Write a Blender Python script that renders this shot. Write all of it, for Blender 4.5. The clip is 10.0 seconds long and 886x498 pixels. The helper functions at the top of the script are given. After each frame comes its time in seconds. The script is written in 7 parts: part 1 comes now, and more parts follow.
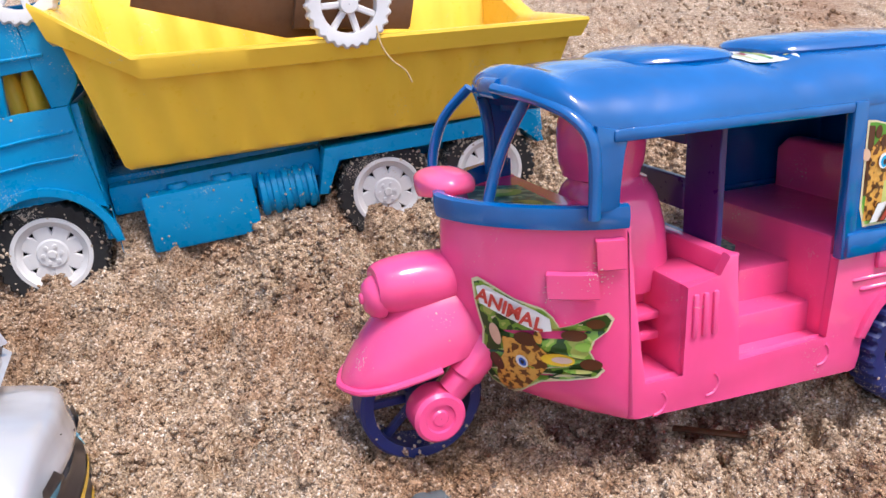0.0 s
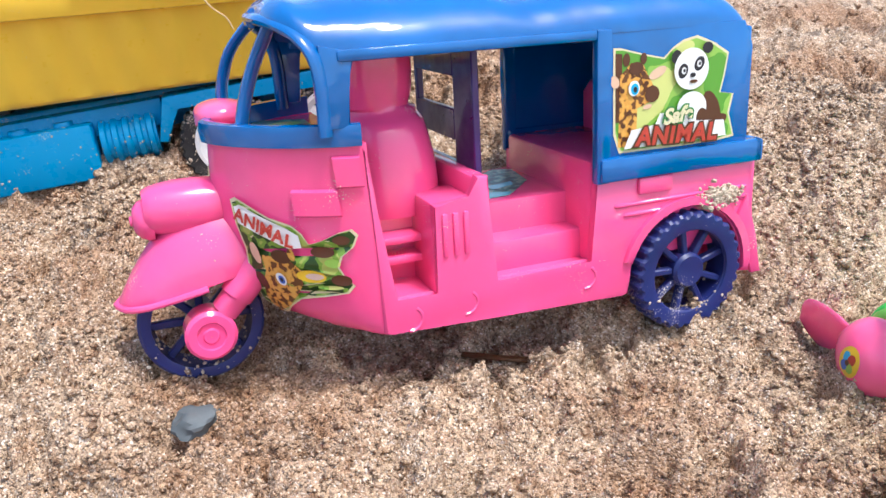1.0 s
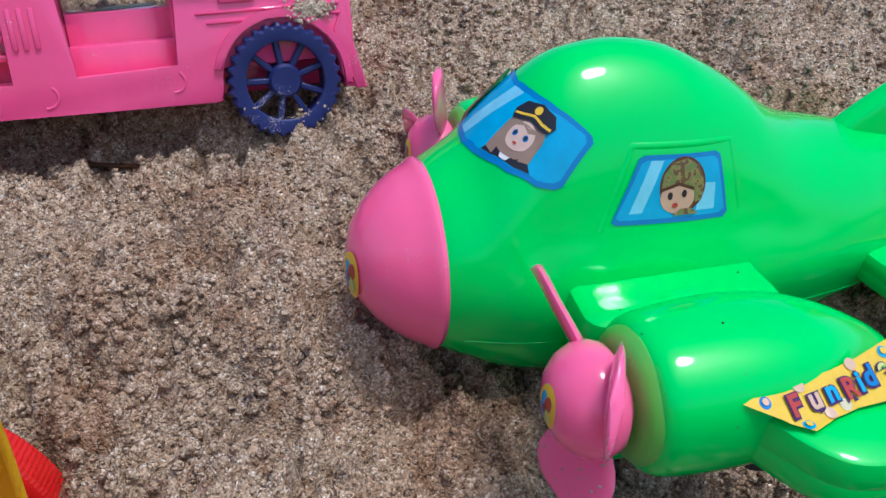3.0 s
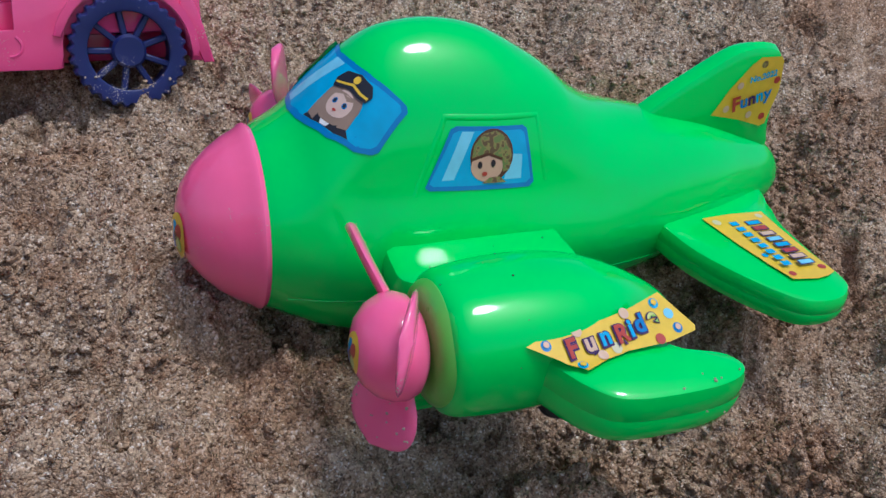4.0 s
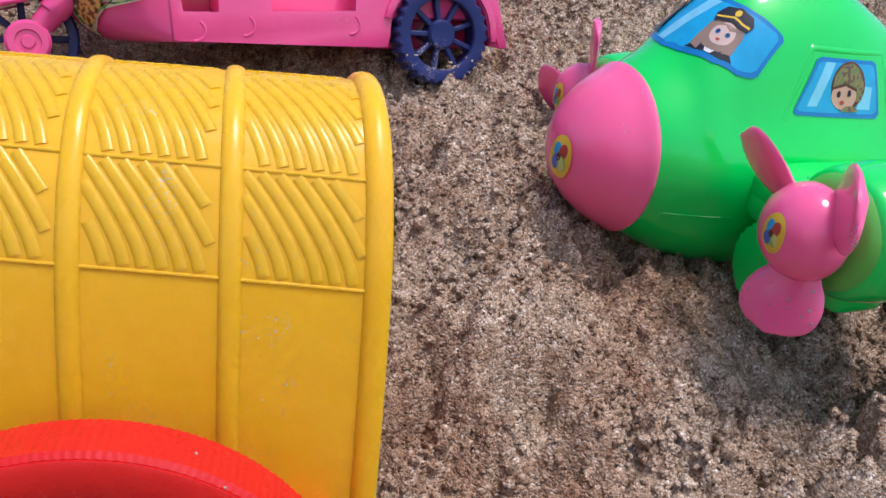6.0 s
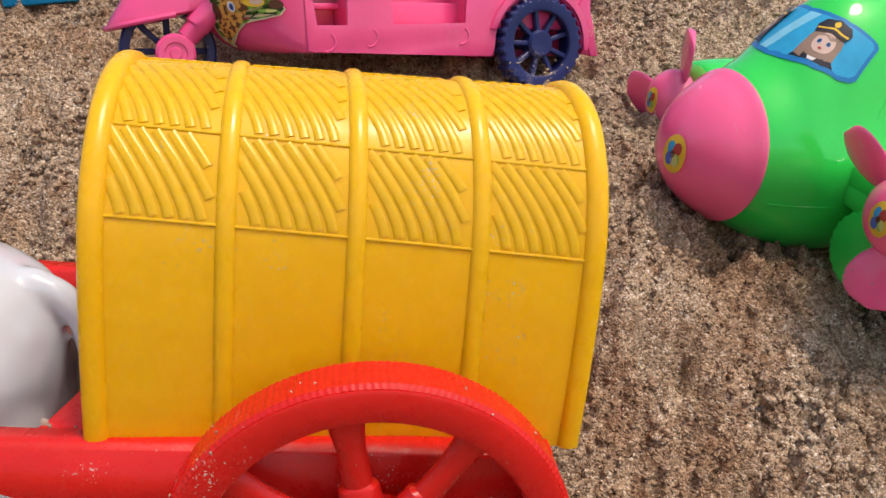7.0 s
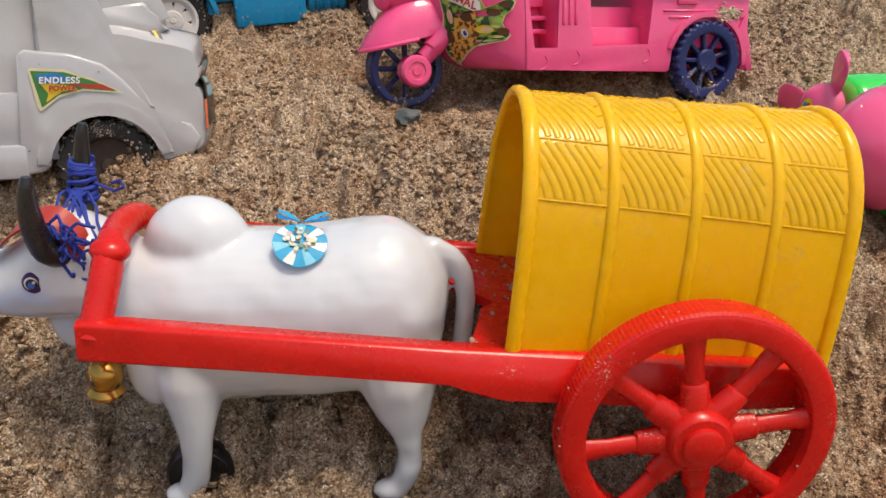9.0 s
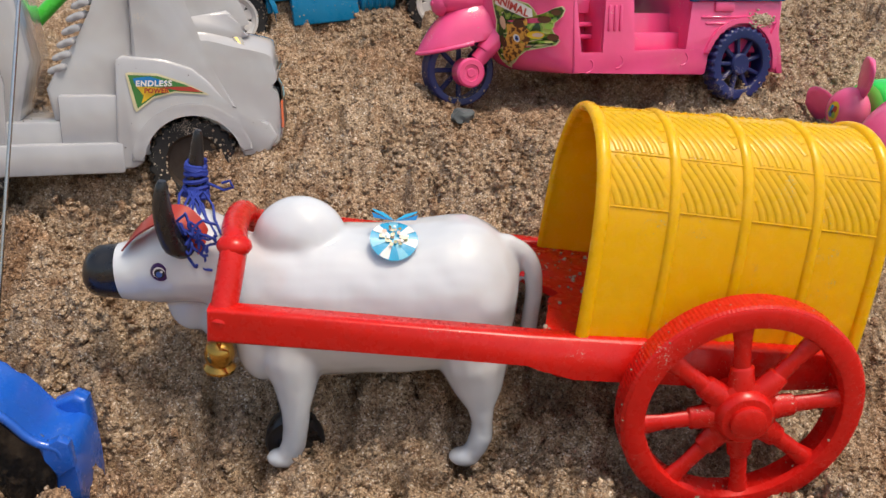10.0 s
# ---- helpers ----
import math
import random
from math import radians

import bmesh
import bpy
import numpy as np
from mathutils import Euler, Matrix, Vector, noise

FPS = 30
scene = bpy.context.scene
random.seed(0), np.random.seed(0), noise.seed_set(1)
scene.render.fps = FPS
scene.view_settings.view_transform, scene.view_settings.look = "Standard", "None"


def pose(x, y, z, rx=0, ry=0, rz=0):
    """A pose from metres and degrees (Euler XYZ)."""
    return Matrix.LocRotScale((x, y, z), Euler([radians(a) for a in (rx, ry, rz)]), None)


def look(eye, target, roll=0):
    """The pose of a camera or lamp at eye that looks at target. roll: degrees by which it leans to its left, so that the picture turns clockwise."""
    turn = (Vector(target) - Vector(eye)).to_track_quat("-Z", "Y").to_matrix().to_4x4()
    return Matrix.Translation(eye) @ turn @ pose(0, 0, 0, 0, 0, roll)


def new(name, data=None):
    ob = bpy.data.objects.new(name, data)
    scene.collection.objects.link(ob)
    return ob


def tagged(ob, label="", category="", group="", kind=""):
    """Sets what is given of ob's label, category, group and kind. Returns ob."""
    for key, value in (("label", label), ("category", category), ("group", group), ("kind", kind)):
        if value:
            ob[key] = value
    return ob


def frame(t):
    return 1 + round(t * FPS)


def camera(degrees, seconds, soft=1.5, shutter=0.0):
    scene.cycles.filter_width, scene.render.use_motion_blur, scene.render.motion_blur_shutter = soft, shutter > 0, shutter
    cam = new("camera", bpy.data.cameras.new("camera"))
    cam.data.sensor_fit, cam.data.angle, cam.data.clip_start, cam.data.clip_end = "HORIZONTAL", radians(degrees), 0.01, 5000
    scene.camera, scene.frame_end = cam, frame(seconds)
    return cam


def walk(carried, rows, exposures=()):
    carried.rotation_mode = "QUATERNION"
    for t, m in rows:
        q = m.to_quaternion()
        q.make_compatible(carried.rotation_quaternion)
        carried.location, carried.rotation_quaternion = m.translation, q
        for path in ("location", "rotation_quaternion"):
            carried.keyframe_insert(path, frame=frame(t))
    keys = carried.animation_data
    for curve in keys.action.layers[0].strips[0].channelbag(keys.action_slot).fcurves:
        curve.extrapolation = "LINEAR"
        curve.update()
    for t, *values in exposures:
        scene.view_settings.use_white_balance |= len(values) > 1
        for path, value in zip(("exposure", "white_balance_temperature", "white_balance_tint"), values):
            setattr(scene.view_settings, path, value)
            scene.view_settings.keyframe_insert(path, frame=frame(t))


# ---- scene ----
cam = camera(57.00, 10.0)
PATH = [
    (0, (0.00046, 0.00010, 0.18545), (0.00034, 0.92733, -0.18904), 0.01),
    (0.5, (0.03037, -0.00640, 0.18054), (0.02246, 0.91950, -0.19714), -0.26),
    (1, (0.06138, -0.01579, 0.17179), (0.05660, 0.90975, -0.20684), -0.30),
    (1.5, (0.09502, -0.02300, 0.16029), (0.09000, 0.90364, -0.21562), -0.46),
    (2, (0.12461, -0.02420, 0.15258), (0.12105, 0.90268, -0.22276), -0.51),
    (2.5, (0.15781, -0.03579, 0.14062), (0.15076, 0.88762, -0.24312), -0.83),
    (3, (0.18069, -0.05451, 0.13510), (0.17642, 0.85394, -0.28288), -0.78),
    (3.2, (0.18635, -0.06016, 0.13527), (0.20251, 0.84065, -0.29865), -0.11),
    (4.3, (0.19597, -0.06915, 0.12673), (0.34695, 0.83663, -0.26922), 4.33),
    (4.5, (0.19018, -0.06757, 0.11536), (0.34319, 0.84422, -0.26571), 4.54),
    (5, (0.17266, -0.07351, 0.10651), (0.29702, 0.85855, -0.23379), 4.24),
    (5.5, (0.14018, -0.08336, 0.09571), (0.22562, 0.86154, -0.22031), 3.53),
    (5.7, (0.12954, -0.08976, 0.09356), (0.20143, 0.85737, -0.21913), 3.28),
    (6.8, (0.08728, -0.11346, 0.09574), (0.13840, 0.83756, -0.20913), 2.49),
    (7, (0.08178, -0.12109, 0.09604), (0.12616, 0.83002, -0.20961), 2.40),
    (7.5, (0.06472, -0.14189, 0.10007), (0.09082, 0.80975, -0.20601), 2.06),
    (8, (0.04142, -0.16029, 0.10434), (0.05528, 0.79175, -0.20133), 1.88),
    (8.5, (0.02401, -0.17257, 0.10919), (0.03094, 0.77858, -0.19946), 2.01),
    (9, (0.01368, -0.18212, 0.10864), (0.01377, 0.76672, -0.20710), 2.11),
    (9.5, (0.00405, -0.19678, 0.11406), (-0.00194, 0.74851, -0.21212), 2.36),
    (10, (-0.00695, -0.20725, 0.12195), (-0.01286, 0.73241, -0.22011), 2.62),
]
walk(cam, [(t, look(eye, target, roll)) for t, eye, target, roll in PATH],
     exposures=[(0, 0.85, 6150, 13), (1.0, 1.18, 6000, 9), (1.6, 1.15, 5800, 8), (2.0, 0.97, 5600, 9), (2.5, 0.5, 5500, 9), (3.0, 0.2, 5500, 9), (3.2, 0.15, 5500, 9), (4.3, -0.15, 5500, 9), (4.6, -0.15, 5500, 9), (5.0, 0.1, 5450, 15),
                (5.5, 0.40, 5350, 19), (5.7, 0.40, 5450, 18), (6.8, 0.40, 6800, 13), (7.5, 0.33, 7250, 11), (8.5, 0.30, 7400, 9), (10.0, 0.30, 7250, 9)])

# ---- exposure, world, sun ----
def make_world():
    w = bpy.data.worlds.new("world")
    scene.world = w
    w.use_nodes = True
    nt = w.node_tree
    nt.nodes.clear()
    sky = nt.nodes.new("ShaderNodeTexSky")
    sky.sky_type = "NISHITA"
    sky.sun_disc = False
    sky.sun_elevation, sky.sun_rotation = radians(66), radians(SUN_TURN)
    sky.air_density, sky.dust_density, sky.ozone_density = 1.0, 3.0, 1.0
    bg = nt.nodes.new("ShaderNodeBackground")
    bg.inputs["Strength"].default_value = SKY
    out = nt.nodes.new("ShaderNodeOutputWorld")
    nt.links.new(sky.outputs[0], bg.inputs[0])
    nt.links.new(bg.outputs[0], out.inputs[0])


SKY, SUN, SUN_TURN = 0.14, 1.75, 132.0
make_world()
sun = new("sun", bpy.data.lights.new("sun", "SUN"))
sun.data.energy, sun.data.angle, sun.data.color = SUN, radians(12), (1.0, 0.95, 0.88)
sun.matrix_world = look((0.24, -0.22, 1.0), (0, 0, 0))


# ---- materials ----
def nodes_of(name):
    m = bpy.data.materials.new(name)
    m.use_nodes = True
    nt = m.node_tree
    return m, nt, nt.nodes["Principled BSDF"]


def noise_node(nt, scale, detail=3.0, rough=0.55, coords="Object"):
    tc = nt.nodes.new("ShaderNodeTexCoord")
    n = nt.nodes.new("ShaderNodeTexNoise")
    n.inputs["Scale"].default_value, n.inputs["Detail"].default_value, n.inputs["Roughness"].default_value = scale, detail, rough
    nt.links.new(tc.outputs[coords], n.inputs["Vector"])
    return n


def ramp_node(nt, src, stops):
    r = nt.nodes.new("ShaderNodeValToRGB")
    while len(r.color_ramp.elements) < len(stops):
        r.color_ramp.elements.new(0.5)
    for e, (p, c) in zip(r.color_ramp.elements, stops):
        e.position, e.color = p, (*c, 1)
    nt.links.new(src, r.inputs[0])
    return r


def mix_color(nt, fac, a, b, mode="MIX"):
    m = nt.nodes.new("ShaderNodeMix")
    m.data_type, m.blend_type = "RGBA", mode
    for sock, v in ((m.inputs[0], fac), (m.inputs[6], a), (m.inputs[7], b)):
        if hasattr(v, "node"):
            nt.links.new(v, sock)
        else:
            sock.default_value = v if isinstance(v, (int, float)) else (*v, 1)
    return m.outputs[2]


def plastic(name, color, rough=0.28, wear=0.12, dust=0.0, soft=0.0, spec=0.5, wave=0.0008):
    """Moulded toy plastic: slight tint changes, scuffs in the gloss, fine sand dust where it was handled."""
    m, nt, b = nodes_of(name)
    big = noise_node(nt, 45, 3)
    dark = tuple(c * (1 - wear) for c in color)
    light = tuple(min(1, c * (1 + wear * 0.6)) for c in color)
    tone = ramp_node(nt, big.outputs[0], [(0.3, dark), (0.7, light)])
    out = tone.outputs[0]
    if dust:
        fine = noise_node(nt, 2400, 1)
        patch = noise_node(nt, 70, 3)
        mul = nt.nodes.new("ShaderNodeMath")
        mul.operation = "MULTIPLY"
        nt.links.new(fine.outputs[0], mul.inputs[0])
        nt.links.new(patch.outputs[0], mul.inputs[1])
        spots = ramp_node(nt, mul.outputs[0], [(0.455 - 0.09 * dust, (0, 0, 0)), (0.475 - 0.09 * dust, (1, 1, 1))])
        out = mix_color(nt, spots.outputs[0], out, (0.60, 0.52, 0.42))
    nt.links.new(out, b.inputs["Base Color"])
    scuff = noise_node(nt, 220, 4, 0.65)
    rr = ramp_node(nt, scuff.outputs[0], [(0.3, (rough * 0.7,) * 3), (0.75, (min(1, rough * 1.5),) * 3)])
    nt.links.new(rr.outputs[0], b.inputs["Roughness"])
    ripple = noise_node(nt, 110 if wave < 0.001 else 45, 2)
    bump = nt.nodes.new("ShaderNodeBump")
    bump.inputs["Strength"].default_value, bump.inputs["Distance"].default_value = 0.25, wave
    nt.links.new(ripple.outputs[0], bump.inputs["Height"])
    nt.links.new(bump.outputs[0], b.inputs["Normal"])
    b.inputs["Specular IOR Level"].default_value = spec
    if rough < 0.4 and spec > 0.4:
        b.inputs["Coat Weight"].default_value, b.inputs["Coat Roughness"].default_value = 0.35, 0.03
    if soft:
        b.inputs["Subsurface Weight"].default_value = soft
        b.inputs["Subsurface Radius"].default_value = (1.0, 1.0, 1.0)
        b.inputs["Subsurface Scale"].default_value = 0.004
    return m


def paint(name, color, rough=0.35):
    m, nt, b = nodes_of(name)
    n = noise_node(nt, 300, 3)
    r = ramp_node(nt, n.outputs[0], [(0.3, tuple(c * 0.88 for c in color)), (0.7, color)])
    nt.links.new(r.outputs[0], b.inputs["Base Color"])
    b.inputs["Roughness"].default_value = rough
    return m


def camouflage(name, a, b_, c, scale=180):
    m, nt, b = nodes_of(name)
    n = noise_node(nt, scale, 1.5)
    r = ramp_node(nt, n.outputs[0], [(0.40, a), (0.47, b_), (0.56, c)])
    r.color_ramp.interpolation = "CONSTANT"
    nt.links.new(r.outputs[0], b.inputs["Base Color"])
    b.inputs["Roughness"].default_value = 0.32
    return m


def sand_material():
    """Coarse damp sand: each grain its own tint, clumps and damp patches over it, grains standing out."""
    m, nt, b = nodes_of("sand")
    tc = nt.nodes.new("ShaderNodeTexCoord")
    warp = noise_node(nt, 900, 2)
    add = nt.nodes.new("ShaderNodeVectorMath")
    add.operation = "MULTIPLY_ADD"
    add.inputs[1].default_value = (0.0007,) * 3
    nt.links.new(warp.outputs["Color"], add.inputs[0])
    nt.links.new(tc.outputs["Object"], add.inputs[2])
    heights = []
    tints = []
    for scale in (1900, 900):
        v = nt.nodes.new("ShaderNodeTexVoronoi")
        v.inputs["Scale"].default_value = scale
        nt.links.new(add.outputs[0], v.inputs["Vector"])
        heights.append(v.outputs["Distance"])
        sep = nt.nodes.new("ShaderNodeSeparateColor")
        nt.links.new(v.outputs["Color"], sep.inputs[0])
        tints.append(sep.outputs[0])
    grain = ramp_node(nt, tints[0], [(0.0, (0.16, 0.105, 0.07)), (0.11, (0.31, 0.23, 0.165)), (0.5, (0.465, 0.34, 0.225)), (0.86, (0.58, 0.45, 0.325)), (1.0, (0.76, 0.70, 0.62))])
    lump = ramp_node(nt, tints[1], [(0.0, (0.84, 0.81, 0.78)), (0.4, (0.96, 0.95, 0.94)), (1.0, (1.06, 1.05, 1.03))])
    c = mix_color(nt, 1.0, grain.outputs[0], lump.outputs[0], "MULTIPLY")
    clump = noise_node(nt, 130, 5, 0.7)
    tint = ramp_node(nt, clump.outputs[0], [(0.33, (0.62, 0.49, 0.41)), (0.45, (0.96, 0.93, 0.90)), (0.62, (1.08, 1.08, 1.08))])
    c = mix_color(nt, 1.0, c, tint.outputs[0], "MULTIPLY")
    speck = noise_node(nt, 420, 3, 0.65)
    moist = ramp_node(nt, speck.outputs[0], [(0.36, (0.66, 0.58, 0.52)), (0.45, (1.0, 0.98, 0.96)), (0.62, (1.16, 1.16, 1.17))])
    c = mix_color(nt, 1.0, c, moist.outputs[0], "MULTIPLY")
    damp = noise_node(nt, 15, 4, 0.6)
    wet = ramp_node(nt, damp.outputs[0], [(0.38, (0.72, 0.58, 0.49)), (0.52, (1, 1, 1))])
    c = mix_color(nt, 0.85, c, wet.outputs[0], "MULTIPLY")
    nt.links.new(c, b.inputs["Base Color"])
    b.inputs["Roughness"].default_value = 0.8
    b.inputs["Specular IOR Level"].default_value = 0.3
    prev = None
    for h, dist in zip(heights[::-1], (0.0006, 0.0004)):
        bump = nt.nodes.new("ShaderNodeBump")
        bump.invert = True
        bump.inputs["Strength"].default_value, bump.inputs["Distance"].default_value = 1.0, dist
        nt.links.new(h, bump.inputs["Height"])
        if prev:
            nt.links.new(prev.outputs[0], bump.inputs["Normal"])
        prev = bump
    nt.links.new(prev.outputs[0], b.inputs["Normal"])
    return m


SAND = sand_material()
PINK = plastic("pink_plastic", (0.87, 0.085, 0.265), 0.15, 0.08, 0.15, 0.12)
PINK_PALE = plastic("pink_propeller_plastic", (0.97, 0.13, 0.31), 0.10, 0.06, 0.2, 0.3)
ROOF_BLUE = plastic("dark_blue_plastic", (0.001, 0.11, 0.36), 0.06, 0.2, 0.0, 0.0, 0.55, 0.010)
TYRE_BLUE = plastic("navy_plastic", (0.012, 0.02, 0.12), 0.42, 0.25, 0.6)
PURPLE = plastic("purple_plastic", (0.045, 0.012, 0.13), 0.35, 0.2)
TRUCK_BLUE = plastic("bright_blue_plastic", (0.001, 0.25, 0.50), 0.30, 0.10, 0.5, 0.0, 0.3)
TUB_YELLOW = plastic("yellow_plastic", (0.92, 0.58, 0.05), 0.34, 0.04, 0.15, 0.0, 0.35)
HOOD_YELLOW = plastic("golden_yellow_plastic", (0.86, 0.46, 0.008), 0.26, 0.03, 0.05, 0.36, 0.34)
RED = plastic("red_plastic", (0.64, 0.013, 0.010), 0.26, 0.10, 0.2, 0.0, 0.36)
GREEN = plastic("green_plastic", (0.012, 0.66, 0.085), 0.09, 0.05, 0.0, 0.1, 0.5, 0.0022)
# the nacelle's green with the propeller's pink bounce light mixed into the colour
LIP_PINK_BOUNCE = plastic("green_plastic_pink_bounce", (0.11, 0.50, 0.06), 0.35, 0.1)
MILK = plastic("milky_white_plastic", (0.65, 0.68, 0.72), 0.045, 0.01, 0.0, 0.2, 0.75, 0.013)
WHITE = plastic("white_plastic", (0.45, 0.45, 0.465), 0.06, 0.03, 0.3, 0.1, 0.65, 0.006)
RIM_WHITE = plastic("off_white_plastic", (0.72, 0.70, 0.68), 0.40, 0.08, 0.3)
BLACK = plastic("black_plastic", (0.012, 0.012, 0.014), 0.30, 0.2)
RUBBER = plastic("black_rubber", (0.018, 0.017, 0.017), 0.6, 0.25, 1.0)
GLASS_BLACK = plastic("smoked_black_plastic", (0.01, 0.011, 0.013), 0.10, 0.2, 0.3)
CAR_BLUE = plastic("royal_blue_plastic", (0.006, 0.11, 0.55), 0.24, 0.1, 0.2)
BRASS = plastic("gold_plated_plastic", (0.62, 0.33, 0.06), 0.18, 0.3)
BRASS.node_tree.nodes["Principled BSDF"].inputs["Metallic"].default_value = 0.9
RIM_DARK = plastic("dark_brown_plastic", (0.055, 0.035, 0.024), 0.6, 0.4)
GRAIN = plastic("dry_sand_grain", (0.48, 0.38, 0.28), 0.8, 0.3)
WOOD = plastic("brown_board", (0.10, 0.040, 0.011), 0.6, 0.35)
LIME = plastic("lime_plastic", (0.06, 0.62, 0.06), 0.3, 0.1)
STEEL = paint("steel_wire", (0.55, 0.55, 0.56), 0.25)
STEEL.node_tree.nodes["Principled BSDF"].inputs["Metallic"].default_value = 1.0
THREAD = paint("blue_thread", (0.015, 0.04, 0.30), 0.7)
TWINE = paint("pale_fibre", (0.62, 0.42, 0.20), 0.7)
SLATE = plastic("grey_stone", (0.10, 0.115, 0.12), 0.75, 0.35)
S_LEAF = camouflage("printed_leaf_green", (0.02, 0.06, 0.01), (0.17, 0.31, 0.035), (0.36, 0.42, 0.09), 230)
S_GRASS = camouflage("printed_grass", (0.10, 0.30, 0.03), (0.25, 0.45, 0.07), (0.55, 0.58, 0.18), 90)
S_CREAM = paint("printed_cream", (0.68, 0.62, 0.38), 0.3)
S_WHITE = paint("printed_white", (0.80, 0.80, 0.78), 0.3)
S_RED = paint("printed_red", (0.45, 0.045, 0.03), 0.3)
S_BROWN = paint("printed_brown", (0.09, 0.03, 0.012), 0.3)
S_ORANGE = camouflage("printed_orange_spots", (0.13, 0.045, 0.012), (0.62, 0.30, 0.05), (0.68, 0.36, 0.07), 520)
S_BLACK = paint("printed_black", (0.015, 0.014, 0.02), 0.3)
S_YELLOW = paint("printed_yellow", (0.80, 0.52, 0.03), 0.3)
S_CYAN = paint("printed_cyan", (0.02, 0.38, 0.66), 0.22)
S_CYAN_DEEP = paint("printed_deep_cyan", (0.01, 0.20, 0.50), 0.22)
S_SKY = paint("printed_pale_cyan", (0.22, 0.62, 0.80), 0.2)
S_BLUE = paint("printed_blue", (0.05, 0.14, 0.50), 0.3)
S_PEACH = paint("printed_peach", (0.68, 0.45, 0.30), 0.3)
S_GREEN = paint("printed_deep_green", (0.045, 0.20, 0.045), 0.3)
S_FACE = paint("printed_skin_tone", (0.62, 0.36, 0.24), 0.3)
S_TEAL = camouflage("printed_teal", (0.01, 0.07, 0.06), (0.02, 0.20, 0.15), (0.25, 0.40, 0.30), 300)
S_CAMO = camouflage("printed_camouflage", (0.12, 0.07, 0.03), (0.25, 0.20, 0.06), (0.14, 0.19, 0.05), 700)
S_PALE = paint("printed_pale_rose", (0.66, 0.47, 0.38), 0.3)
S_HAIR = paint("printed_ash_brown", (0.30, 0.20, 0.14), 0.3)
S_PURPLE = paint("printed_purple", (0.045, 0.01, 0.10), 0.3)


# ---- mesh tools; toys are modelled in millimetres in their own frame: x along, y away, z up ----
MM = 0.001


def mesh_of(name, bm, material, sharp=38.0, scale=MM):
    bmesh.ops.remove_doubles(bm, verts=bm.verts, dist=1e-5)
    bmesh.ops.recalc_face_normals(bm, faces=bm.faces)
    lim = radians(sharp)
    for e in bm.edges:
        e.smooth = len(e.link_faces) == 2 and e.calc_face_angle(0.0) < lim
    for f in bm.faces:
        f.smooth = True
    bmesh.ops.scale(bm, vec=(scale,) * 3, verts=bm.verts)
    me = bpy.data.meshes.new(name)
    bm.to_mesh(me)
    bm.free()
    for m in material if isinstance(material, (list, tuple)) else (material,):
        me.materials.append(m)
    return me


def part(name, bm, material, parent, label="", sharp=38.0):
    ob = new(name, mesh_of(name, bm, material, sharp))
    ob.parent = parent
    if label:
        ob["label"] = label
    return ob


def solid(ob, mm, offset=-1.0):
    mod = ob.modifiers.new("thickness", "SOLIDIFY")
    mod.thickness, mod.offset = mm * MM, offset
    return ob


def thing(name, place, label, category, group="", kind=""):
    ob = new(name)
    ob.empty_display_size = 0.01
    ob.matrix_world = place
    return tagged(ob, label, category, group, kind)


def stand(x, y, z, yaw, lean=0.0, pitch=0.0):
    """A toy's frame: yaw about z, leaning back, its right end lifted by pitch (degrees)."""
    return Matrix.Translation((x, y, z)) @ Matrix.Rotation(radians(yaw), 4, "Z") @ Matrix.Rotation(radians(-lean), 4, "X") @ Matrix.Rotation(radians(-pitch), 4, "Y")


def box(bm, x0, x1, y0, y1, z0, z1, r=0.8, seg=2):
    g = bmesh.ops.create_cube(bm, size=1.0)["verts"]
    for v in g:
        v.co = Vector((x0 + (v.co.x + 0.5) * (x1 - x0), y0 + (v.co.y + 0.5) * (y1 - y0), z0 + (v.co.z + 0.5) * (z1 - z0)))
    if r > 0:
        r = min(r, 0.45 * min(abs(x1 - x0), abs(y1 - y0), abs(z1 - z0)))
        es = list({e for v in g for e in v.link_edges})
        bmesh.ops.bevel(bm, geom=es, offset=r, segments=seg, profile=0.5, affect="EDGES")
    return bm


def prism(bm, pts, d0, d1, axis="Y", r=0.5, seg=2):
    """A polygon drawn in the plane across the axis, pushed through from d0 to d1, its rims rounded."""
    def at(p, d):
        return {"Y": (p[0], d, p[1]), "X": (d, p[0], p[1]), "Z": (p[0], p[1], d)}[axis]
    a = [bm.verts.new(at(p, d0)) for p in pts]
    b = [bm.verts.new(at(p, d1)) for p in pts]
    n = len(pts)
    fa, fb = bm.faces.new(a), bm.faces.new(list(reversed(b)))
    for i in range(n):
        bm.faces.new((a[i], b[i], b[(i + 1) % n], a[(i + 1) % n]))
    if r > 0:
        es = [e for f in (fa, fb) for e in f.edges]
        bmesh.ops.bevel(bm, geom=es, offset=r, segments=seg, profile=0.5, affect="EDGES")
    return bm


def loft(bm, rings, closed=True, caps=True):
    vs = [[bm.verts.new(p) for p in ring] for ring in rings]
    n = len(rings[0])
    for a, b in zip(vs, vs[1:]):
        for i in range(n if closed else n - 1):
            bm.faces.new((a[i], a[(i + 1) % n], b[(i + 1) % n], b[i]))
    if caps and closed:
        bm.faces.new(vs[0])
        bm.faces.new(list(reversed(vs[-1])))
    return bm


def power(c, n):
    return math.copysign(abs(c) ** (2.0 / n), c)


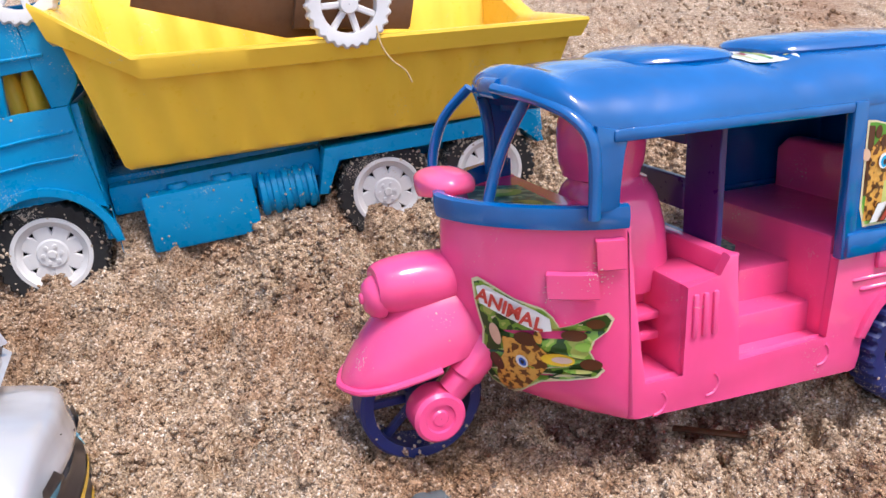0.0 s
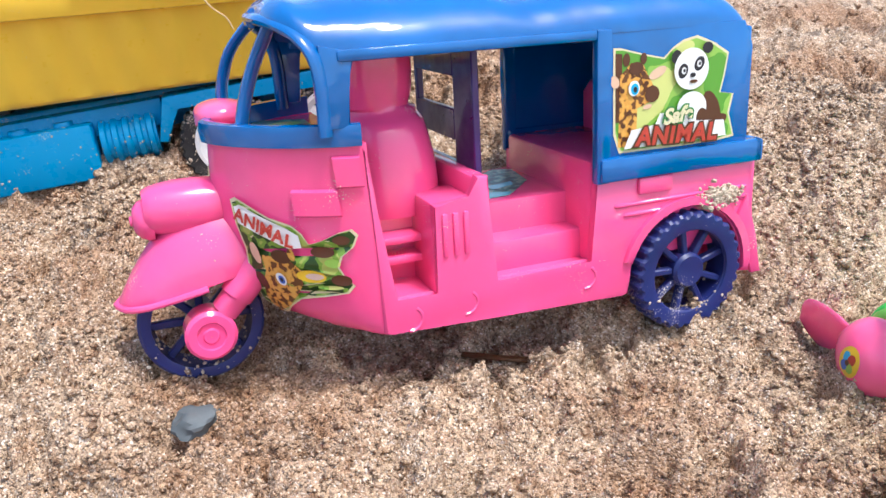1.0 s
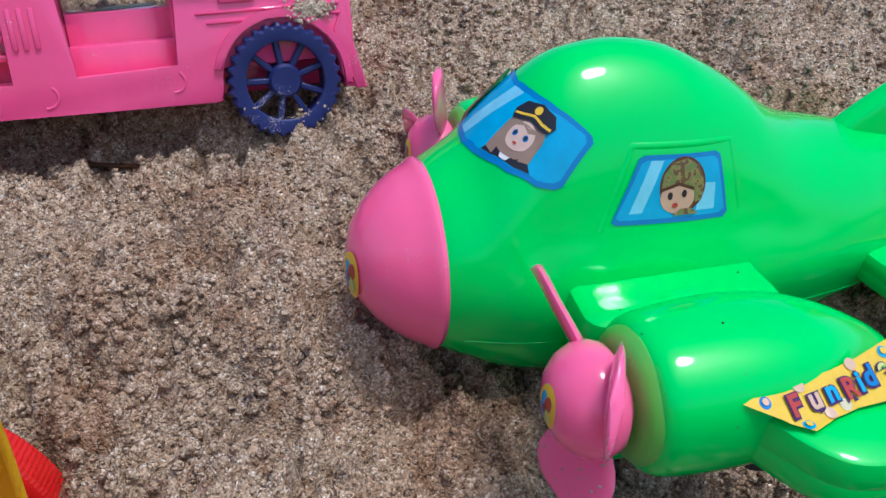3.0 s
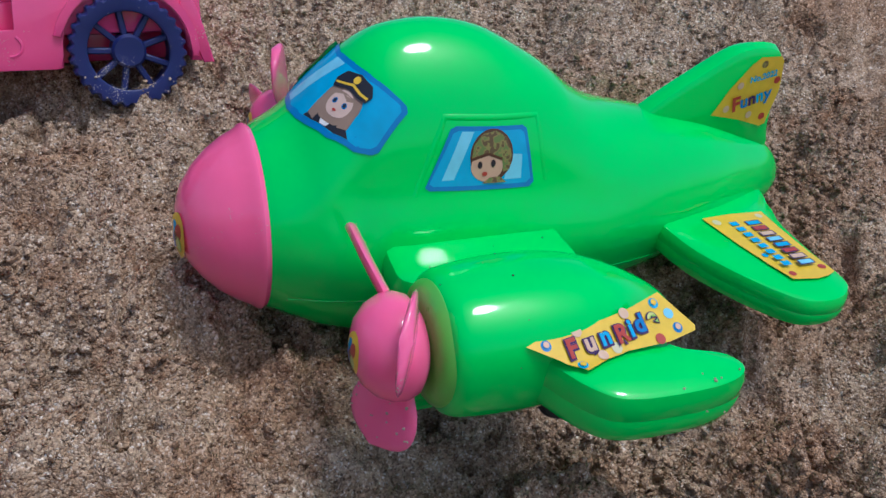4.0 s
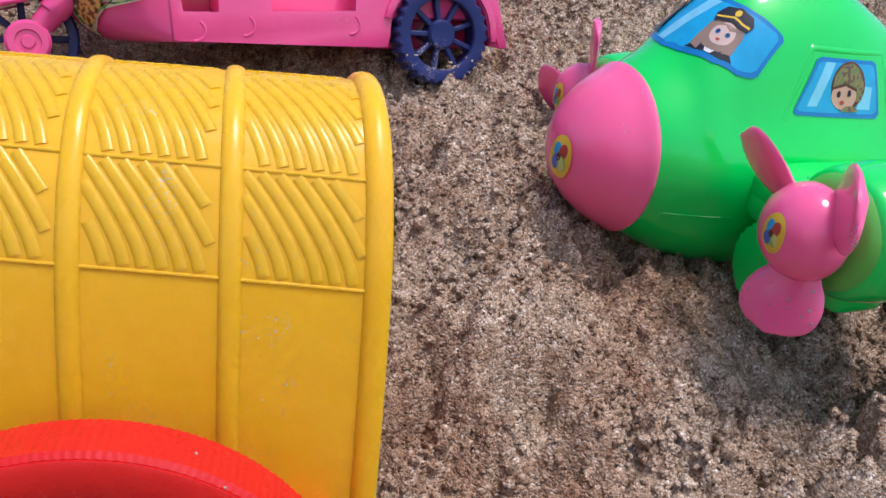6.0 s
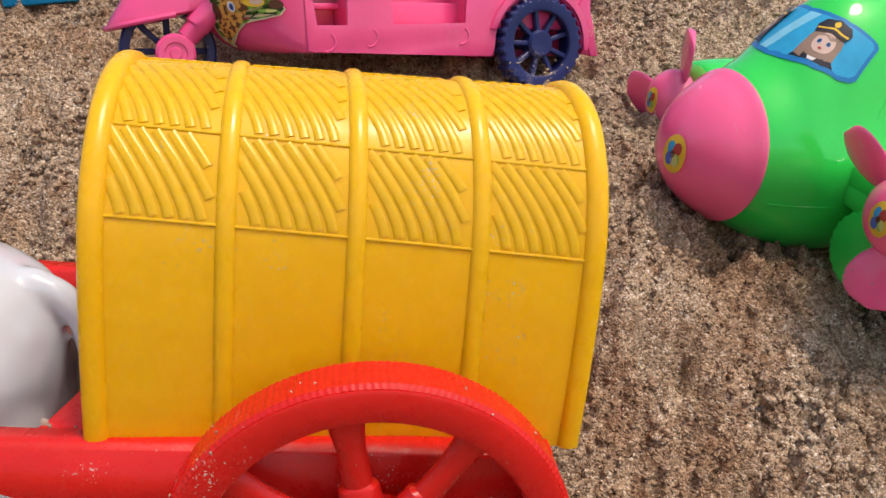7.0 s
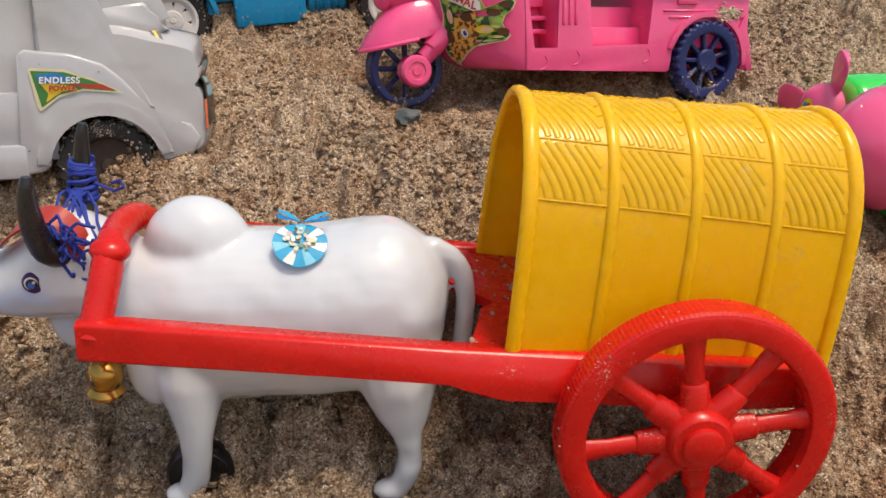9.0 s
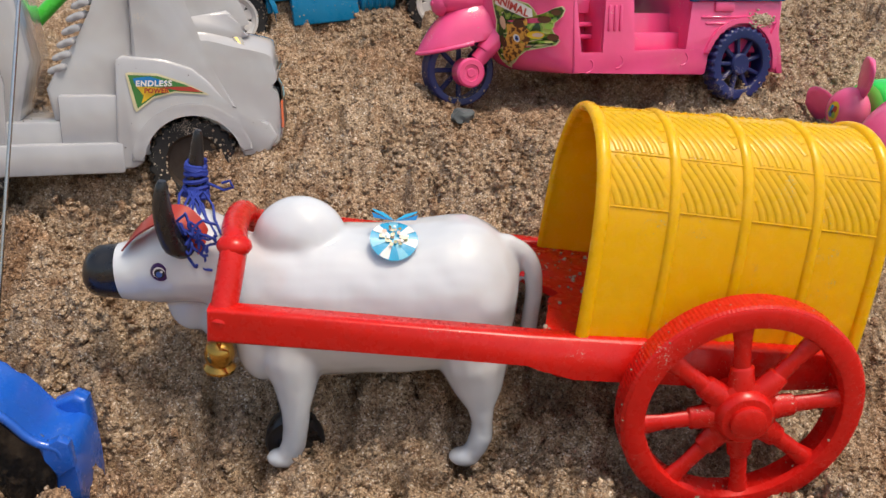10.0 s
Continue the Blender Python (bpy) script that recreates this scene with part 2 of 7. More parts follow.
def ring_x(x, cy, cz, ry, up, down, n=2.0, count=32):
    """A rounded section across x: half width ry, rising up and down from cz."""
    out = []
    for i in range(count):
        a = 2 * math.pi * i / count
        s = power(math.sin(a), n)
        out.append((x, cy + ry * power(math.cos(a), n), cz + (up if s > 0 else down) * s))
    return out


def ring_z(z, cx, cy, rx, ry, n=2.0, count=32):
    return [(cx + rx * power(math.cos(2 * math.pi * i / count), n), cy + ry * power(math.sin(2 * math.pi * i / count), n), z) for i in range(count)]


def smooth_rows(keys, steps):
    """Rows of numbers carried smoothly (Catmull-Rom) between the given ones, evenly in the first column."""
    out = []
    for i in range(len(keys) - 1):
        p0, p1, p2, p3 = keys[max(i - 1, 0)], keys[i], keys[i + 1], keys[min(i + 2, len(keys) - 1)]
        for k in range(steps):
            t = k / steps
            out.append(tuple(0.5 * (2 * b + (c - a) * t + (2 * a - 5 * b + 4 * c - d) * t * t + (3 * b - a - 3 * c + d) * t ** 3) for a, b, c, d in zip(p0, p1, p2, p3)))
    out.append(tuple(keys[-1]))
    return out


def tube(bm, path, radius, count=10, caps=True, flat=1.0, wide=None):
    """A round bar along a path; radius one number or one for each point; flat squeezes it across, wide is the way that stays full."""
    path = [Vector(p) for p in path]
    rad = radius if isinstance(radius, (list, tuple)) else [radius] * len(path)
    t0 = (path[1] - path[0]).normalized()
    side = Vector(wide) if wide else t0.orthogonal().normalized()
    rings = []
    for i, p in enumerate(path):
        t = (path[min(i + 1, len(path) - 1)] - path[max(i - 1, 0)]).normalized()
        side = (side - t * side.dot(t)).normalized()
        up = t.cross(side)
        rings.append([p + rad[i] * (math.cos(a) * side + flat * math.sin(a) * up) for a in (2 * math.pi * k / count for k in range(count))])
    return loft(bm, rings, True, caps)


def turned(bm, profile, center, axis="Y", count=40, ripple=0.0, teeth=0):
    """A turned form: profile rows (radius, along the axis) round an axis through center."""
    rings = []
    for r, h in profile:
        ring = []
        for i in range(count):
            a = 2 * math.pi * i / count
            q = r + (ripple if teeth and r > profile[0][0] and (i % 2) else 0.0)
            u, v = q * math.cos(a), q * math.sin(a)
            p = {"Y": (u, h, v), "X": (h, u, v), "Z": (u, v, h)}[axis]
            ring.append(tuple(c + k for c, k in zip(center, p)))
        rings.append(ring)
    return loft(bm, rings, True, False)


def ball(bm, c, r, seg=20, rings=12):
    r = r if isinstance(r, (list, tuple)) else (r, r, r)
    m = Matrix.Translation(c) @ Matrix.Diagonal((*r, 1))
    bmesh.ops.create_uvsphere(bm, u_segments=seg, v_segments=rings, radius=1.0, matrix=m)
    return bm


def letters(text, size, material, parent, place, name="lettering", depth=0.0, shear=0.0, spacing=1.0, rim=0.0):
    """Printed or raised letters: built-in font turned into a mesh; size in mm, place a matrix in mm."""
    cu = bpy.data.curves.new(name, "FONT")
    cu.body, cu.size, cu.align_x, cu.align_y, cu.shear, cu.space_character = text, size, "CENTER", "CENTER", shear, spacing
    cu.extrude, cu.offset = 0.02 + depth, 0.035 * size + rim
    tmp = bpy.data.objects.new("tmp", cu)
    scene.collection.objects.link(tmp)
    bpy.context.view_layer.update()
    me = bpy.data.meshes.new_from_object(tmp.evaluated_get(bpy.context.evaluated_depsgraph_get()))
    bpy.data.objects.remove(tmp)
    me.transform(Matrix.Scale(MM, 4) @ place)
    me.materials.clear()
    me.materials.append(material)
    ob = new(name, me)
    ob.parent = parent
    return ob


def patch(bm, pts, lay, cuts=3):
    """A printed shape: a polygon in two numbers, cut fine, each point laid on its surface by lay(a, b)."""
    vs = [bm.verts.new((a, b, 0)) for a, b in pts]
    f = bm.faces.new(vs)
    tri = bmesh.ops.triangulate(bm, faces=[f])["faces"]
    for _ in range(cuts):
        es = [e for e in {e for q in tri for e in q.edges} if e.calc_length() > 2.2]
        if not es:
            break
        bmesh.ops.subdivide_edges(bm, edges=es, cuts=1)
        bmesh.ops.triangulate(bm, faces=[q for q in bm.faces if len(q.verts) > 3])
        tri = list(bm.faces)
    for v in bm.verts:
        v.co = Vector(lay(v.co.x, v.co.y))
    return bm


def blob(cx, cy, rx, ry, n=20, turn=0.0, wob=0.0):
    out = []
    for i in range(n):
        a = 2 * math.pi * i / n
        k = 1 + wob * math.sin(3 * a + cx)
        u, v = rx * k * math.cos(a), ry * k * math.sin(a)
        c, s = math.cos(radians(turn)), math.sin(radians(turn))
        out.append((cx + c * u - s * v, cy + s * u + c * v))
    return out


def sticker(name, parent, lay, layers, label):
    """A sticker as one part with its printed shapes as sub-parts, each laid a hair above the last."""
    root = None
    for k, (nm, pts, mat) in enumerate(layers):
        ob = part(nm, patch(bmesh.new(), pts, lambda a, b: lay(a, b, 0.08 + 0.032 * k)), mat, parent if root is None else root, label if root is None else "")
        if root is None:
            root = ob
            ob.name = name
    return root


# ---- ground: one sheet of heaped sand, fine where the toys stand ----
PROFILE_Y = (-60.0, -0.3, -0.1, 0.0, 0.02, 0.04, 0.07, 0.1, 0.13, 0.16, 0.2, 0.24, 0.28, 0.34, 0.45, 0.7, 1.5, 5.0, 60.0)
PROFILE_Z = (-0.06, -0.04, -0.032, -0.026, -0.021, -0.008, 0.013, 0.028, 0.041, 0.051, 0.063, 0.083, 0.096, 0.107, 0.121, 0.150, 0.20, 0.25, 0.25)
# hollows and heaps: x, y, height, spread in x, spread in y
HEAPS = (
    (0.245, 0.095, -0.030, 0.060, 0.040), (0.335, 0.105, -0.022, 0.050, 0.050), (0.055, 0.198, -0.016, 0.050, 0.018),
    (-0.03, 0.165, 0.008, 0.030, 0.025), (0.02, 0.135, 0.006, 0.03, 0.015), (0.16, 0.155, -0.006, 0.05, 0.02),
    (0.29, 0.30, 0.008, 0.05, 0.04), (-0.12, 0.09, -0.006, 0.05, 0.03), (0.14, 0.07, 0.006, 0.03, 0.02),
    (0.30, 0.20, 0.012, 0.035, 0.018), (0.36, 0.26, 0.012, 0.05, 0.05), (0.44, 0.2, 0.012, 0.06, 0.06), (0.08, 0.245, 0.004, 0.03, 0.02), (-0.01, 0.255, 0.005, 0.02, 0.015), (-0.135, 0.232, -0.017, 0.035, 0.030),
    (-0.055, 0.012, -0.011, 0.034, 0.015), (0.002, 0.013, -0.005, 0.02, 0.015), (0.14, 0.185, -0.006, 0.03, 0.02), (-0.06, 0.25, -0.005, 0.06, 0.022), (0.008, 0.178, -0.005, 0.025, 0.016), (-0.005, 0.275, -0.008, 0.04, 0.022), (-0.022, 0.262, -0.008, 0.03, 0.018), (-0.078, 0.25, -0.006, 0.03, 0.018), (0.222, 0.212, -0.013, 0.035, 0.022), (0.055, 0.222, -0.010, 0.050, 0.018),
)


def value_noise(x, y, cell, seed):
    """Smooth lattice noise between -1 and 1, worked out for whole arrays."""
    rng = np.random.RandomState(seed)
    table = rng.uniform(-1, 1, (256, 256))
    u, v = x / cell, y / cell
    i, j = np.floor(u).astype(int), np.floor(v).astype(int)
    f, g = u - i, v - j
    f, g = f * f * (3 - 2 * f), g * g * (3 - 2 * g)
    a, b = table[i % 256, j % 256], table[(i + 1) % 256, j % 256]
    c, d = table[i % 256, (j + 1) % 256], table[(i + 1) % 256, (j + 1) % 256]
    return (a * (1 - f) + b * f) * (1 - g) + (c * (1 - f) + d * f) * g


def base_height(x, y):
    x, y = np.asarray(x, float), np.asarray(y, float)
    z = sum(np.interp(y + d, PROFILE_Y, PROFILE_Z) for d in (-0.012, -0.006, 0.0, 0.006, 0.012)) / 5
    for cx, cy, h, sx, sy in HEAPS:
        z = z + h * np.exp(-((x - cx) / sx) ** 2 - ((y - cy) / sy) ** 2)
    return z


def cells(x, y, cell, seed):
    """Rounded grains packed side by side: height 0 in the joints to 1 on a grain's crown, and a number of its own for each grain."""
    rng = np.random.RandomState(seed)
    px, py, val = rng.uniform(0.05, 0.95, (256, 256)), rng.uniform(0.05, 0.95, (256, 256)), rng.uniform(0, 1, (256, 256))
    u, v = x / cell, y / cell
    i, j = np.floor(u).astype(int), np.floor(v).astype(int)
    best, second, own = np.full(u.shape, 9.0), np.full(u.shape, 9.0), np.zeros(u.shape)
    for di in (-1, 0, 1):
        for dj in (-1, 0, 1):
            a, b = (i + di) % 256, (j + dj) % 256
            d = np.hypot(i + di + px[a, b] - u, j + dj + py[a, b] - v)
            closer = d < best
            second = np.where(closer, best, np.minimum(second, d))
            own = np.where(closer, val[a, b], own)
            best = np.where(closer, d, best)
    edge = np.clip((second - best) / 0.45, 0, 1)
    return np.sqrt(edge * (2 - edge)), own


def calm_at(x, y):
    """How smooth the sand lies: 1 where it was scraped or patted flat."""
    c = np.exp(-((x - 0.185) / 0.035) ** 2 - ((y - 0.088) / 0.016) ** 2) + 0.8 * np.exp(-((x + 0.01) / 0.07) ** 2 - ((y - 0.2) / 0.035) ** 2) + 0.5 * np.exp(-((x - 0.08) / 0.08) ** 2 - ((y - 0.16) / 0.022) ** 2) + 0.5 * np.exp(-((x - 0.24) / 0.07) ** 2 - ((y - 0.24) / 0.04) ** 2)
    return np.clip(c, 0, 1)


def crumble(x, y):
    """The crumbly relief of damp sand: heaps, clods, clumps and grains."""
    wx = x + 0.003 * value_noise(x, y, 0.011, 11) + 0.0007 * value_noise(x, y, 0.0021, 13)
    wy = y + 0.003 * value_noise(x, y, 0.011, 12) + 0.0007 * value_noise(x, y, 0.0021, 14)
    calm = calm_at(x, y)
    rough = np.clip(0.55 + 0.6 * value_noise(x, y, 0.045, 7), 0, 1)
    big = 0.0044 * value_noise(wx, wy, 0.034, 1) + 0.0046 * value_noise(wx, wy, 0.017, 2) + 0.0036 * value_noise(wx, wy, 0.008, 5)
    deep = np.exp(-((x - 0.265) / 0.06) ** 2 - ((y - 0.048) / 0.028) ** 2) + 0.8 * np.exp(-((x - 0.0) / 0.09) ** 2 - ((y - 0.045) / 0.022) ** 2)
    big = big * (1 + 1.3 * deep + 0.5 * np.clip((0.16 - y) / 0.05, 0, 1))
    # broken pits in the crust
    pit = np.clip((value_noise(wx, wy, 0.0095, 31) + 0.35 * value_noise(wx, wy, 0.0042, 32) - 0.42) / 0.3, 0, 1)
    gap = np.clip((value_noise(wx, wy, 0.0046, 35) + 0.4 * value_noise(wx, wy, 0.0023, 36) - 0.38) / 0.28, 0, 1)
    # crumbs baked together: ragged lumps of three sizes, finer ones riding on coarser ones
    clod = 0.0042 * value_noise(wx, wy, 0.0066, 21) + 0.0016 * np.abs(value_noise(wx, wy, 0.0048, 24))
    clump = 0.0026 * value_noise(wx, wy, 0.0036, 22) + 0.0015 * value_noise(wx, wy, 0.0022, 25)
    h3, o3 = cells(wx, wy, 0.0019, 23)
    grain = 0.0007 * (h3 * (0.3 + 0.9 * o3) - 0.5)
    front = np.clip((0.16 - y) / 0.05, 0, 1)
    clump, clod = clump * (0.85 + 0.35 * front), clod * (0.85 + 0.5 * front)
    return (big + clod * (0.2 + 0.95 * rough)) * (1 - 0.7 * calm) + clump * (0.45 + 0.75 * rough) * (1 - 0.7 * calm) + grain * (1 - 0.35 * calm) - (0.0085 * pit + 0.0036 * gap) * (1 - 0.7 * calm)


def ground_height(x, y):
    return float(base_height(x, y)) + float(crumble(np.array([x]), np.array([y]))[0])


def spread(lo, hi, step, reach, grow=1.16):
    """Even steps from lo to hi, then ever longer ones out to the reach on both sides."""
    mid = list(np.arange(lo, hi + step / 2, step))
    out, s, q = [], step, hi
    while q < reach:
        s *= grow
        q += s
        out.append(q)
    low, s, q = [], step, lo
    while q > -reach:
        s *= 1.16
        q -= s
        low.append(q)
    return np.array(low[::-1] + mid + out)


def build_ground():
    xs, ys = spread(-0.2, 0.38, 0.00085, 60.0, 1.1), spread(-0.035, 0.34, 0.00085, 60.0, 1.06)
    X, Y = np.meshgrid(xs, ys)
    fade = 1 / (1 + (np.maximum(0, np.maximum(Y - 0.35, np.abs(X - 0.09) - 0.32)) / 0.12) ** 2)
    Z = base_height(X, Y) + crumble(X, Y) * fade
    nx, ny = len(xs), len(ys)
    co = np.stack([X, Y, Z], -1).reshape(-1, 3).astype(np.float32)
    idx = np.arange(nx * ny).reshape(ny, nx)
    quads = np.stack([idx[:-1, :-1], idx[:-1, 1:], idx[1:, 1:], idx[1:, :-1]], -1).reshape(-1, 4).astype(np.int32)
    me = bpy.data.meshes.new("ground")
    me.vertices.add(len(co))
    me.vertices.foreach_set("co", co.ravel())
    me.loops.add(quads.size)
    me.loops.foreach_set("vertex_index", quads.ravel())
    me.polygons.add(len(quads))
    me.polygons.foreach_set("loop_start", np.arange(0, quads.size, 4, dtype=np.int32))
    me.polygons.foreach_set("use_smooth", np.ones(len(quads), dtype=bool))
    me.update(calc_edges=True)
    me.materials.append(SAND)
    return tagged(new("ground", me), "coarse damp tan sand heaped in crumbly clods", "sand", kind="structure")


build_ground()


def scatter(name, label, base, tris, x, y, r, sink, uneven, rng):
    """Many small lumps of one kind as one mesh, each turned, squeezed and sunk its own way."""
    n = len(x)
    z = base_height(x, y) + crumble(x, y) + r * sink
    lumps = base[None] * (1 + rng.uniform(-uneven, uneven, (60, len(base), 1)))
    form = lumps[rng.randint(0, 60, n)] * rng.uniform(0.7, 1.25, (n, 1, 3))
    a, b = rng.uniform(0, 6.283, n), rng.uniform(0, 6.283, n)
    ca, sa, cb, sb = (q[:, None] for q in (np.cos(a), np.sin(a), np.cos(b), np.sin(b)))
    px, py, pz = form[..., 0], form[..., 1], form[..., 2]
    px, py = px * ca - py * sa, px * sa + py * ca
    py, pz = py * cb - pz * sb, py * sb + pz * cb
    co = np.stack([px * r[:, None] + x[:, None], py * r[:, None] + y[:, None], pz * r[:, None] * 0.9 + z[:, None]], -1).reshape(-1, 3).astype(np.float32)
    idx = (tris[None] + (np.arange(n, dtype=np.int32) * len(base))[:, None, None]).reshape(-1, 3)
    me = bpy.data.meshes.new(name)
    me.vertices.add(len(co))
    me.vertices.foreach_set("co", co.ravel())
    me.loops.add(idx.size)
    me.loops.foreach_set("vertex_index", idx.ravel())
    me.polygons.add(len(idx))
    me.polygons.foreach_set("loop_start", np.arange(0, idx.size, 3, dtype=np.int32))
    me.polygons.foreach_set("use_smooth", np.ones(len(idx), dtype=bool))
    me.update(calc_edges=True)
    me.materials.append(SAND)
    return tagged(new(name, me), label, "sand", kind="stuff")


def mesh_arrays(bm):
    bmesh.ops.triangulate(bm, faces=bm.faces)
    bm.verts.index_update()
    base = np.array([v.co[:] for v in bm.verts])
    tris = np.array([[v.index for v in f.verts] for f in bm.faces], dtype=np.int32)
    bm.free()
    return base, tris


def build_crumbs():
    """Loose sand all over the heap: single grains everywhere, crumbs baked together where the crust is broken."""
    rng = np.random.RandomState(5)
    grain, crumb = bmesh.new(), bmesh.new()
    bmesh.ops.create_cube(grain, size=1.3)
    bmesh.ops.create_icosphere(crumb, subdivisions=1, radius=1.0)
    def rough_at(x, y):
        return np.clip(0.45 + 0.8 * value_noise(x, y, 0.026, 17) + 0.7 * value_noise(x, y, 0.0075, 18), 0, 1)
    n, far = 95000, 8000
    x = np.concatenate([rng.uniform(-0.2, 0.38, n), rng.uniform(-0.05, 0.75, far)])
    y = np.concatenate([rng.uniform(-0.035, 0.34, n), 0.34 + 0.36 * rng.uniform(0, 1, far) ** 1.5])
    q = len(x)
    r = (0.00036 + 0.00034 * rng.uniform(0, 1, q) ** 2) * (1 + 2.0 * np.clip(y - 0.34, 0, 0.4))
    scatter("sand_grains", "loose grains of coarse damp tan sand", *mesh_arrays(grain), x, y, r, rng.uniform(-0.2, 0.8, q), 0.25, rng)
    n, far = 62000, 6000
    x = np.concatenate([rng.uniform(-0.2, 0.38, n), rng.uniform(-0.05, 0.75, far)])
    y = np.concatenate([rng.uniform(-0.035, 0.34, n), 0.34 + 0.36 * rng.uniform(0, 1, far) ** 1.5])
    k = rough_at(x, y)
    keep = rng.uniform(0, 1, len(x)) < (0.08 + 0.92 * k ** 1.3) * (1 - 0.85 * calm_at(x, y))
    x, y, k = x[keep], y[keep], k[keep]
    q = len(x)
    r = (0.0006 + 0.0006 * rng.uniform(0, 1, q) ** 2 + 0.0010 * k * rng.uniform(0, 1, q) ** 4) * (1 + 0.2 * np.clip((0.16 - y) / 0.05, 0, 1) + 1.6 * np.clip(y - 0.34, 0, 0.4))
    scatter("sand_crumbs", "crumbs of damp tan sand baked together", *mesh_arrays(crumb), x, y, r, rng.uniform(-0.3, 0.9, q) + 0.7 * k * rng.uniform(0, 1, q) ** 2, 0.38, rng)


build_crumbs()


# ---- wheels ----
def ring_part(name, parent, c, r_out, r_in, y0, y1, material, teeth=0, tooth=0.0, count=64, round_=0.8, label=""):
    bm = bmesh.new()
    prof = [(r_in, y0 + round_ * 0.3), (r_in + round_, y0), (r_out - round_, y0), (r_out, y0 + round_), (r_out, y1 - round_), (r_out - round_, y1), (r_in + round_, y1), (r_in, y1 - round_ * 0.3)]
    rings = []
    n = teeth * 4 if teeth else count
    for rr, h in prof + prof[:1]:
        ring = []
        for i in range(n):
            a = 2 * math.pi * i / n
            q = rr - (tooth if teeth and rr >= r_out - round_ - 1e-6 and (i % 4) in (0, 1) else 0.0)
            ring.append((c[0] + q * math.cos(a), c[1] + h, c[2] + q * math.sin(a)))
        rings.append(ring)
    loft(bm, rings, True, False)
    return part(name, bm, material, parent, label)


def disc_part(name, parent, c, profile, material, count=36, label="", axis="Y"):
    bm = bmesh.new()
    turned(bm, profile, c, axis, count)
    return part(name, bm, material, parent, label)


def spokes_part(parent, c, r0, r1, y0, y1, width, n, material, start=0.0, name="spoke"):
    for k in range(n):
        a = start + 2 * math.pi * k / n
        bm = bmesh.new()
        box(bm, r0, r1, y0, y1, -width / 2, width / 2, 0.4, 1)
        bmesh.ops.rotate(bm, cent=(0, 0, 0), matrix=Matrix.Rotation(-a, 3, "Y"), verts=bm.verts)
        bmesh.ops.translate(bm, vec=c, verts=bm.verts)
        part(name, bm, material, parent)




# ---- auto-rickshaw ----
def arc(cx, cz, r, a0, a1, n):
    return [(cx + r * math.cos(radians(a0 + (a1 - a0) * i / n)), cz + r * math.sin(radians(a0 + (a1 - a0) * i / n))) for i in range(n + 1)]


def cowl_plan(s, nose, back, half=30.5, mid=33.5, n=1.55):
    """The rounded front seen from above: s from 0 (near door edge) over 0.5 (nose) to 1 (far door edge)."""
    a = math.pi * s
    return nose + (back - nose) * (1 - power(math.sin(a), n)), mid - half * power(math.cos(a), n)


COWL = ((47.5, -125.5, -92.0), (44, -125.8, -92.0), (36, -126.2, -91.0), (28, -125.8, -90.3), (20, -124.0, -89.4), (12, -121.5, -88.5), (5, -118, -88), (1.2, -114, -88), (-1.2, -109, -88), (-2.4, -103, -88))


def cowl_at(s, z, off=0.0):
    zs = [q[0] for q in COWL][::-1]
    nose, back = (float(np.interp(z, zs, [q[k] for q in COWL][::-1])) for k in (1, 2))
    x, y = cowl_plan(s, nose, back)
    x2, y2 = cowl_plan(s + 0.004, nose, back)
    t = Vector((x2 - x, y2 - y, 0)).normalized()
    return (x - t.y * off, y + t.x * off, z)


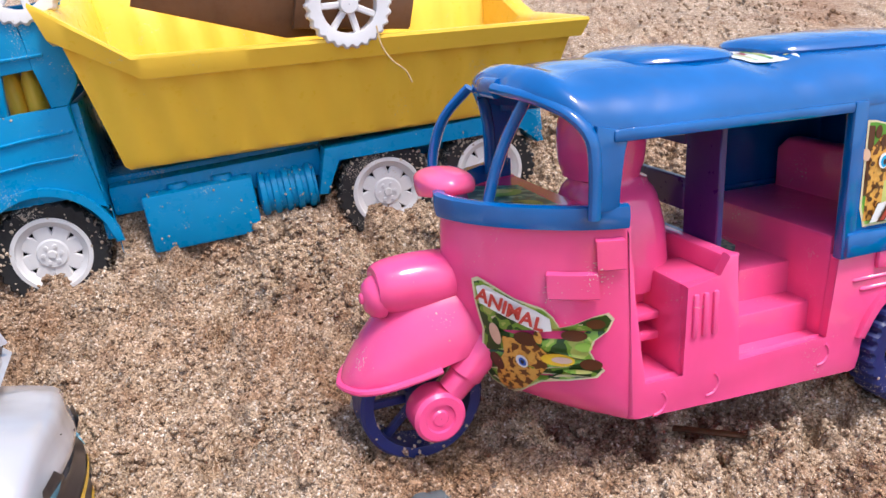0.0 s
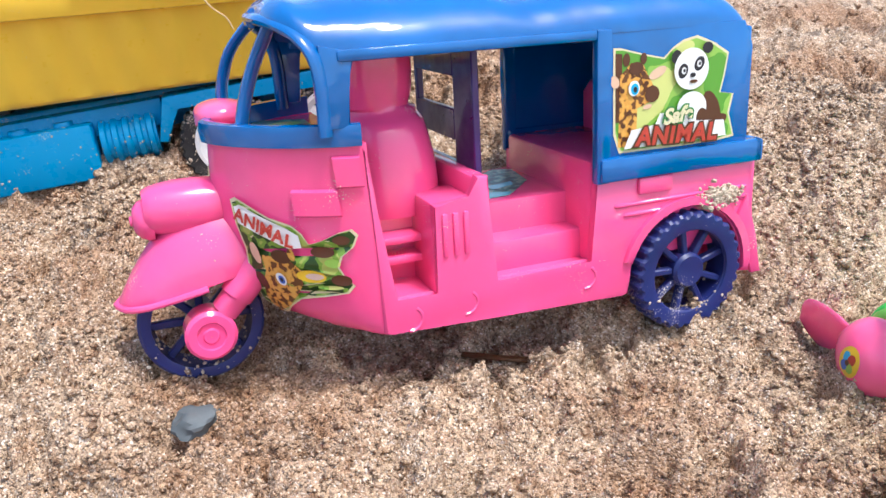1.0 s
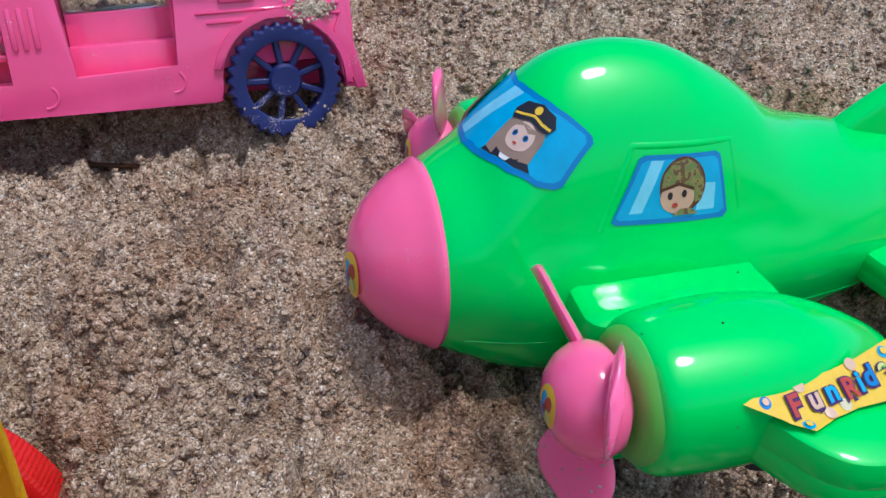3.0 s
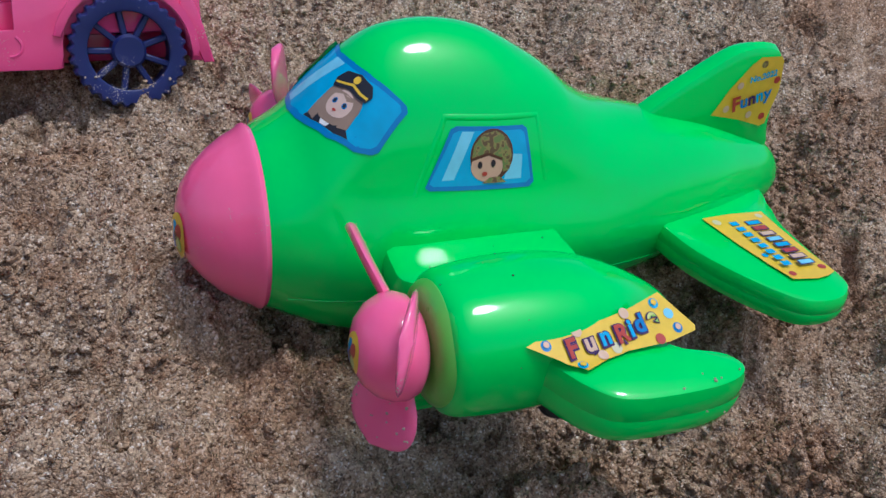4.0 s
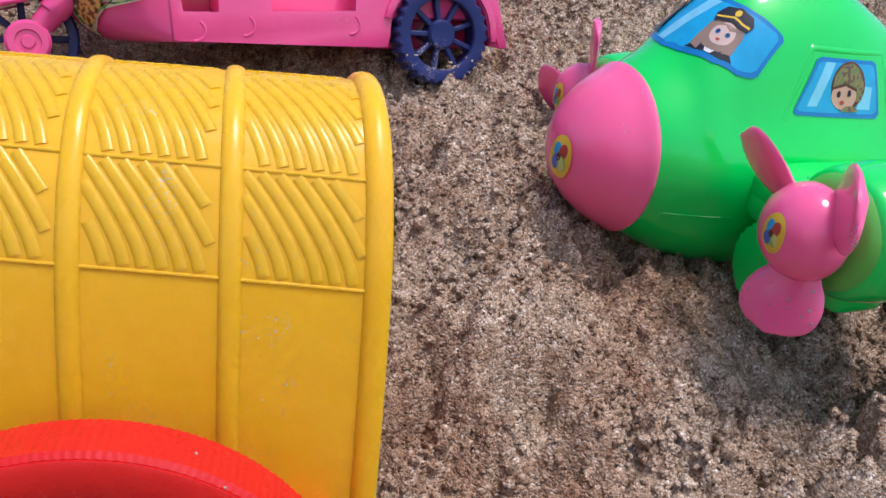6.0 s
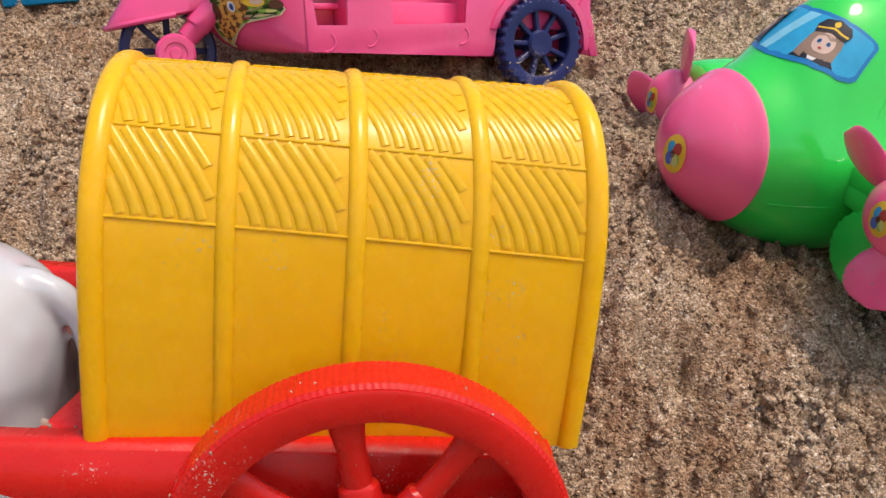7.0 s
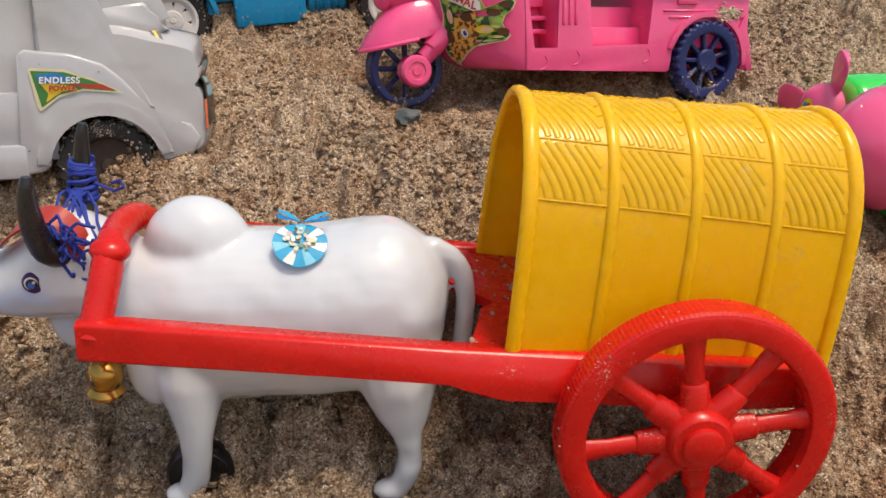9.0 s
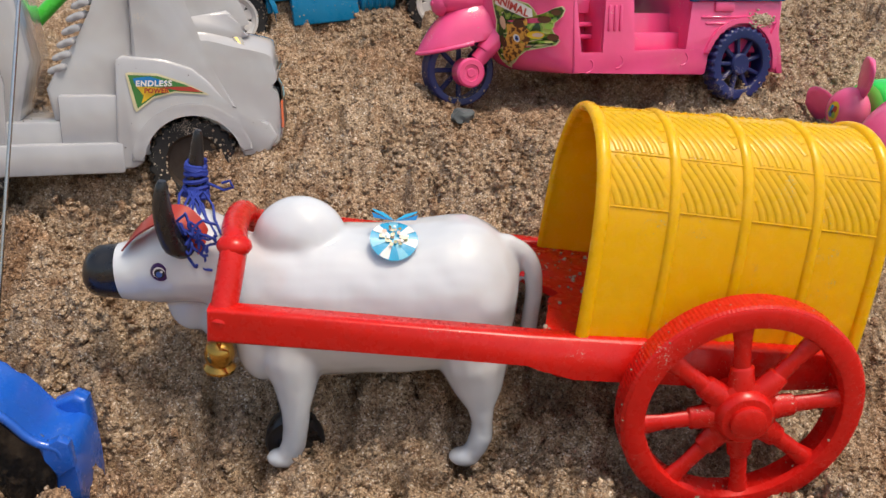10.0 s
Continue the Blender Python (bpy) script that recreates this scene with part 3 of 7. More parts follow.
def build_rickshaw():
    place = stand(0.1315, 0.1983, 0.0769, 21.3, 5, 1)
    t = thing("toy_auto_rickshaw", place, "pink plastic toy auto rickshaw with dark blue roof on sand", "toy rickshaw")
    # side panels with door openings and wheel arch
    arch = arc(0, 0, 19.6, -12, 192, 18)
    outline = [(-93.4, 47), (-92.2, 46), (-87.7, 6), (-75.5, 6), (-76.5, 30), (-66, 30.4), (-64.5, 36), (-61, 35.6), (-60, 6.4), (-30.5, 7), (-30, 30), (20, 30), (21.5, 26), (25.5, -5)] + arch + [(-21, -4.6), (-60, -3.2), (-88, -2.2), (-91, -2.0), (-91.5, 20)]
    for y0, y1 in ((2.9, 5.6), (56.4, 59.1)):
        part("side_panel", prism(bmesh.new(), outline, y0, y1, "Y", 0.7), PINK, t)
    # raised mouldings on the near and far sides
    for y0, y1 in ((1.4, 3.4), (58.6, 60.6)):
        bm = bmesh.new()
        prism(bm, arc(0, 0, 21.8, -8, 165, 18) + arc(0, 0, 19.4, 165, -8, 18), y0, y1, "Y", 0.6)
        prism(bm, [(20, 20), (24, 6), (26.5, -5), (23, -5), (20, 4), (17, 14)], y0 + .4, y1, "Y", 0.6)
        part("wheel_arch", bm, PINK, t)
        bm = bmesh.new()
        box(bm, -17, -6, y0 + 0.2, y1, 24.5, 29.3, 1.0)
        for z in (19.3, 22.2):
            box(bm, -24 + (22 - z), 20, y0 + 0.9, y1, z - 0.7, z + 0.5, 0.45, 1)
        part("moulding", bm, PINK, t)
        bm = bmesh.new()
        for x in (-73.5, -70.6, -67.7):
            box(bm, x - 0.8, x + 0.8, y0 + 0.7, y1, 16, 27.5, 0.6, 2)
        part("vent_ribs", bm, PINK, t)
        for x, z in ((-84, 1), (-68.5, 2.6), (-33, 3.2)):
            bm = bmesh.new()
            tube(bm, [(x + 3.2 * math.cos(a), (y0 + 1.6 if y0 < 10 else y1 - 1.6), z + 3.2 * math.sin(a)) for a in (radians(-100 + 13 * k) for k in range(13))], 0.5, 6)
            part("moulded_ring", bm, PINK, t)
    # rear wall, bottom, inner steps and seats
    bm = bmesh.new()
    box(bm, 20, 24, 4, 58, -4, 30, 1.0)
    part("rear_panel", bm, PINK, t)
    bm = bmesh.new()
    box(bm, -90, -20, 8, 54, -2.6, 0.5, 1.2)
    box(bm, -20, 22, 21, 41, -5, 8, 1.0)
    part("underbody", bm, PINK, t)
    bm = bmesh.new()
    box(bm, -93, -59, 5, 57, 0, 6.2, 0.5)
    box(bm, -60, -30, 5, 57, 0, 6.8, 0.5)
    part("floor", bm, PINK, t)
    for y, z in ((10.5, 15.2), (18.5, 24.2)):
        part("step", box(bmesh.new(), -60.5, -29.5, y, 57, 4, z, 0.7), PINK, t)
    for z in (12.5, 18.0):
        part("foot_rib", box(bmesh.new(), -90, -76, 13, 22, z, z + 2.2, 0.6), PINK, t)
    part("side_box", box(bmesh.new(), -76.5, -60.5, 4.5, 22, 4, 30.2, 1.2), PINK, t)
    part("driver_seat", box(bmesh.new(), -90, -59, 20, 57, 4, 24.5, 1.2), PINK, t)
    part("bulkhead", box(bmesh.new(), -65, -60.5, 4.5, 57, 20, 35.6, 1.2), PINK, t)
    part("passenger_seat", box(bmesh.new(), -30.5, 20, 5, 57, 5, 35, 1.6), PINK, t)
    bm = bmesh.new()
    prism(bm, [(7, 33), (55, 33), (55, 47), (51, 50.5), (11, 50.5), (7, 47)], -4, 3.5, "X", 1.6, 3)
    part("backrest", bm, PINK, t)
    # front cowl, dashboard and blue band
    bm = bmesh.new()
    loft(bm, [[cowl_at(i / 44, z) for i in range(45)] + [cowl_at(i / 44, z, -1.6) for i in range(44, -1, -1)] for z, _, _ in COWL])
    part("front_cowl", bm, PINK, t)
    bm = bmesh.new()
    vs = [bm.verts.new(cowl_at(i / 30, 47.3, -0.5)) for i in range(31)]
    f = bm.faces.new(vs)
    solid(part("dashboard", bm, PINK, t), 2.0)
    bm = bmesh.new()
    rings = []
    for z, off in ((47.0, 0.2), (47.2, 1.5), (50, 1.9), (52.2, 1.6), (52.6, 0.4), (52.4, -1.2), (47.0, -1.2)):
        rings.append([cowl_at(i / 44, min(z, 47.5), off)[:2] + (z,) for i in range(1, 44)])
    loft(bm, rings + rings[:1], False, False)
    part("lower_band", bm, ROOF_BLUE, t, "dark blue plastic band")
    for s0 in (0.07, 0.155):
        bm = bmesh.new()
        z0, z1, w = (37, 45, 0.035) if s0 < 0.1 else (30, 37, 0.05)
        lo = [cowl_at(s0 - w + 2 * w * k / 8, z0, 0.2) for k in range(9)]
        hi = [cowl_at(s0 - w + 2 * w * k / 8, z1, 0.2) for k in range(9)]
        lo2 = [cowl_at(s0 - w + 2 * w * k / 8, z0 + .6, 1.3) for k in range(9)]
        hi2 = [cowl_at(s0 - w + 2 * w * k / 8, z1 - .6, 1.3) for k in range(9)]
        loft(bm, [lo, lo2, hi2, hi], False, False)
        part("indicator_moulding", bm, PINK, t)
    # mudguard, lamp and fork
    bm = bmesh.new()
    rows = smooth_rows([(-153.2, 6.6, 2.0, 0.8, 0.6), (-150.8, 7.2, 7.0, 4.4, 1.2), (-146, 8.2, 10.5, 10.6, 1.5), (-139, 9.6, 12.0, 16.8, 1.2), (-131, 11.2, 12.5, 19.4, 1.0), (-123, 13, 12.5, 18.6, 2), (-116, 14.4, 12, 17, 6)], 4)
    loft(bm, [ring_x(x, 37, z, ry, up, dn, 2.1, 32) for x, z, ry, up, dn in rows])
    part("front_mudguard", bm, PINK, t)
    bm = bmesh.new()
    rim = [(x, 37 - s * (ry + 0.5), z - 0.3) for s in (1,) for x, z, ry, up, dn in rows[::-1][8:]] + [(-153.9, 37, 6.4)] + [(x, 37 + ry + 0.5, z - 0.3) for x, z, ry, up, dn in rows[:-8]]
    tube(bm, rim, 0.95, 8)
    part("mudguard_lip", bm, PINK, t)
    bm = bmesh.new()
    rows = smooth_rows([(-143.5, 5.2), (-141.6, 6.2), (-137.6, 6.9), (-132, 7.2), (-126, 7.0), (-120, 6.5)], 3)
    loft(bm, [ring_x(x, 36, 30.6, r * 1.1, r, r, 2.2, 24) for x, r in rows])
    head = part("headlamp", bm, PINK, t)
    part("lens", turned(bmesh.new(), [(0.1, -147.4), (1.2, -147.2), (1.5, -146.6), (3.4, -146.2), (4.8, -144.9), (5.6, -143.2), (5.6, -141.6)], (0, 36, 28.4), "X", 20), PINK, head)
    bm = bmesh.new()
    tube(bm, [(-117, 28, 15), (-121.5, 27.5, 10), (-124, 27.5, 7), (-124.2, 27.5, 6.6), (-127.5, 28, 3)], [5.4, 4.8, 4.6, 3.9, 3.8], 14)
    fork = part("fork", bm, PINK, t)
    disc_part("hub_cap", fork, (-132, 6.5, -2.2), [(0.1, 17.4), (1.8, 17.4), (2.2, 17.9), (3.6, 17.9), (3.9, 17.3), (5.9, 17.3), (6.8, 18.2), (6.8, 25)], PINK)
    # front wheel
    c = (-133.4, 6.5, -1.4)
    ft = ring_part("front_wheel", t, c, 16.6, 13.2, 26.5, 36.5, TYRE_BLUE, label="navy plastic spoked wheel")
    spokes_part(ft, c, 2, 14, 29.5, 31.5, 2.2, 8, TYRE_BLUE)
    disc_part("hub", ft, c, [(0.1, 25), (4, 25), (4, 38), (0.1, 38)], TYRE_BLUE)
    # rear wheels
    for y in (0.0, 53.0):
        c = (0, y, 0)
        w = ring_part("rear_wheel", t, c, 17.6, 12.4, 0, 9.0, TYRE_BLUE, 30, 0.9, label="navy plastic wheel with tread blocks")
        spokes_part(w, c, 2, 13.8, 2.2, 5.0, 1.9, 9, TYRE_BLUE, 0.3)
        disc_part("rim", w, c, [(12.2, 1.0), (13.0, 0.2), (14.0, 0.2), (14.4, 0.9)], TYRE_BLUE)
        disc_part("hub", w, c, [(0.1, 0.6), (4.4, 0.6), (5.2, 1.6), (5.2, 8), (0.1, 8)], TYRE_BLUE)
    part("axle", tube(bmesh.new(), [(0, 8, 0), (0, 54, 0)], 2.0, 10), TYRE_BLUE, t)
    # roof
    bm = bmesh.new()
    keys = [(-111.4, 76.4, 0.6, 10), (-110.8, 76.1, 2.0, 15), (-109.4, 75.4, 4.6, 19.5), (-106, 72.8, 8.8, 25), (-101.5, 69.4, 11.4, 27.8), (-92, 68, 13.4, 28.2), (-80, 68, 13.6, 28.6), (-58, 68, 13.2, 28.8), (-46, 68, 11.2, 28.8), (-30, 68, 13.2, 28.8), (0, 68, 13.0, 28.6), (10, 67.4, 11.5, 28.2), (16.5, 65.5, 9.5, 27.6), (19, 63, 7, 26.6)]
    rings = []
    for x, z, up, ry in smooth_rows(keys, 3):
        rings.append([(x, 31 - ry * power(math.cos(math.pi * k / 28), 2.7), z + up * power(math.sin(math.pi * k / 28), 2.2)) for k in range(29)])
    loft(bm, rings, False, False)
    solid(part("roof", bm, ROOF_BLUE, t, "glossy dark blue plastic canopy"), 1.3)
    for x0, x1, h in ((-84, -50, 2.2), (-40, 14, 2.6)):
        bm = bmesh.new()
        rows = smooth_rows([(x0, 8, 0.3), (x0 + 5, 14, h), ((x0 + x1) / 2, 16, h + .6), (x1 - 6, 14, h), (x1, 8, 0.3)], 4)
        loft(bm, [ring_x(x, 31, 80.8 if x0 < -60 else 80.6, ry, u, 3, 2.4, 20) for x, ry, u in rows])
        part("roof_swell", bm, ROOF_BLUE, t)
    for y0, y1 in ((1.6, 3.6), (58.4, 60.4)):
        bm = bmesh.new()
        box(bm, -97.5, -30.2, y0, y1, 66.4, 69.2, 0.8)
        part("roof_rail", bm, ROOF_BLUE, t)
        bm = bmesh.new()
        prism(bm, [(-26.5, 31), (18.6, 31), (19, 62), (16, 68.6), (-26.5, 68.6)], y0 + 0.8, y1, "Y", 0.4)
        part("rear_side_panel", bm, ROOF_BLUE, t)
        bm = bmesh.new()
        box(bm, -30.4, -26.0, y0, y1 + 1, 29, 69.2, 0.7)
        part("door_post", bm, ROOF_BLUE, t)
        bm = bmesh.new()
        prism(bm, [(-101.5, 51.4), (-95.4, 51.4), (-95.2, 64), (-93, 68.6), (-101.5, 70.5)], y0 + 0.6, y1 + 0.2, "Y", 0.6)
        part("front_post", bm, ROOF_BLUE, t)
        bm = bmesh.new()
        run = smooth_rows([(-101.2, 3.4, 50), (-101.2, 3.2, 61), (-102.2, 3.4, 68.0), (-105, 6.6, 72.6), (-108.4, 13.2, 75.2), (-110.4, 22, 76.2), (-111, 31, 76.5)], 4)
        tube(bm, [(x, y if y0 < 10 else 62 - y, z) for x, y, z in run], 2.5, 12, flat=0.6)
        part("front_arch", bm, ROOF_BLUE, t)
    for bar in ([(-117.8, 23.4, 51), (-116, 23.2, 58), (-113, 22.6, 66), (-108.4, 21.4, 75)], [(-118, 59.5, 51), (-117.4, 59.5, 58), (-114.4, 58, 67), (-108.6, 54, 74.6)]):
        bm = bmesh.new()
        tube(bm, smooth_rows(bar, 4), 2.3, 12, flat=0.55)
        part("windscreen_bar", bm, ROOF_BLUE, t)
    def roof_lay(a, b, o):
        q = min(0.99, abs(b - 31) / 28.8)
        return (a, b, 68 + (11.3 + 0.012 * (a + 45) ** 2) * (1 - q ** 2.7) ** (1 / 2.2) + 0.25 + o)
    streaks = [("streak_print", [(-47 + 1.5 * k, 18 + 4 * (k % 3)), (-45.8 + 1.5 * k, 18 + 4 * (k % 3)), (-44 + 1.4 * k, 30 + 3 * (k % 2)), (-45 + 1.4 * k, 31)], (S_GRASS, S_CREAM, S_RED)[k % 3]) for k in range(7)]
    sticker("roof_sticker", t, roof_lay, [("sticker", [(-50, 16), (-36, 15), (-33, 22), (-36, 38), (-46, 42), (-52, 30)], S_WHITE)] + streaks, "pale printed sticker on the roof")
    bm = bmesh.new()
    box(bm, -29.5, 23.5, 0.6, 4.0, 29.4, 36.0, 1.0)
    box(bm, -29.5, 23.5, 58, 61.4, 29.4, 36.0, 1.0)
    box(bm, 20, 23.5, 0.6, 61.4, 29.4, 36.0, 1.0)
    part("waist_trim", bm, ROOF_BLUE, t)
    part("rear_wall", box(bmesh.new(), 17.2, 19.0, 3, 59, 31, 67, 0.6), ROOF_BLUE, t)
    # partition behind the driver
    for y0, y1, z0, z1 in ((12.5, 26, 33, 68), (26, 57, 58.4, 69), (26, 57, 41, 49.6), (26, 57, 31, 35), (55, 57.5, 33, 68)):
        part("partition_bar", box(bmesh.new(), -60.6, -58.6, y0, y1, z0, z1, 0.35, 1), PURPLE, t, "dark purple plastic partition bar")
    bm = bmesh.new()
    loft(bm, [ring_x(x, 46, 52.4, ry, u, 3.0, 2.4, 20) for x, ry, u in smooth_rows([(-127, 3, 1), (-125.4, 8, 2.6), (-121, 10, 3.6), (-115, 8.5, 2.8), (-113.5, 4, 1)], 3)])
    part("handlebar_pod", bm, PINK_PALE, t)
    # stickers
    lay = lambda a, b, o: cowl_at(a, b, o + 0.95)
    star = [(0.363, 33.8), (0.346, 34.5), (0.306, 32.4), (0.268, 30.0), (0.244, 29.1), (0.217, 28.1), (0.2, 26), (0.19, 23.2), (0.16, 24.2), (0.12, 26.2), (0.088, 27), (0.076, 25.4), (0.092, 22.5), (0.124, 20), (0.138, 17), (0.128, 14.2), (0.112, 12), (0.132, 10), (0.172, 10.5), (0.212, 10.4), (0.256, 7.6), (0.333, 2.5), (0.402, -0.4), (0.414, 0.2), (0.40, 8.0), (0.357, 20.6)]
    sticker("star_sticker", t, lay, [
        ("sticker", star, S_CREAM),
        ("leaf_print", [(a + (0.24 - a) * 0.045, b + (18 - b) * 0.05) for a, b in star], S_LEAF),
        ("dark_leaf_print", blob(0.165, 21.2, 0.026, 1.5, 18), S_BROWN),
        ("dark_leaf_print", blob(0.118, 24.2, 0.02, 1.2, 18), S_BROWN),
        ("pale_leaf_print", blob(0.15, 18.2, 0.018, 1.2, 18), S_GRASS),
        ("dark_leaf_print", blob(0.14, 13.6, 0.024, 1.5, 18), S_BROWN),
        ("pale_leaf_print", blob(0.17, 11.6, 0.03, 0.6, 18), S_GRASS),
        ("giraffe_head_print", [(0.312, 19.6), (0.28, 19.4), (0.242, 18.4), (0.222, 15.6), (0.232, 12.2), (0.256, 9.2), (0.30, 5.0), (0.384, 1.2), (0.362, 8), (0.338, 12), (0.318, 15)], S_ORANGE),
        ("muzzle_print", blob(0.345, 11.8, 0.016, 2.6), S_BROWN),
        ("hair_print", blob(0.262, 19.6, 0.024, 1.9, 16), S_BROWN),
        ("horn_print", blob(0.236, 20.4, 0.008, 1.8, 14), S_ORANGE),
        ("ear_print", blob(0.206, 14.6, 0.034, 1.7, 18), S_YELLOW),
        ("ear_core_print", blob(0.198, 14.6, 0.021, 0.9, 16), S_PALE),
        ("ear_print", blob(0.326, 20.0, 0.012, 3.0, 16), S_PEACH),
        ("eye_print", blob(0.282, 13.2, 0.013, 1.8, 16), S_WHITE),
        ("iris_print", blob(0.281, 13.1, 0.008, 1.2, 14), S_BLUE),
        ("pupil_print", blob(0.281, 13.1, 0.004, 0.6, 12), S_BLACK),
        ("word_ground", [(0.35, 32.2), (0.33, 32.8), (0.23, 27.6), (0.206, 25.6), (0.206, 22.4), (0.234, 22.0), (0.345, 28)], S_WHITE),
    ], "printed star-shaped sticker with camouflage leaves")
    for k, (ch, a, z) in enumerate(zip("ANIMAL", (0.334, 0.307, 0.289, 0.272, 0.249, 0.228), (30.2, 28.8, 27.8, 26.9, 25.4, 24.2))):
        u, v = Vector(cowl_at(a + 0.004, z, 2.05)), Vector(cowl_at(a - 0.004, z - 0.25, 2.05))
        ax = (v - u).normalized()
        m = Matrix((ax, Vector((0, 0, 1)) - ax * ax.z, ax.cross(Vector((0, 0, 1))))).transposed().to_4x4()
        letters(ch, 4.7, S_RED, t, Matrix.Translation((u + v) / 2) @ m, "letter")
    flat = lambda a, b, o: (a, 2.35 - o, b)
    big = [(-25.4, 64.2), (-23, 64), (-16.1, 62.1), (-10, 60.7), (-7.5, 63), (-4, 64.9), (0.4, 65.7), (6, 63.5), (10.8, 60.6), (9.9, 54.9), (8.7, 50), (13.1, 49.3), (11.9, 44), (13.9, 37.4), (8.6, 36.8), (-4.6, 36.6), (-23.4, 36.8), (-25.2, 41.8)]
    spots = [(-22.4, 44), (-20.6, 47.2), (-23.6, 49.6), (-19.4, 42.2), (-22.2, 40.6), (-16.6, 57.2), (-15.6, 54.6), (-23.0, 53.2)]
    sticker("panel_sticker", t, flat, [
        ("sticker", big, S_CREAM),
        ("grass_print", [(-6 + (a + 6) * 0.965, 50.5 + (b - 50.5) * 0.955) for a, b in big], S_GRASS),
        ("trunk_print", [(-24.6, 45), (-22.6, 45), (-22.8, 62.6), (-24.8, 62.8)], S_BROWN),
        ("giraffe_neck_print", [(-23.8, 38.4), (-18.2, 38.2), (-18.0, 48), (-23.4, 49)], S_ORANGE),
        ("giraffe_head_print", [(-23.6, 50), (-23.4, 57), (-20, 60.2), (-16.4, 59.4), (-14.4, 55.8), (-12.4, 52.6), (-14, 49.6), (-18, 48.2), (-21.6, 48)], S_ORANGE),
        ("ear_print", blob(-11.9, 57.0, 2.9, 1.3, 16, 24), S_PEACH),
        ("ear_print", blob(-25.0, 55.6, 1.3, 1.7, 16, 30), S_PEACH),
        ("horn_print", blob(-21.6, 61.0, 1.1, 1.7, 14), S_BROWN),
        ("horn_print", blob(-16.4, 61.0, 1.0, 1.5, 14), S_BROWN),
        ("hair_print", blob(-18.6, 58.6, 2.2, 1.7, 16), S_BROWN),
        ("muzzle_print", blob(-13.6, 51.6, 2.3, 2.2, 18), S_BROWN),
        ("smile_print", blob(-15.0, 48.4, 1.4, 0.6, 14, 10), S_PEACH)]
        + [("spot_print", blob(a, b, 0.75, 0.65, 10), S_BROWN) for a, b in spots] + [
        ("eye_print", blob(-19.4, 53.6, 1.7, 2.0), S_WHITE),
        ("iris_print", blob(-19.2, 53.4, 1.2, 1.5), S_CYAN),
        ("pupil_print", blob(-19.1, 53.3, 0.6, 0.8), S_BLACK),
        ("dark_arm_print", blob(5.4, 46.0, 2.6, 5.2, 18, 22), S_BROWN),
        ("dark_foot_print", blob(8.2, 42.8, 2.4, 1.5, 16, 10), S_BROWN),
        ("belly_print", blob(-1.2, 46.8, 4.8, 4.4), S_WHITE),
        ("dark_leg_print", blob(2.2, 43.6, 1.9, 2.9, 16), S_BROWN),
        ("dark_ear_print", blob(-6.6, 60.6, 1.6, 1.8), S_BLACK),
        ("dark_ear_print", blob(3.2, 62.4, 1.7, 1.5), S_BLACK),
        ("round_face_print", blob(-1.8, 57.2, 5.5, 5.5, 26), S_WHITE),
        ("dark_spot_print", blob(-4.5, 56.8, 1.5, 2.0, 16, -20), S_BLACK),
        ("dark_spot_print", blob(0.6, 58.4, 1.5, 2.0, 16, -30), S_BLACK),
        ("eye_print", blob(-4.3, 56.9, 0.75, 0.95, 14), S_WHITE),
        ("eye_print", blob(0.5, 58.4, 0.75, 0.95, 14), S_WHITE),
        ("pupil_print", blob(-4.2, 56.9, 0.4, 0.5, 12), S_BLACK),
        ("pupil_print", blob(0.6, 58.4, 0.4, 0.5, 12), S_BLACK),
        ("nose_print", blob(-1.5, 55.6, 0.9, 0.6), S_BLACK),
        ("mouth_print", blob(-1.2, 53.9, 1.3, 0.45), S_BROWN),
        ("word_ground", [(-22.6, 38), (-20.4, 42.8), (-13, 43.6), (-11.6, 46.4), (-2, 46), (-1, 43.4), (9.2, 42.6), (10.2, 38.2)], S_WHITE),
    ], "printed sticker with cartoon animal shapes on grass")
    tilt = Matrix.Rotation(radians(90), 4, "X")
    for rim, ink, y in ((0.5, S_BROWN, 0.62), (0.0, S_RED, 0.52)):
        letters("ANIMAL", 6.6, ink, t, Matrix.Translation((-6.4, y, 40.2)) @ Matrix.Rotation(radians(2.4), 4, "Y") @ tilt, "word", 0.02, 0.15, 1.1, rim)
    for rim, ink, y in ((0.45, S_GREEN, 0.42), (0.0, S_CREAM, 0.32)):
        letters("Safe", 5.6, ink, t, Matrix.Translation((-6.6, y, 45.4)) @ Matrix.Rotation(radians(-4), 4, "Y") @ tilt, "word", 0.02, 0.3, 1.0, rim)
    dash = lambda a, b, o: (a, b, 47.6 + o)
    sticker("dash_sticker", t, dash, [("sticker", [(-117, 36), (-113, 24), (-98, 18), (-97, 50), (-110, 56)], S_TEAL), ("leaf_print", blob(-106, 30, 6, 5), S_LEAF), ("leaf_print", blob(-104, 44, 5, 4), S_GRASS)], "printed dark green sticker")
    mat = lambda a, b, o: (a, b, 24.3 + o)
    sticker("floor_sticker", t, mat, [("sticker", [(-53, 21.4), (-46.4, 22), (-40, 29), (-34, 36), (-31.5, 52), (-37, 55), (-52, 44)], S_TEAL), ("light_print", [(-52.6, 21.8), (-46.6, 22.4), (-44, 25.4), (-51, 28)], S_SKY), ("light_print", [(-48, 30), (-40, 33), (-39, 37), (-48, 35)], S_SKY)], "torn printed teal sticker")
    # the driver figure: one plain shape
    bm = bmesh.new()
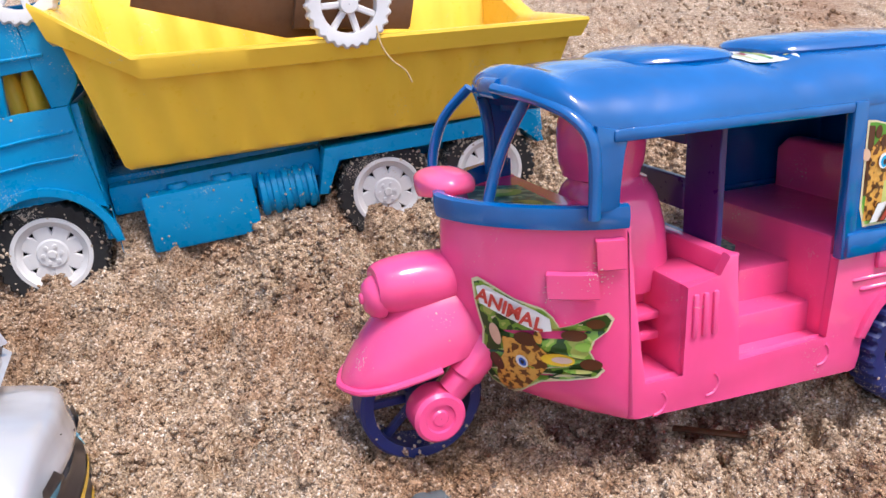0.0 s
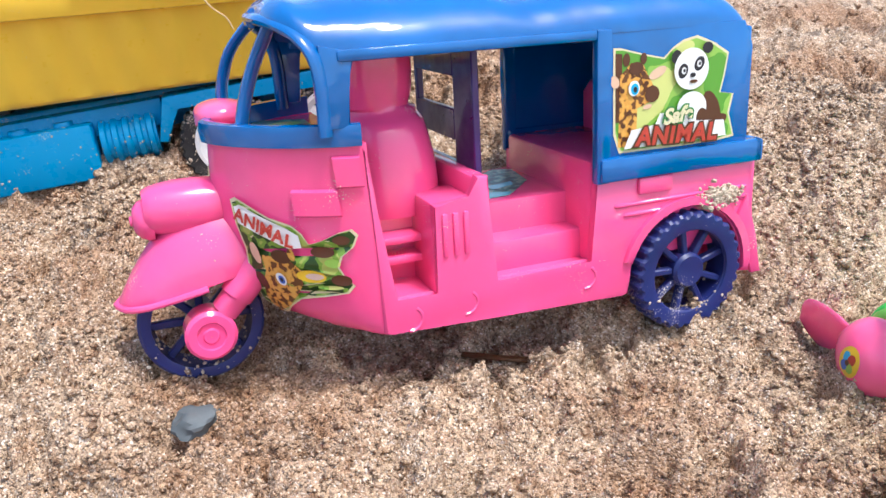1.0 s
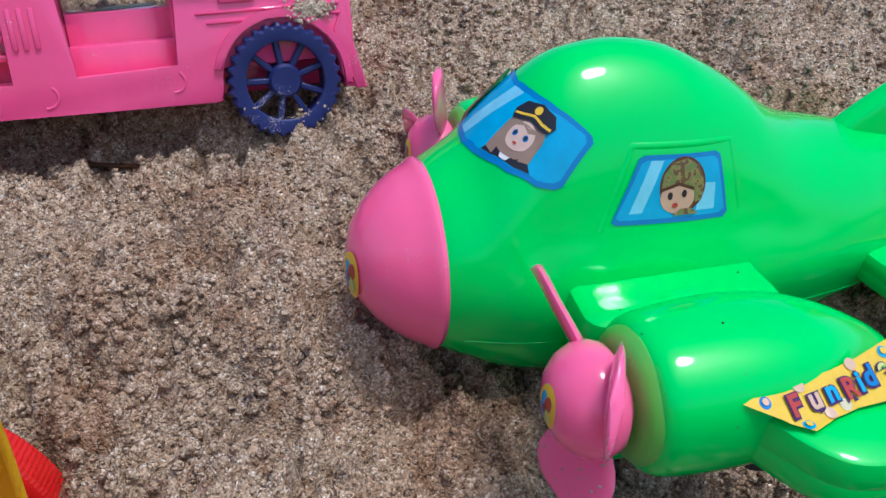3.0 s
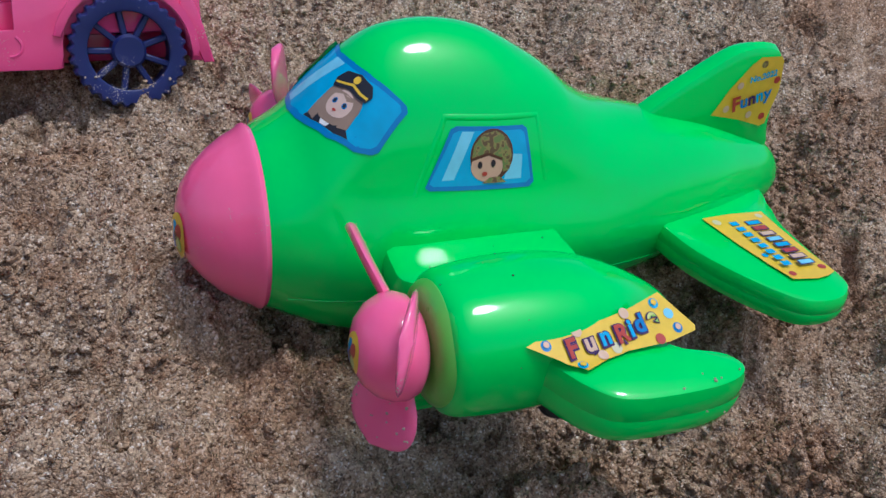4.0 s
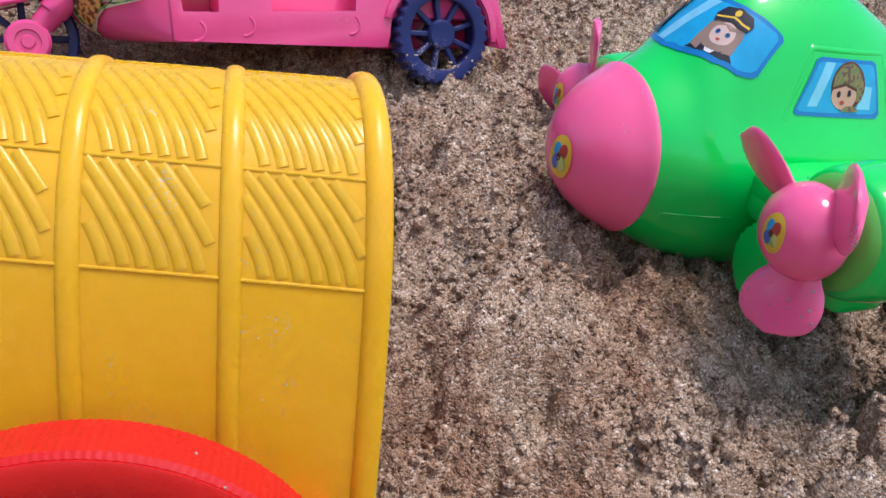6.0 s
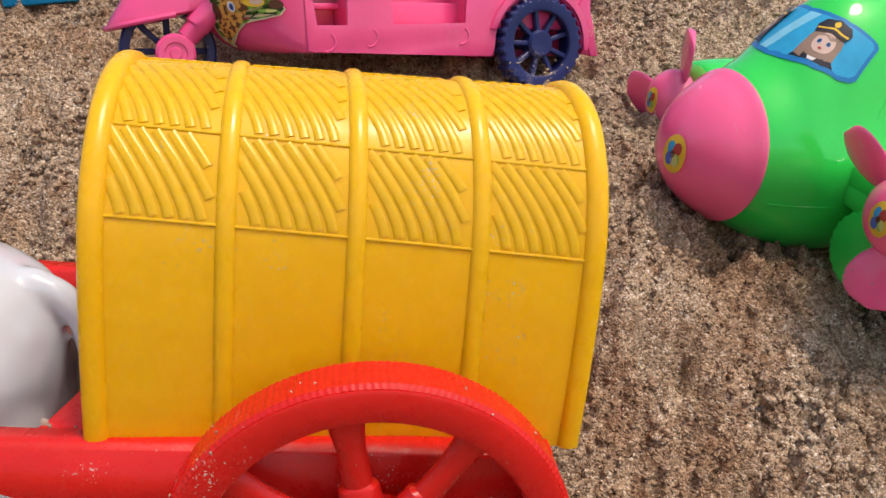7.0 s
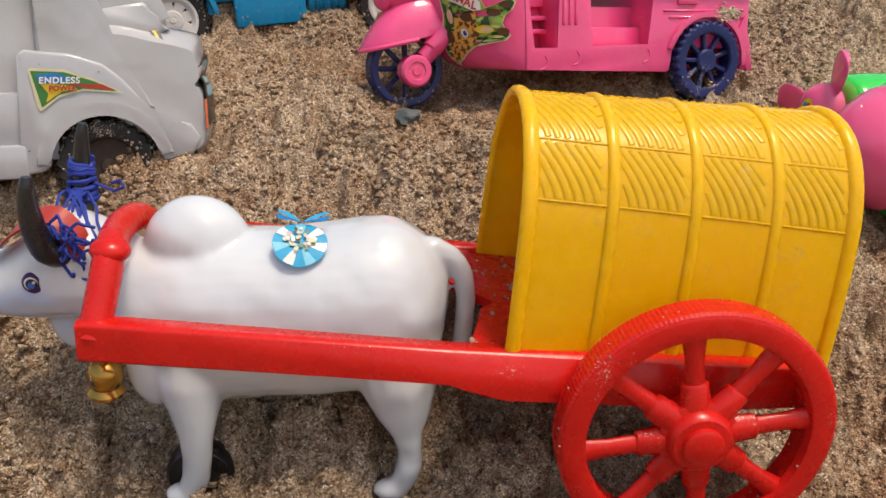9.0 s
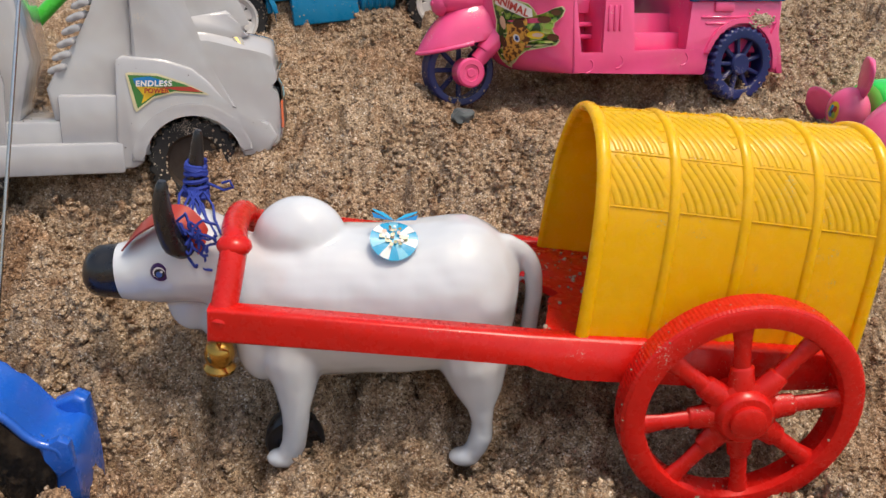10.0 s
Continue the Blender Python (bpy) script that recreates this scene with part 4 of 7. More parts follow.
    rows = smooth_rows([(24, 13.5, 16.5), (29, 14.2, 17), (37, 13.8, 16), (43, 12.6, 14.8), (48, 11.4, 12.5), (50.5, 9.8, 10), (53, 9.8, 9.6), (56, 10.8, 10), (62, 11.2, 10.2), (68, 10.4, 9.6), (71.5, 7, 6.8), (73, 1.0, 1.0)], 3)
    loft(bm, [ring_z(z, -79.5 - (2.0 if z > 52 else 0), 33, rx, ry, 2.3, 28) for z, rx, ry in rows])
    me = mesh_of("driver_figure", bm, PINK)
    d = tagged(new("driver_figure", me), "plain moulded pink plastic driver figure in the rickshaw", "toy figure")
    d.matrix_world = place


build_rickshaw()


# ---- aeroplane ----
FUSELAGE = smooth_rows([  # x, half width, up, down
    (15, 21.6, 22.6, 20.2), (24, 24.8, 28.8, 25.2), (30, 26.8, 35.7, 28.6), (37, 28.2, 42.8, 31), (42, 28.8, 46.6, 32.2), (48, 29.4, 49.0, 33.3), (58, 29.8, 50.2, 33.5), (70, 30.0, 48.4, 33), (82, 29.6, 43.0, 32),
    (90, 29.1, 38.4, 31), (97, 28.5, 33.4, 29.8), (104, 27.8, 29.6, 28.6), (112, 26.6, 27.0, 26.6), (126, 24, 24.2, 23.5), (144, 19.5, 20.4, 18.5), (160, 14, 15.5, 13.5), (171.5, 9.5, 11.5, 9.5), (178, 5, 6, 5), (180, 1, 1, 1)], 4)


def waist(x, q):
    """How far the cabin's flanks draw in above the shoulder line; q: height as a share of the top."""
    k = float(np.interp(x, (20, 36, 85, 120), (0.0, 1.0, 1.0, 0.2)))
    f = min(1.0, max(0.0, q / 0.45))
    return 1 - 0.165 * k * f * f * (3 - 2 * f)


def flank(x, z):
    xs = [r[0] for r in FUSELAGE]
    ry, up, dn = (float(np.interp(x, xs, [r[k] for r in FUSELAGE])) for k in (1, 2, 3))
    q = min(0.9995, abs(z) / (up if z > 0 else dn))
    return ry * math.sqrt(1 - q * q) * (waist(x, q) if z > 0 else 1.0)


def section(x, count=64):
    """The fuselage's section at x."""
    xs = [r[0] for r in FUSELAGE]
    ry, up, dn = (float(np.interp(x, xs, [r[k] for r in FUSELAGE])) for k in (1, 2, 3))
    out = []
    for i in range(count):
        a = 2 * math.pi * i / count
        s, c = math.sin(a), math.cos(a)
        out.append((x, ry * c * (waist(x, s) if s > 0 else 1.0), (up if s > 0 else dn) * s))
    return out


def skin(x, z, out=0.0):
    """A point of the aeroplane's near flank at x and height z, raised off the skin by out."""
    p = Vector((x, -flank(x, z), z))
    a = Vector((x, -flank(x, z + 0.3), z + 0.3)) - p
    b = Vector((x + 0.5, -flank(x + 0.5, z), z)) - p
    n = a.cross(b).normalized()
    if n.y > 0:
        n = -n
    return p + n * out


def skin_top(x, y, out=0.0):
    """The same for the upper side, by x and the distance y from the middle."""
    xs = [r[0] for r in FUSELAGE]
    up = float(np.interp(x, xs, [r[2] for r in FUSELAGE]))
    lo, hi = 0.0, up * 0.9995
    for _ in range(40):
        mid = (lo + hi) / 2
        lo, hi = (mid, hi) if flank(x, mid) > abs(y) else (lo, mid)
    p = Vector((x, y, lo))
    n = Vector((-0.55 if x < 55 else 0.3, math.copysign(min(1.2, abs(y) / 14), y), 1.0)).normalized()
    return p + n * out


def slab_wing(bm, pts, z0, z1, crown=2.0, r=3.0):
    """A thick rounded wing from its outline seen from above."""
    n = len(pts)
    cx, cy = sum(p[0] for p in pts) / n, sum(p[1] for p in pts) / n
    fine = [q for q in smooth_rows(pts + pts[:1], 6)][:-1]
    def ring(k, z):
        return [(cx + (x - cx) * k, cy + (y - cy) * k, z) for x, y in fine]
    zm = (z0 + z1) / 2
    loft(bm, [ring(0.02, z0), ring(0.9, z0), ring(0.965, z0 + (z1 - z0) * 0.08), ring(0.994, z0 + (z1 - z0) * 0.24), ring(1.0, zm - 0.25), ring(0.994, zm), ring(1.0, zm + 0.25), ring(0.994, z1 - (z1 - z0) * 0.22), ring(0.965, z1 - (z1 - z0) * 0.06), ring(0.9, z1), ring(0.4, z1 + crown * 0.6), ring(0.02, z1 + crown)])
    return bm


def pinwheel(lay, parent, label):
    """A round yellow sticker with a four-petal print."""
    layers = [("sticker", blob(0, 0, 4.3, 5.8, 28), S_YELLOW)]
    for k, m in enumerate((S_CYAN, S_RED, S_GRASS, S_BLUE)):
        a = radians(90 * k + 45)
        layers.append(("petal_print", blob(1.7 * math.cos(a), 2.3 * math.sin(a), 1.5, 2.0, 16), m))
    layers.append(("dot_print", blob(0, 0, 0.9, 1.1, 14), S_BROWN))
    sticker("round_sticker", parent, lay, layers, label)


def build_aeroplane():
    t = thing("toy_aeroplane", stand(0.1596, 0.1165, 0.0525, 15.5, -9, 0), "glossy green plastic toy aeroplane with pink nose on sand", "toy aeroplane")
    bm = bmesh.new()
    loft(bm, [section(x) for x, ry, up, dn in FUSELAGE])
    part("fuselage", bm, GREEN, t, sharp=60)
    bm = bmesh.new()
    for s in (-1, 1):
        tube(bm, [(x, s * (float(np.interp(x, [r[0] for r in FUSELAGE], [r[1] for r in FUSELAGE])) * 0.962), -8.4) for x in range(20, 172, 4)], 0.14, 6)
    part("mould_seam", bm, GREEN, t)
    nose = part("nose_cone", turned(bmesh.new(), [(0.1, -2.6), (4.5, -2.2), (9.2, -0.6), (13.6, 2.4), (17.2, 6.0), (19.8, 9.6), (21.6, 13.0), (22.5, 13.9), (22.9, 14.9), (22.4, 16.0), (17, 16.4)], (0.4, 0, 1.2), "X", 56), PINK_PALE, t, "pink plastic nose cone")
    def nose_lay(a, b, o):
        d = math.hypot(a, b)
        x = float(np.interp(d, [0, 4.5, 9.2, 13.6], [-2.6, -2.2, -0.6, 2.4]))
        return (x - o - 0.25, a, b)
    pinwheel(lambda a, b, o: nose_lay(a - 4.5, b + 0.6, o), nose, "round yellow sticker with coloured petals")
    # windscreen and side window stickers in moulded frames
    low = [(24.3, 0), (25.0, -5), (26.8, -9.6), (30, -14.6), (34.8, -17.9), (40, -19.7)]
    high = [(36.6, 0), (37.3, -4), (38.6, -7.6), (41.2, -11.4), (44.4, -14.4), (48, -17.1)]
    def screen(a, b, o):
        """The wrapped windscreen: a along it from the middle (27 mm to a corner), b up it (14 mm)."""
        f, h, knots = min(1.0, abs(a) / 27.0), b / 14.0, [k / 5 for k in range(6)]
        x0, y0, x1, y1 = (float(np.interp(f, knots, [q[k] for q in row])) for row in (low, high) for k in (0, 1))
        return skin_top(x0 + (x1 - x0) * h, math.copysign(y0 + (y1 - y0) * h, a) if a > 0 else y0 + (y1 - y0) * h, o + 0.15)
    def band(m):
        return [(-27 + m, 1 + m), (-26 + m, m)] + [(a, m) for a in range(-24, 25, 4)] + [(26 - m, m), (27 - m, 1 + m), (27 - m, 13 - m), (26 - m, 14 - m)] + [(a, 14 - m) for a in range(24, -25, -4)] + [(-26 + m, 14 - m), (-27 + m, 13 - m)]
    def cabin_figure(c, hair, face):
        return [
            ("jacket_print", [(c - 6.2, 1.2), (c - 3.4, 4.2), (c + 3.6, 4.0), (c + 6.4, 1.2)], S_BLACK),
            ("collar_shape_print", [(c - 2.2, 4.0), (c + 2.2, 4.0), (c + 0.8, 1.3), (c - 0.8, 1.3)], S_WHITE),
            ("hair_shape_print", blob(c, 6.4, 5.0, 4.4, 22), hair),
            ("hair_shape_print", [(c + 2.0, 7), (c + 4.9, 7), (c + 5.6, 2.0), (c + 2.8, 1.4)], hair),
            ("hair_shape_print", [(c - 2.0, 7), (c - 4.8, 7), (c - 5.0, 2.6), (c - 2.8, 2.4)], hair),
            ("pale_shape_print", blob(c - 0.2, 6.2, 2.9, 2.8, 22), face),
            ("fringe_print", [(c - 3.6, 8.4), (c + 3.6, 8.4), (c + 2.6, 7.4), (c + 0.6, 8.0), (c - 1.2, 7.2), (c - 2.4, 7.9)], hair),
            ("dot_print", blob(c - 1.4, 6.3, 0.6, 0.6, 12), S_CYAN_DEEP),
            ("dot_print", blob(c + 1.2, 6.2, 0.6, 0.6, 12), S_CYAN_DEEP),
            ("dot_print", blob(c - 1.4, 6.35, 0.35, 0.4, 10), S_BLACK),
            ("dot_print", blob(c + 1.2, 6.25, 0.35, 0.4, 10), S_BLACK),
            ("dot_print", blob(c - 0.1, 4.6, 0.5, 0.25, 10), S_RED),
            ("cap_shape_print", [(c - 4.8, 8.6), (c - 5.6, 10.2), (c - 4.0, 12.2), (c, 12.8), (c + 4.0, 12.0), (c + 5.4, 9.9), (c + 4.6, 8.2), (c, 9.2)], S_BLACK),
            ("cap_line_print", [(c - 4.9, 9.7), (c, 10.5), (c + 4.8, 9.4), (c + 4.7, 9.0), (c, 10.0), (c - 4.8, 9.2)], S_YELLOW),
            ("badge_print", blob(c, 11.4, 0.9, 0.8, 12), S_YELLOW)]
    sticker("windscreen_sticker", t, screen, [
        ("sticker", band(0), S_CYAN_DEEP),
        ("glass_print", band(1.1), S_CYAN),
        # pale stripe: the gloss reflection across the windscreen, painted as colour
        ("glare_print", [(2, 1.2), (6, 1.2), (-1, 12.8), (-6, 12.8)], S_SKY)] + cabin_figure(-13.6, S_HAIR, S_PALE) + cabin_figure(13.0, S_BROWN, S_FACE),
        "printed blue windscreen sticker with plain figures")
    side = lambda a, b, o: skin(a, b, o + 0.15)
    win = [(51.0, 18.6), (52, 17.9), (78, 16.8), (79.3, 17.8), (77.2, 30.0), (76, 30.8), (58.6, 31.8), (57.2, 31.2)]
    sticker("side_window_sticker", t, side, [
        ("sticker", win, S_CYAN_DEEP),
        ("glass_print", [(65.5 + (a - 65.5) * 0.93, 24.4 + (b - 24.4) * 0.86) for a, b in win], S_CYAN),
        # slanting pale stripe painted as glare on the pane
        ("glare_print", [(55, 20), (58, 20), (63, 30.4), (60, 30.6)], S_SKY),
        ("seat_print", [(71, 19.2), (75.6, 19), (75.8, 24.5), (72, 25)], S_SKY),
        ("outline_print", blob(67.6, 24.9, 5.6, 5.9, 24), S_BROWN),
        ("pale_shape_print", blob(66.4, 22.6, 4.2, 3.5, 20), S_FACE),
        ("helmet_shape_print", [(62.4, 24.4), (62.9, 27.4), (65.2, 29.8), (68.6, 30.3), (71.6, 28.6), (72.8, 25.0), (72.3, 21.4), (70.6, 21.0), (70.2, 24.0), (66.6, 25.4)], S_CAMO),
        ("helmet_rim_print", [(62.3, 24.0), (66.6, 25.0), (70.3, 23.6), (70.3, 24.3), (66.6, 25.7), (62.3, 24.7)], S_BROWN),
        ("dot_print", blob(64.5, 23.0, 0.6, 0.85, 12), S_BLACK),
        ("dot_print", blob(67.9, 23.2, 0.6, 0.85, 12), S_BLACK),
        ("dot_print", blob(65.7, 20.9, 0.7, 0.55, 10), S_RED),
        ("collar_shape_print", [(65, 18.8), (71.4, 18.6), (69.6, 20.0), (67, 20.0)], S_CAMO),
    ], "printed blue side window sticker with a plain figure")
    bm = bmesh.new()
    frame_pts = [(48.5, 16.8), (56, 33.8), (80.5, 32.4), (83, 16.2)]
    loop = []
    for k in range(3):
        (a0, b0), (a1, b1) = frame_pts[k], frame_pts[k + 1]
        loop += [skin(a0 + (a1 - a0) * i / 10, b0 + (b1 - b0) * i / 10, -1.25) for i in range(10)]
    tube(bm, loop, 1.45, 12)
    part("window_moulding", bm, GREEN, t)
    # wings
    for s in (-1, 1):
        sag = 0.0 if s < 0 else -3.0
        bm = bmesh.new()
        out = [(56.5, 56), (57, 63), (61, 73), (65.5, 81), (71, 85.2), (82, 86.6), (93, 86.4), (99.6, 84.6), (101.6, 81.4), (99, 78.6), (92, 75.6), (88, 71), (87, 62), (84, 52), (66, 49), (58, 51)]
        slab_wing(bm, [(x, s * y) for x, y in out], -7 + sag, 5.8 + sag, 0.4)
        part("wing", bm, GREEN, t)
        bm = bmesh.new()
        slab_wing(bm, [(x, s * y) for x, y in [(41.5, 22), (40, 33), (42, 41), (60, 46), (82, 46), (86, 40), (86.5, 30), (86, 20), (66, 16)]], -8, 6.4, 0.8)
        part("wing_root", bm, GREEN, t)
        bm = bmesh.new()
        rows = smooth_rows([(41.4, 11.2), (41.9, 12.9), (43.2, 14.4), (46.4, 15.4), (54, 16.1), (64, 16.2), (74, 15.0), (83, 12.2), (91, 8.4), (97, 4.6), (100.6, 1.2), (101, 0.3)], 4)
        loft(bm, [ring_x(x, s * 55.5, 0.8 + sag + 0.01 * (x - 43), r, r * 0.98, r * 1.02, 2.25, 44) for x, r in rows])
        nac = part("engine_nacelle", bm, GREEN, t)
        # front edge of the nacelle; its olive paints pink light reflected onto green
        part("nacelle_ring", turned(bmesh.new(), [(5, 39.6), (9.6, 39.7), (11.4, 40.1), (12.8, 41.0), (13.6, 42.2), (13.4, 43.2), (8, 43.4)], (0, s * 55.5, 0.8 + sag), "X", 44), LIP_PINK_BOUNCE, nac, "green plastic nacelle lip with pink bounce light painted in as olive")
        cz = 1.6 + sag
        spin = part("propeller", turned(bmesh.new(), [(0.1, 25.4), (3.8, 25.7), (7, 27.0), (9.6, 29.4), (11.0, 32.2), (11.3, 34.8), (10.6, 37.0), (8.4, 38.8), (5, 39.6), (4.6, 42)], (0, s * 55.5, cz), "X", 40), PINK_PALE, t, "pink plastic propeller")
        # angle, twist, reach, breadth and forward lean of each blade
        for ang, twist, reach, broad, lean in (((32, 0.42, 1.02, 0.80, 1.2), (137, 0.36, 0.80, 1.08, 2.4), (268, 0.46, 0.93, 1.02, 0.8)) if s < 0 else ((103, 0.38, 1, 1, 0), (227, 0.38, 1, 1, 0), (350, 0.38, 1, 1, 0))):
            a = radians(ang)
            d = Vector((0, math.cos(a), math.sin(a)))
            w = Vector((twist, math.sin(a), -math.cos(a))).normalized()
            bm = bmesh.new()
            rings = []
            for r, half, fwd in smooth_rows([(6, 4.6, 35.6), (10.5, 5.6, 35.2), (14, 8.0, 34.5), (18.5, 9.4, 33.6), (22.8, 8.8, 32.9), (25.8, 6.0, 32.4), (27.1, 1.6, 32.2)], 3):
                c = Vector((fwd - lean * max(0, r - 8) / 19, s * 55.5, cz)) + d * r * (reach if r > 7 else 1)
                half *= broad if r > 8 else 1
                nrm = d.cross(w).normalized()
                rings.append([c + w * half * math.cos(q) + nrm * 1.35 * math.sin(q) for q in (2 * math.pi * k / 16 for k in range(16))])
            loft(bm, rings)
            part("blade", bm, PINK_PALE, spin)
        pinwheel(lambda a, b, o: (25.1 + 0.03 * (a * a + b * b) - o, s * 55.5 + a * 0.82, cz + b * 0.82), spin, "round yellow sticker with coloured petals")
        bm = bmesh.new()
        box(bm, 46, 62, s * 52 - 8, s * 52 + 8, -20, -6, 3.5, 3)
        part("wheel_fairing", bm, GREEN, t)
        part("ridged_drum", turned(bmesh.new(), [(0.1, 39.4), (9.8, 39.4), (11.2, 40.0), (11.6, 41.4), (11.6, 50), (10.8, 52), (0.1, 52.4)], (0, s * 40.5, -16.3), "X", 48, ripple=0.5, teeth=24), GREEN, t, "green ridged plastic drum")
        ring_part("landing_wheel", t, (80, s * 54 - 4, -19), 9.5, 2, 0, 8, RUBBER, label="black plastic wheel")
        # tailplane
        bm = bmesh.new()
        slab_wing(bm, [(x, s * y) for x, y in [(120, 8), (120.5, 22), (122, 36), (126, 47), (131.5, 57), (137.5, 63.4), (146, 64.6), (152.4, 62), (155.4, 57), (156, 44), (158, 30), (162, 20), (163, 8)]], -7, 1.7, 0.6)
        part("tailplane", bm, GREEN, t)
    # fin
    bm = bmesh.new()
    fin = smooth_rows([(117, 20), (122, 23.8), (130, 29.6), (141, 36.6), (149, 41.2), (155, 42.8), (161, 42.8), (165.4, 41.4), (166.8, 37.5), (168.2, 29), (170, 18), (171, 8), (150, 4), (128, 8)] + [(117, 20)], 4)[:-1]
    cx, cz = 150, 24
    loft(bm, [[(cx + (x - cx) * k, y, cz + (z - cz) * k) for x, z in fin] for k, y in ((0.02, -3.9), (0.85, -3.7), (0.95, -2.6), (1.0, 0), (0.95, 2.6), (0.85, 3.7), (0.02, 3.9))])
    part("fin", bm, GREEN, t)
    fl = lambda a, b, o: (a, -4.0 - o, b)
    flag = [(145.3, 22.9), (149.3, 30.7), (154.6, 37.8), (157.2, 39.9), (164.2, 40.0), (165.6, 38.6), (167.4, 30), (166.2, 19.4), (164.6, 18.6), (155.2, 21.2)]
    dots = [(159.0, 37.8, S_CAMO), (150.0, 24.6, S_PEACH), (164, 21.8, S_RED), (152.6, 31.6, S_PEACH), (165.2, 33.0, S_RED), (158.8, 22.6, S_PEACH)]
    st = sticker("fin_sticker", t, fl, [("sticker", flag, S_YELLOW)] + [("dot_print", blob(a, b, 1.1, 1.1, 14), m) for a, b, m in dots], "yellow printed sticker on the fin")
    up = Matrix.Rotation(radians(90), 4, "X")
    for k, (ch, m) in enumerate(zip("Funny", (S_RED, S_CYAN_DEEP, S_PURPLE, S_CYAN, S_CYAN_DEEP))):
        letters(ch, 6.2 if k == 0 else 5.4, m, st, Matrix.Translation((152.6 + 2.55 * k, -4.75, 26.0 + 0.8 * k)) @ Matrix.Rotation(radians(-17), 4, "Y") @ up, "letter")
    letters("No.2022", 2.6, S_CYAN, st, Matrix.Translation((159.4, -4.75, 34.4)) @ Matrix.Rotation(radians(-14), 4, "Y") @ up, "word")
    # wing sticker, curled up on its outer end
    def wing_lay(a, b, o):
        return (a, b, 6.9 + 0.55 * max(0.0, b + 74.5) + o)
    ws = [(55.4, -70.4), (60.3, -68.9), (68.2, -68.1), (74.2, -67.7), (81, -66.4), (89.1, -64.2), (92, -68), (94.8, -71.6), (94.4, -72.6), (87.3, -73.9), (76.9, -74.2), (71.7, -75.2), (66.1, -77.2), (61.6, -73.8)]
    dots = [(59.6, -70.8, S_CYAN_DEEP), (90.4, -71.6, S_CYAN_DEEP), (65.7, -75.6, S_CYAN), (86.9, -66.3, S_CYAN), (89.5, -68.7, S_SKY), (74.7, -73.4, S_CREAM), (85.3, -73.2, S_RED), (67.0, -69.3, S_PEACH), (79.0, -67.4, S_PEACH), (71.0, -74.4, S_PEACH)]
    st = sticker("wing_sticker", t, wing_lay, [("sticker", ws, S_YELLOW)] + [("dot_print", blob(a, b, 1.15, 1.05, 16), m) for a, b, m in dots] + [("dot_core_print", blob(a, b, 0.65, 0.6, 14), S_PEACH if k < 2 else S_YELLOW) for k, (a, b, m) in enumerate(dots[:4])], "yellow printed sticker peeling off the wing")
    words = (("F", 64.6, -72.5, S_RED), ("u", 68.8, -71.9, S_PEACH), ("n", 72.6, -71.3, S_CYAN), ("R", 76.6, -71.4, S_RED), ("i", 79.0, -70.7, S_CYAN), ("d", 81.4, -70.1, S_CYAN_DEEP), ("e", 84.8, -69.2, S_GRASS))
    for ch, a, b, m in words:
        for rim, ink in ((0.34, S_PURPLE), (0.0, m)):
            z = wing_lay(a, b, 0.45 if rim else 0.62)[2]
            letters(ch, 5.4, ink, st, Matrix.Translation((a, b, z)) @ Matrix.Rotation(radians(11), 4, "Z") @ Matrix.Rotation(radians(29), 4, "X"), "letter", 0.0, 0.12, 1.0, rim)
    hl = lambda a, b, o: (a, b, 2.45 + o)
    hs = [(133.4, -25.3), (143.2, -24.7), (154.2, -25.2), (153.4, -33.6), (152.9, -44.4), (153.1, -55), (150, -56.3), (145.8, -56.8), (138.9, -55.6), (137.1, -48.9), (135.1, -38.7)]
    bars = [("dot_print", blob(136.4, -28, 1.3, 1.3, 14), S_CREAM), ("dot_print", blob(151.6, -27.2, 1.1, 1.1, 14), S_CREAM), ("dot_print", blob(151, -52.6, 1.2, 1.0, 14), S_RED), ("dot_print", blob(140.4, -53.6, 1.0, 1.0, 14), S_RED), ("dot_print", blob(138.8, -45, 0.9, 0.9, 14), S_CYAN)]
    for k in range(8):
        b = -29.2 - 2.9 * k
        bars.append(("bar_print", [(144.6, b), (149.6, b), (149.6, b - 2.2), (144.6, b - 2.2)], S_PURPLE))
        bars.append(("bar_print", [(145.0, b - 0.3), (149.2, b - 0.3), (149.2, b - 1.9), (145.0, b - 1.9)], (S_CYAN, S_RED, S_PEACH, S_SKY)[k % 4]))
        bars.append(("script_print", [(139.6, b + 0.3), (142.2, b + 0.3), (142.2, b - 1.6), (139.6, b - 1.6)], S_CYAN))
    sticker("tailplane_sticker", t, hl, [("sticker", hs, S_YELLOW)] + bars, "yellow printed sticker with coloured bars on the tailplane")
    sticker("tailplane_sticker", t, lambda a, b, o: (a, -b, 2.45 + o), [("sticker", hs, S_YELLOW)] + bars, "yellow printed sticker with coloured bars on the tailplane")
    sticker("far_wing_sticker", t, lambda a, b, o: (a, -b, wing_lay(a, b, o)[2] - 3.0), [("sticker", ws, S_YELLOW)] + [("bar_print", [(68 + 9 * k, -72), (75 + 9 * k, -70), (75 + 9 * k, -65), (68 + 9 * k, -67)], (S_CYAN, S_RED, S_BLUE)[k]) for k in range(3)], "yellow printed sticker with coloured bars on the wing")


build_aeroplane()


# ---- bullock cart ----
CART = stand(0.0304, -0.0005, 0.0197, 5, -4, -3)
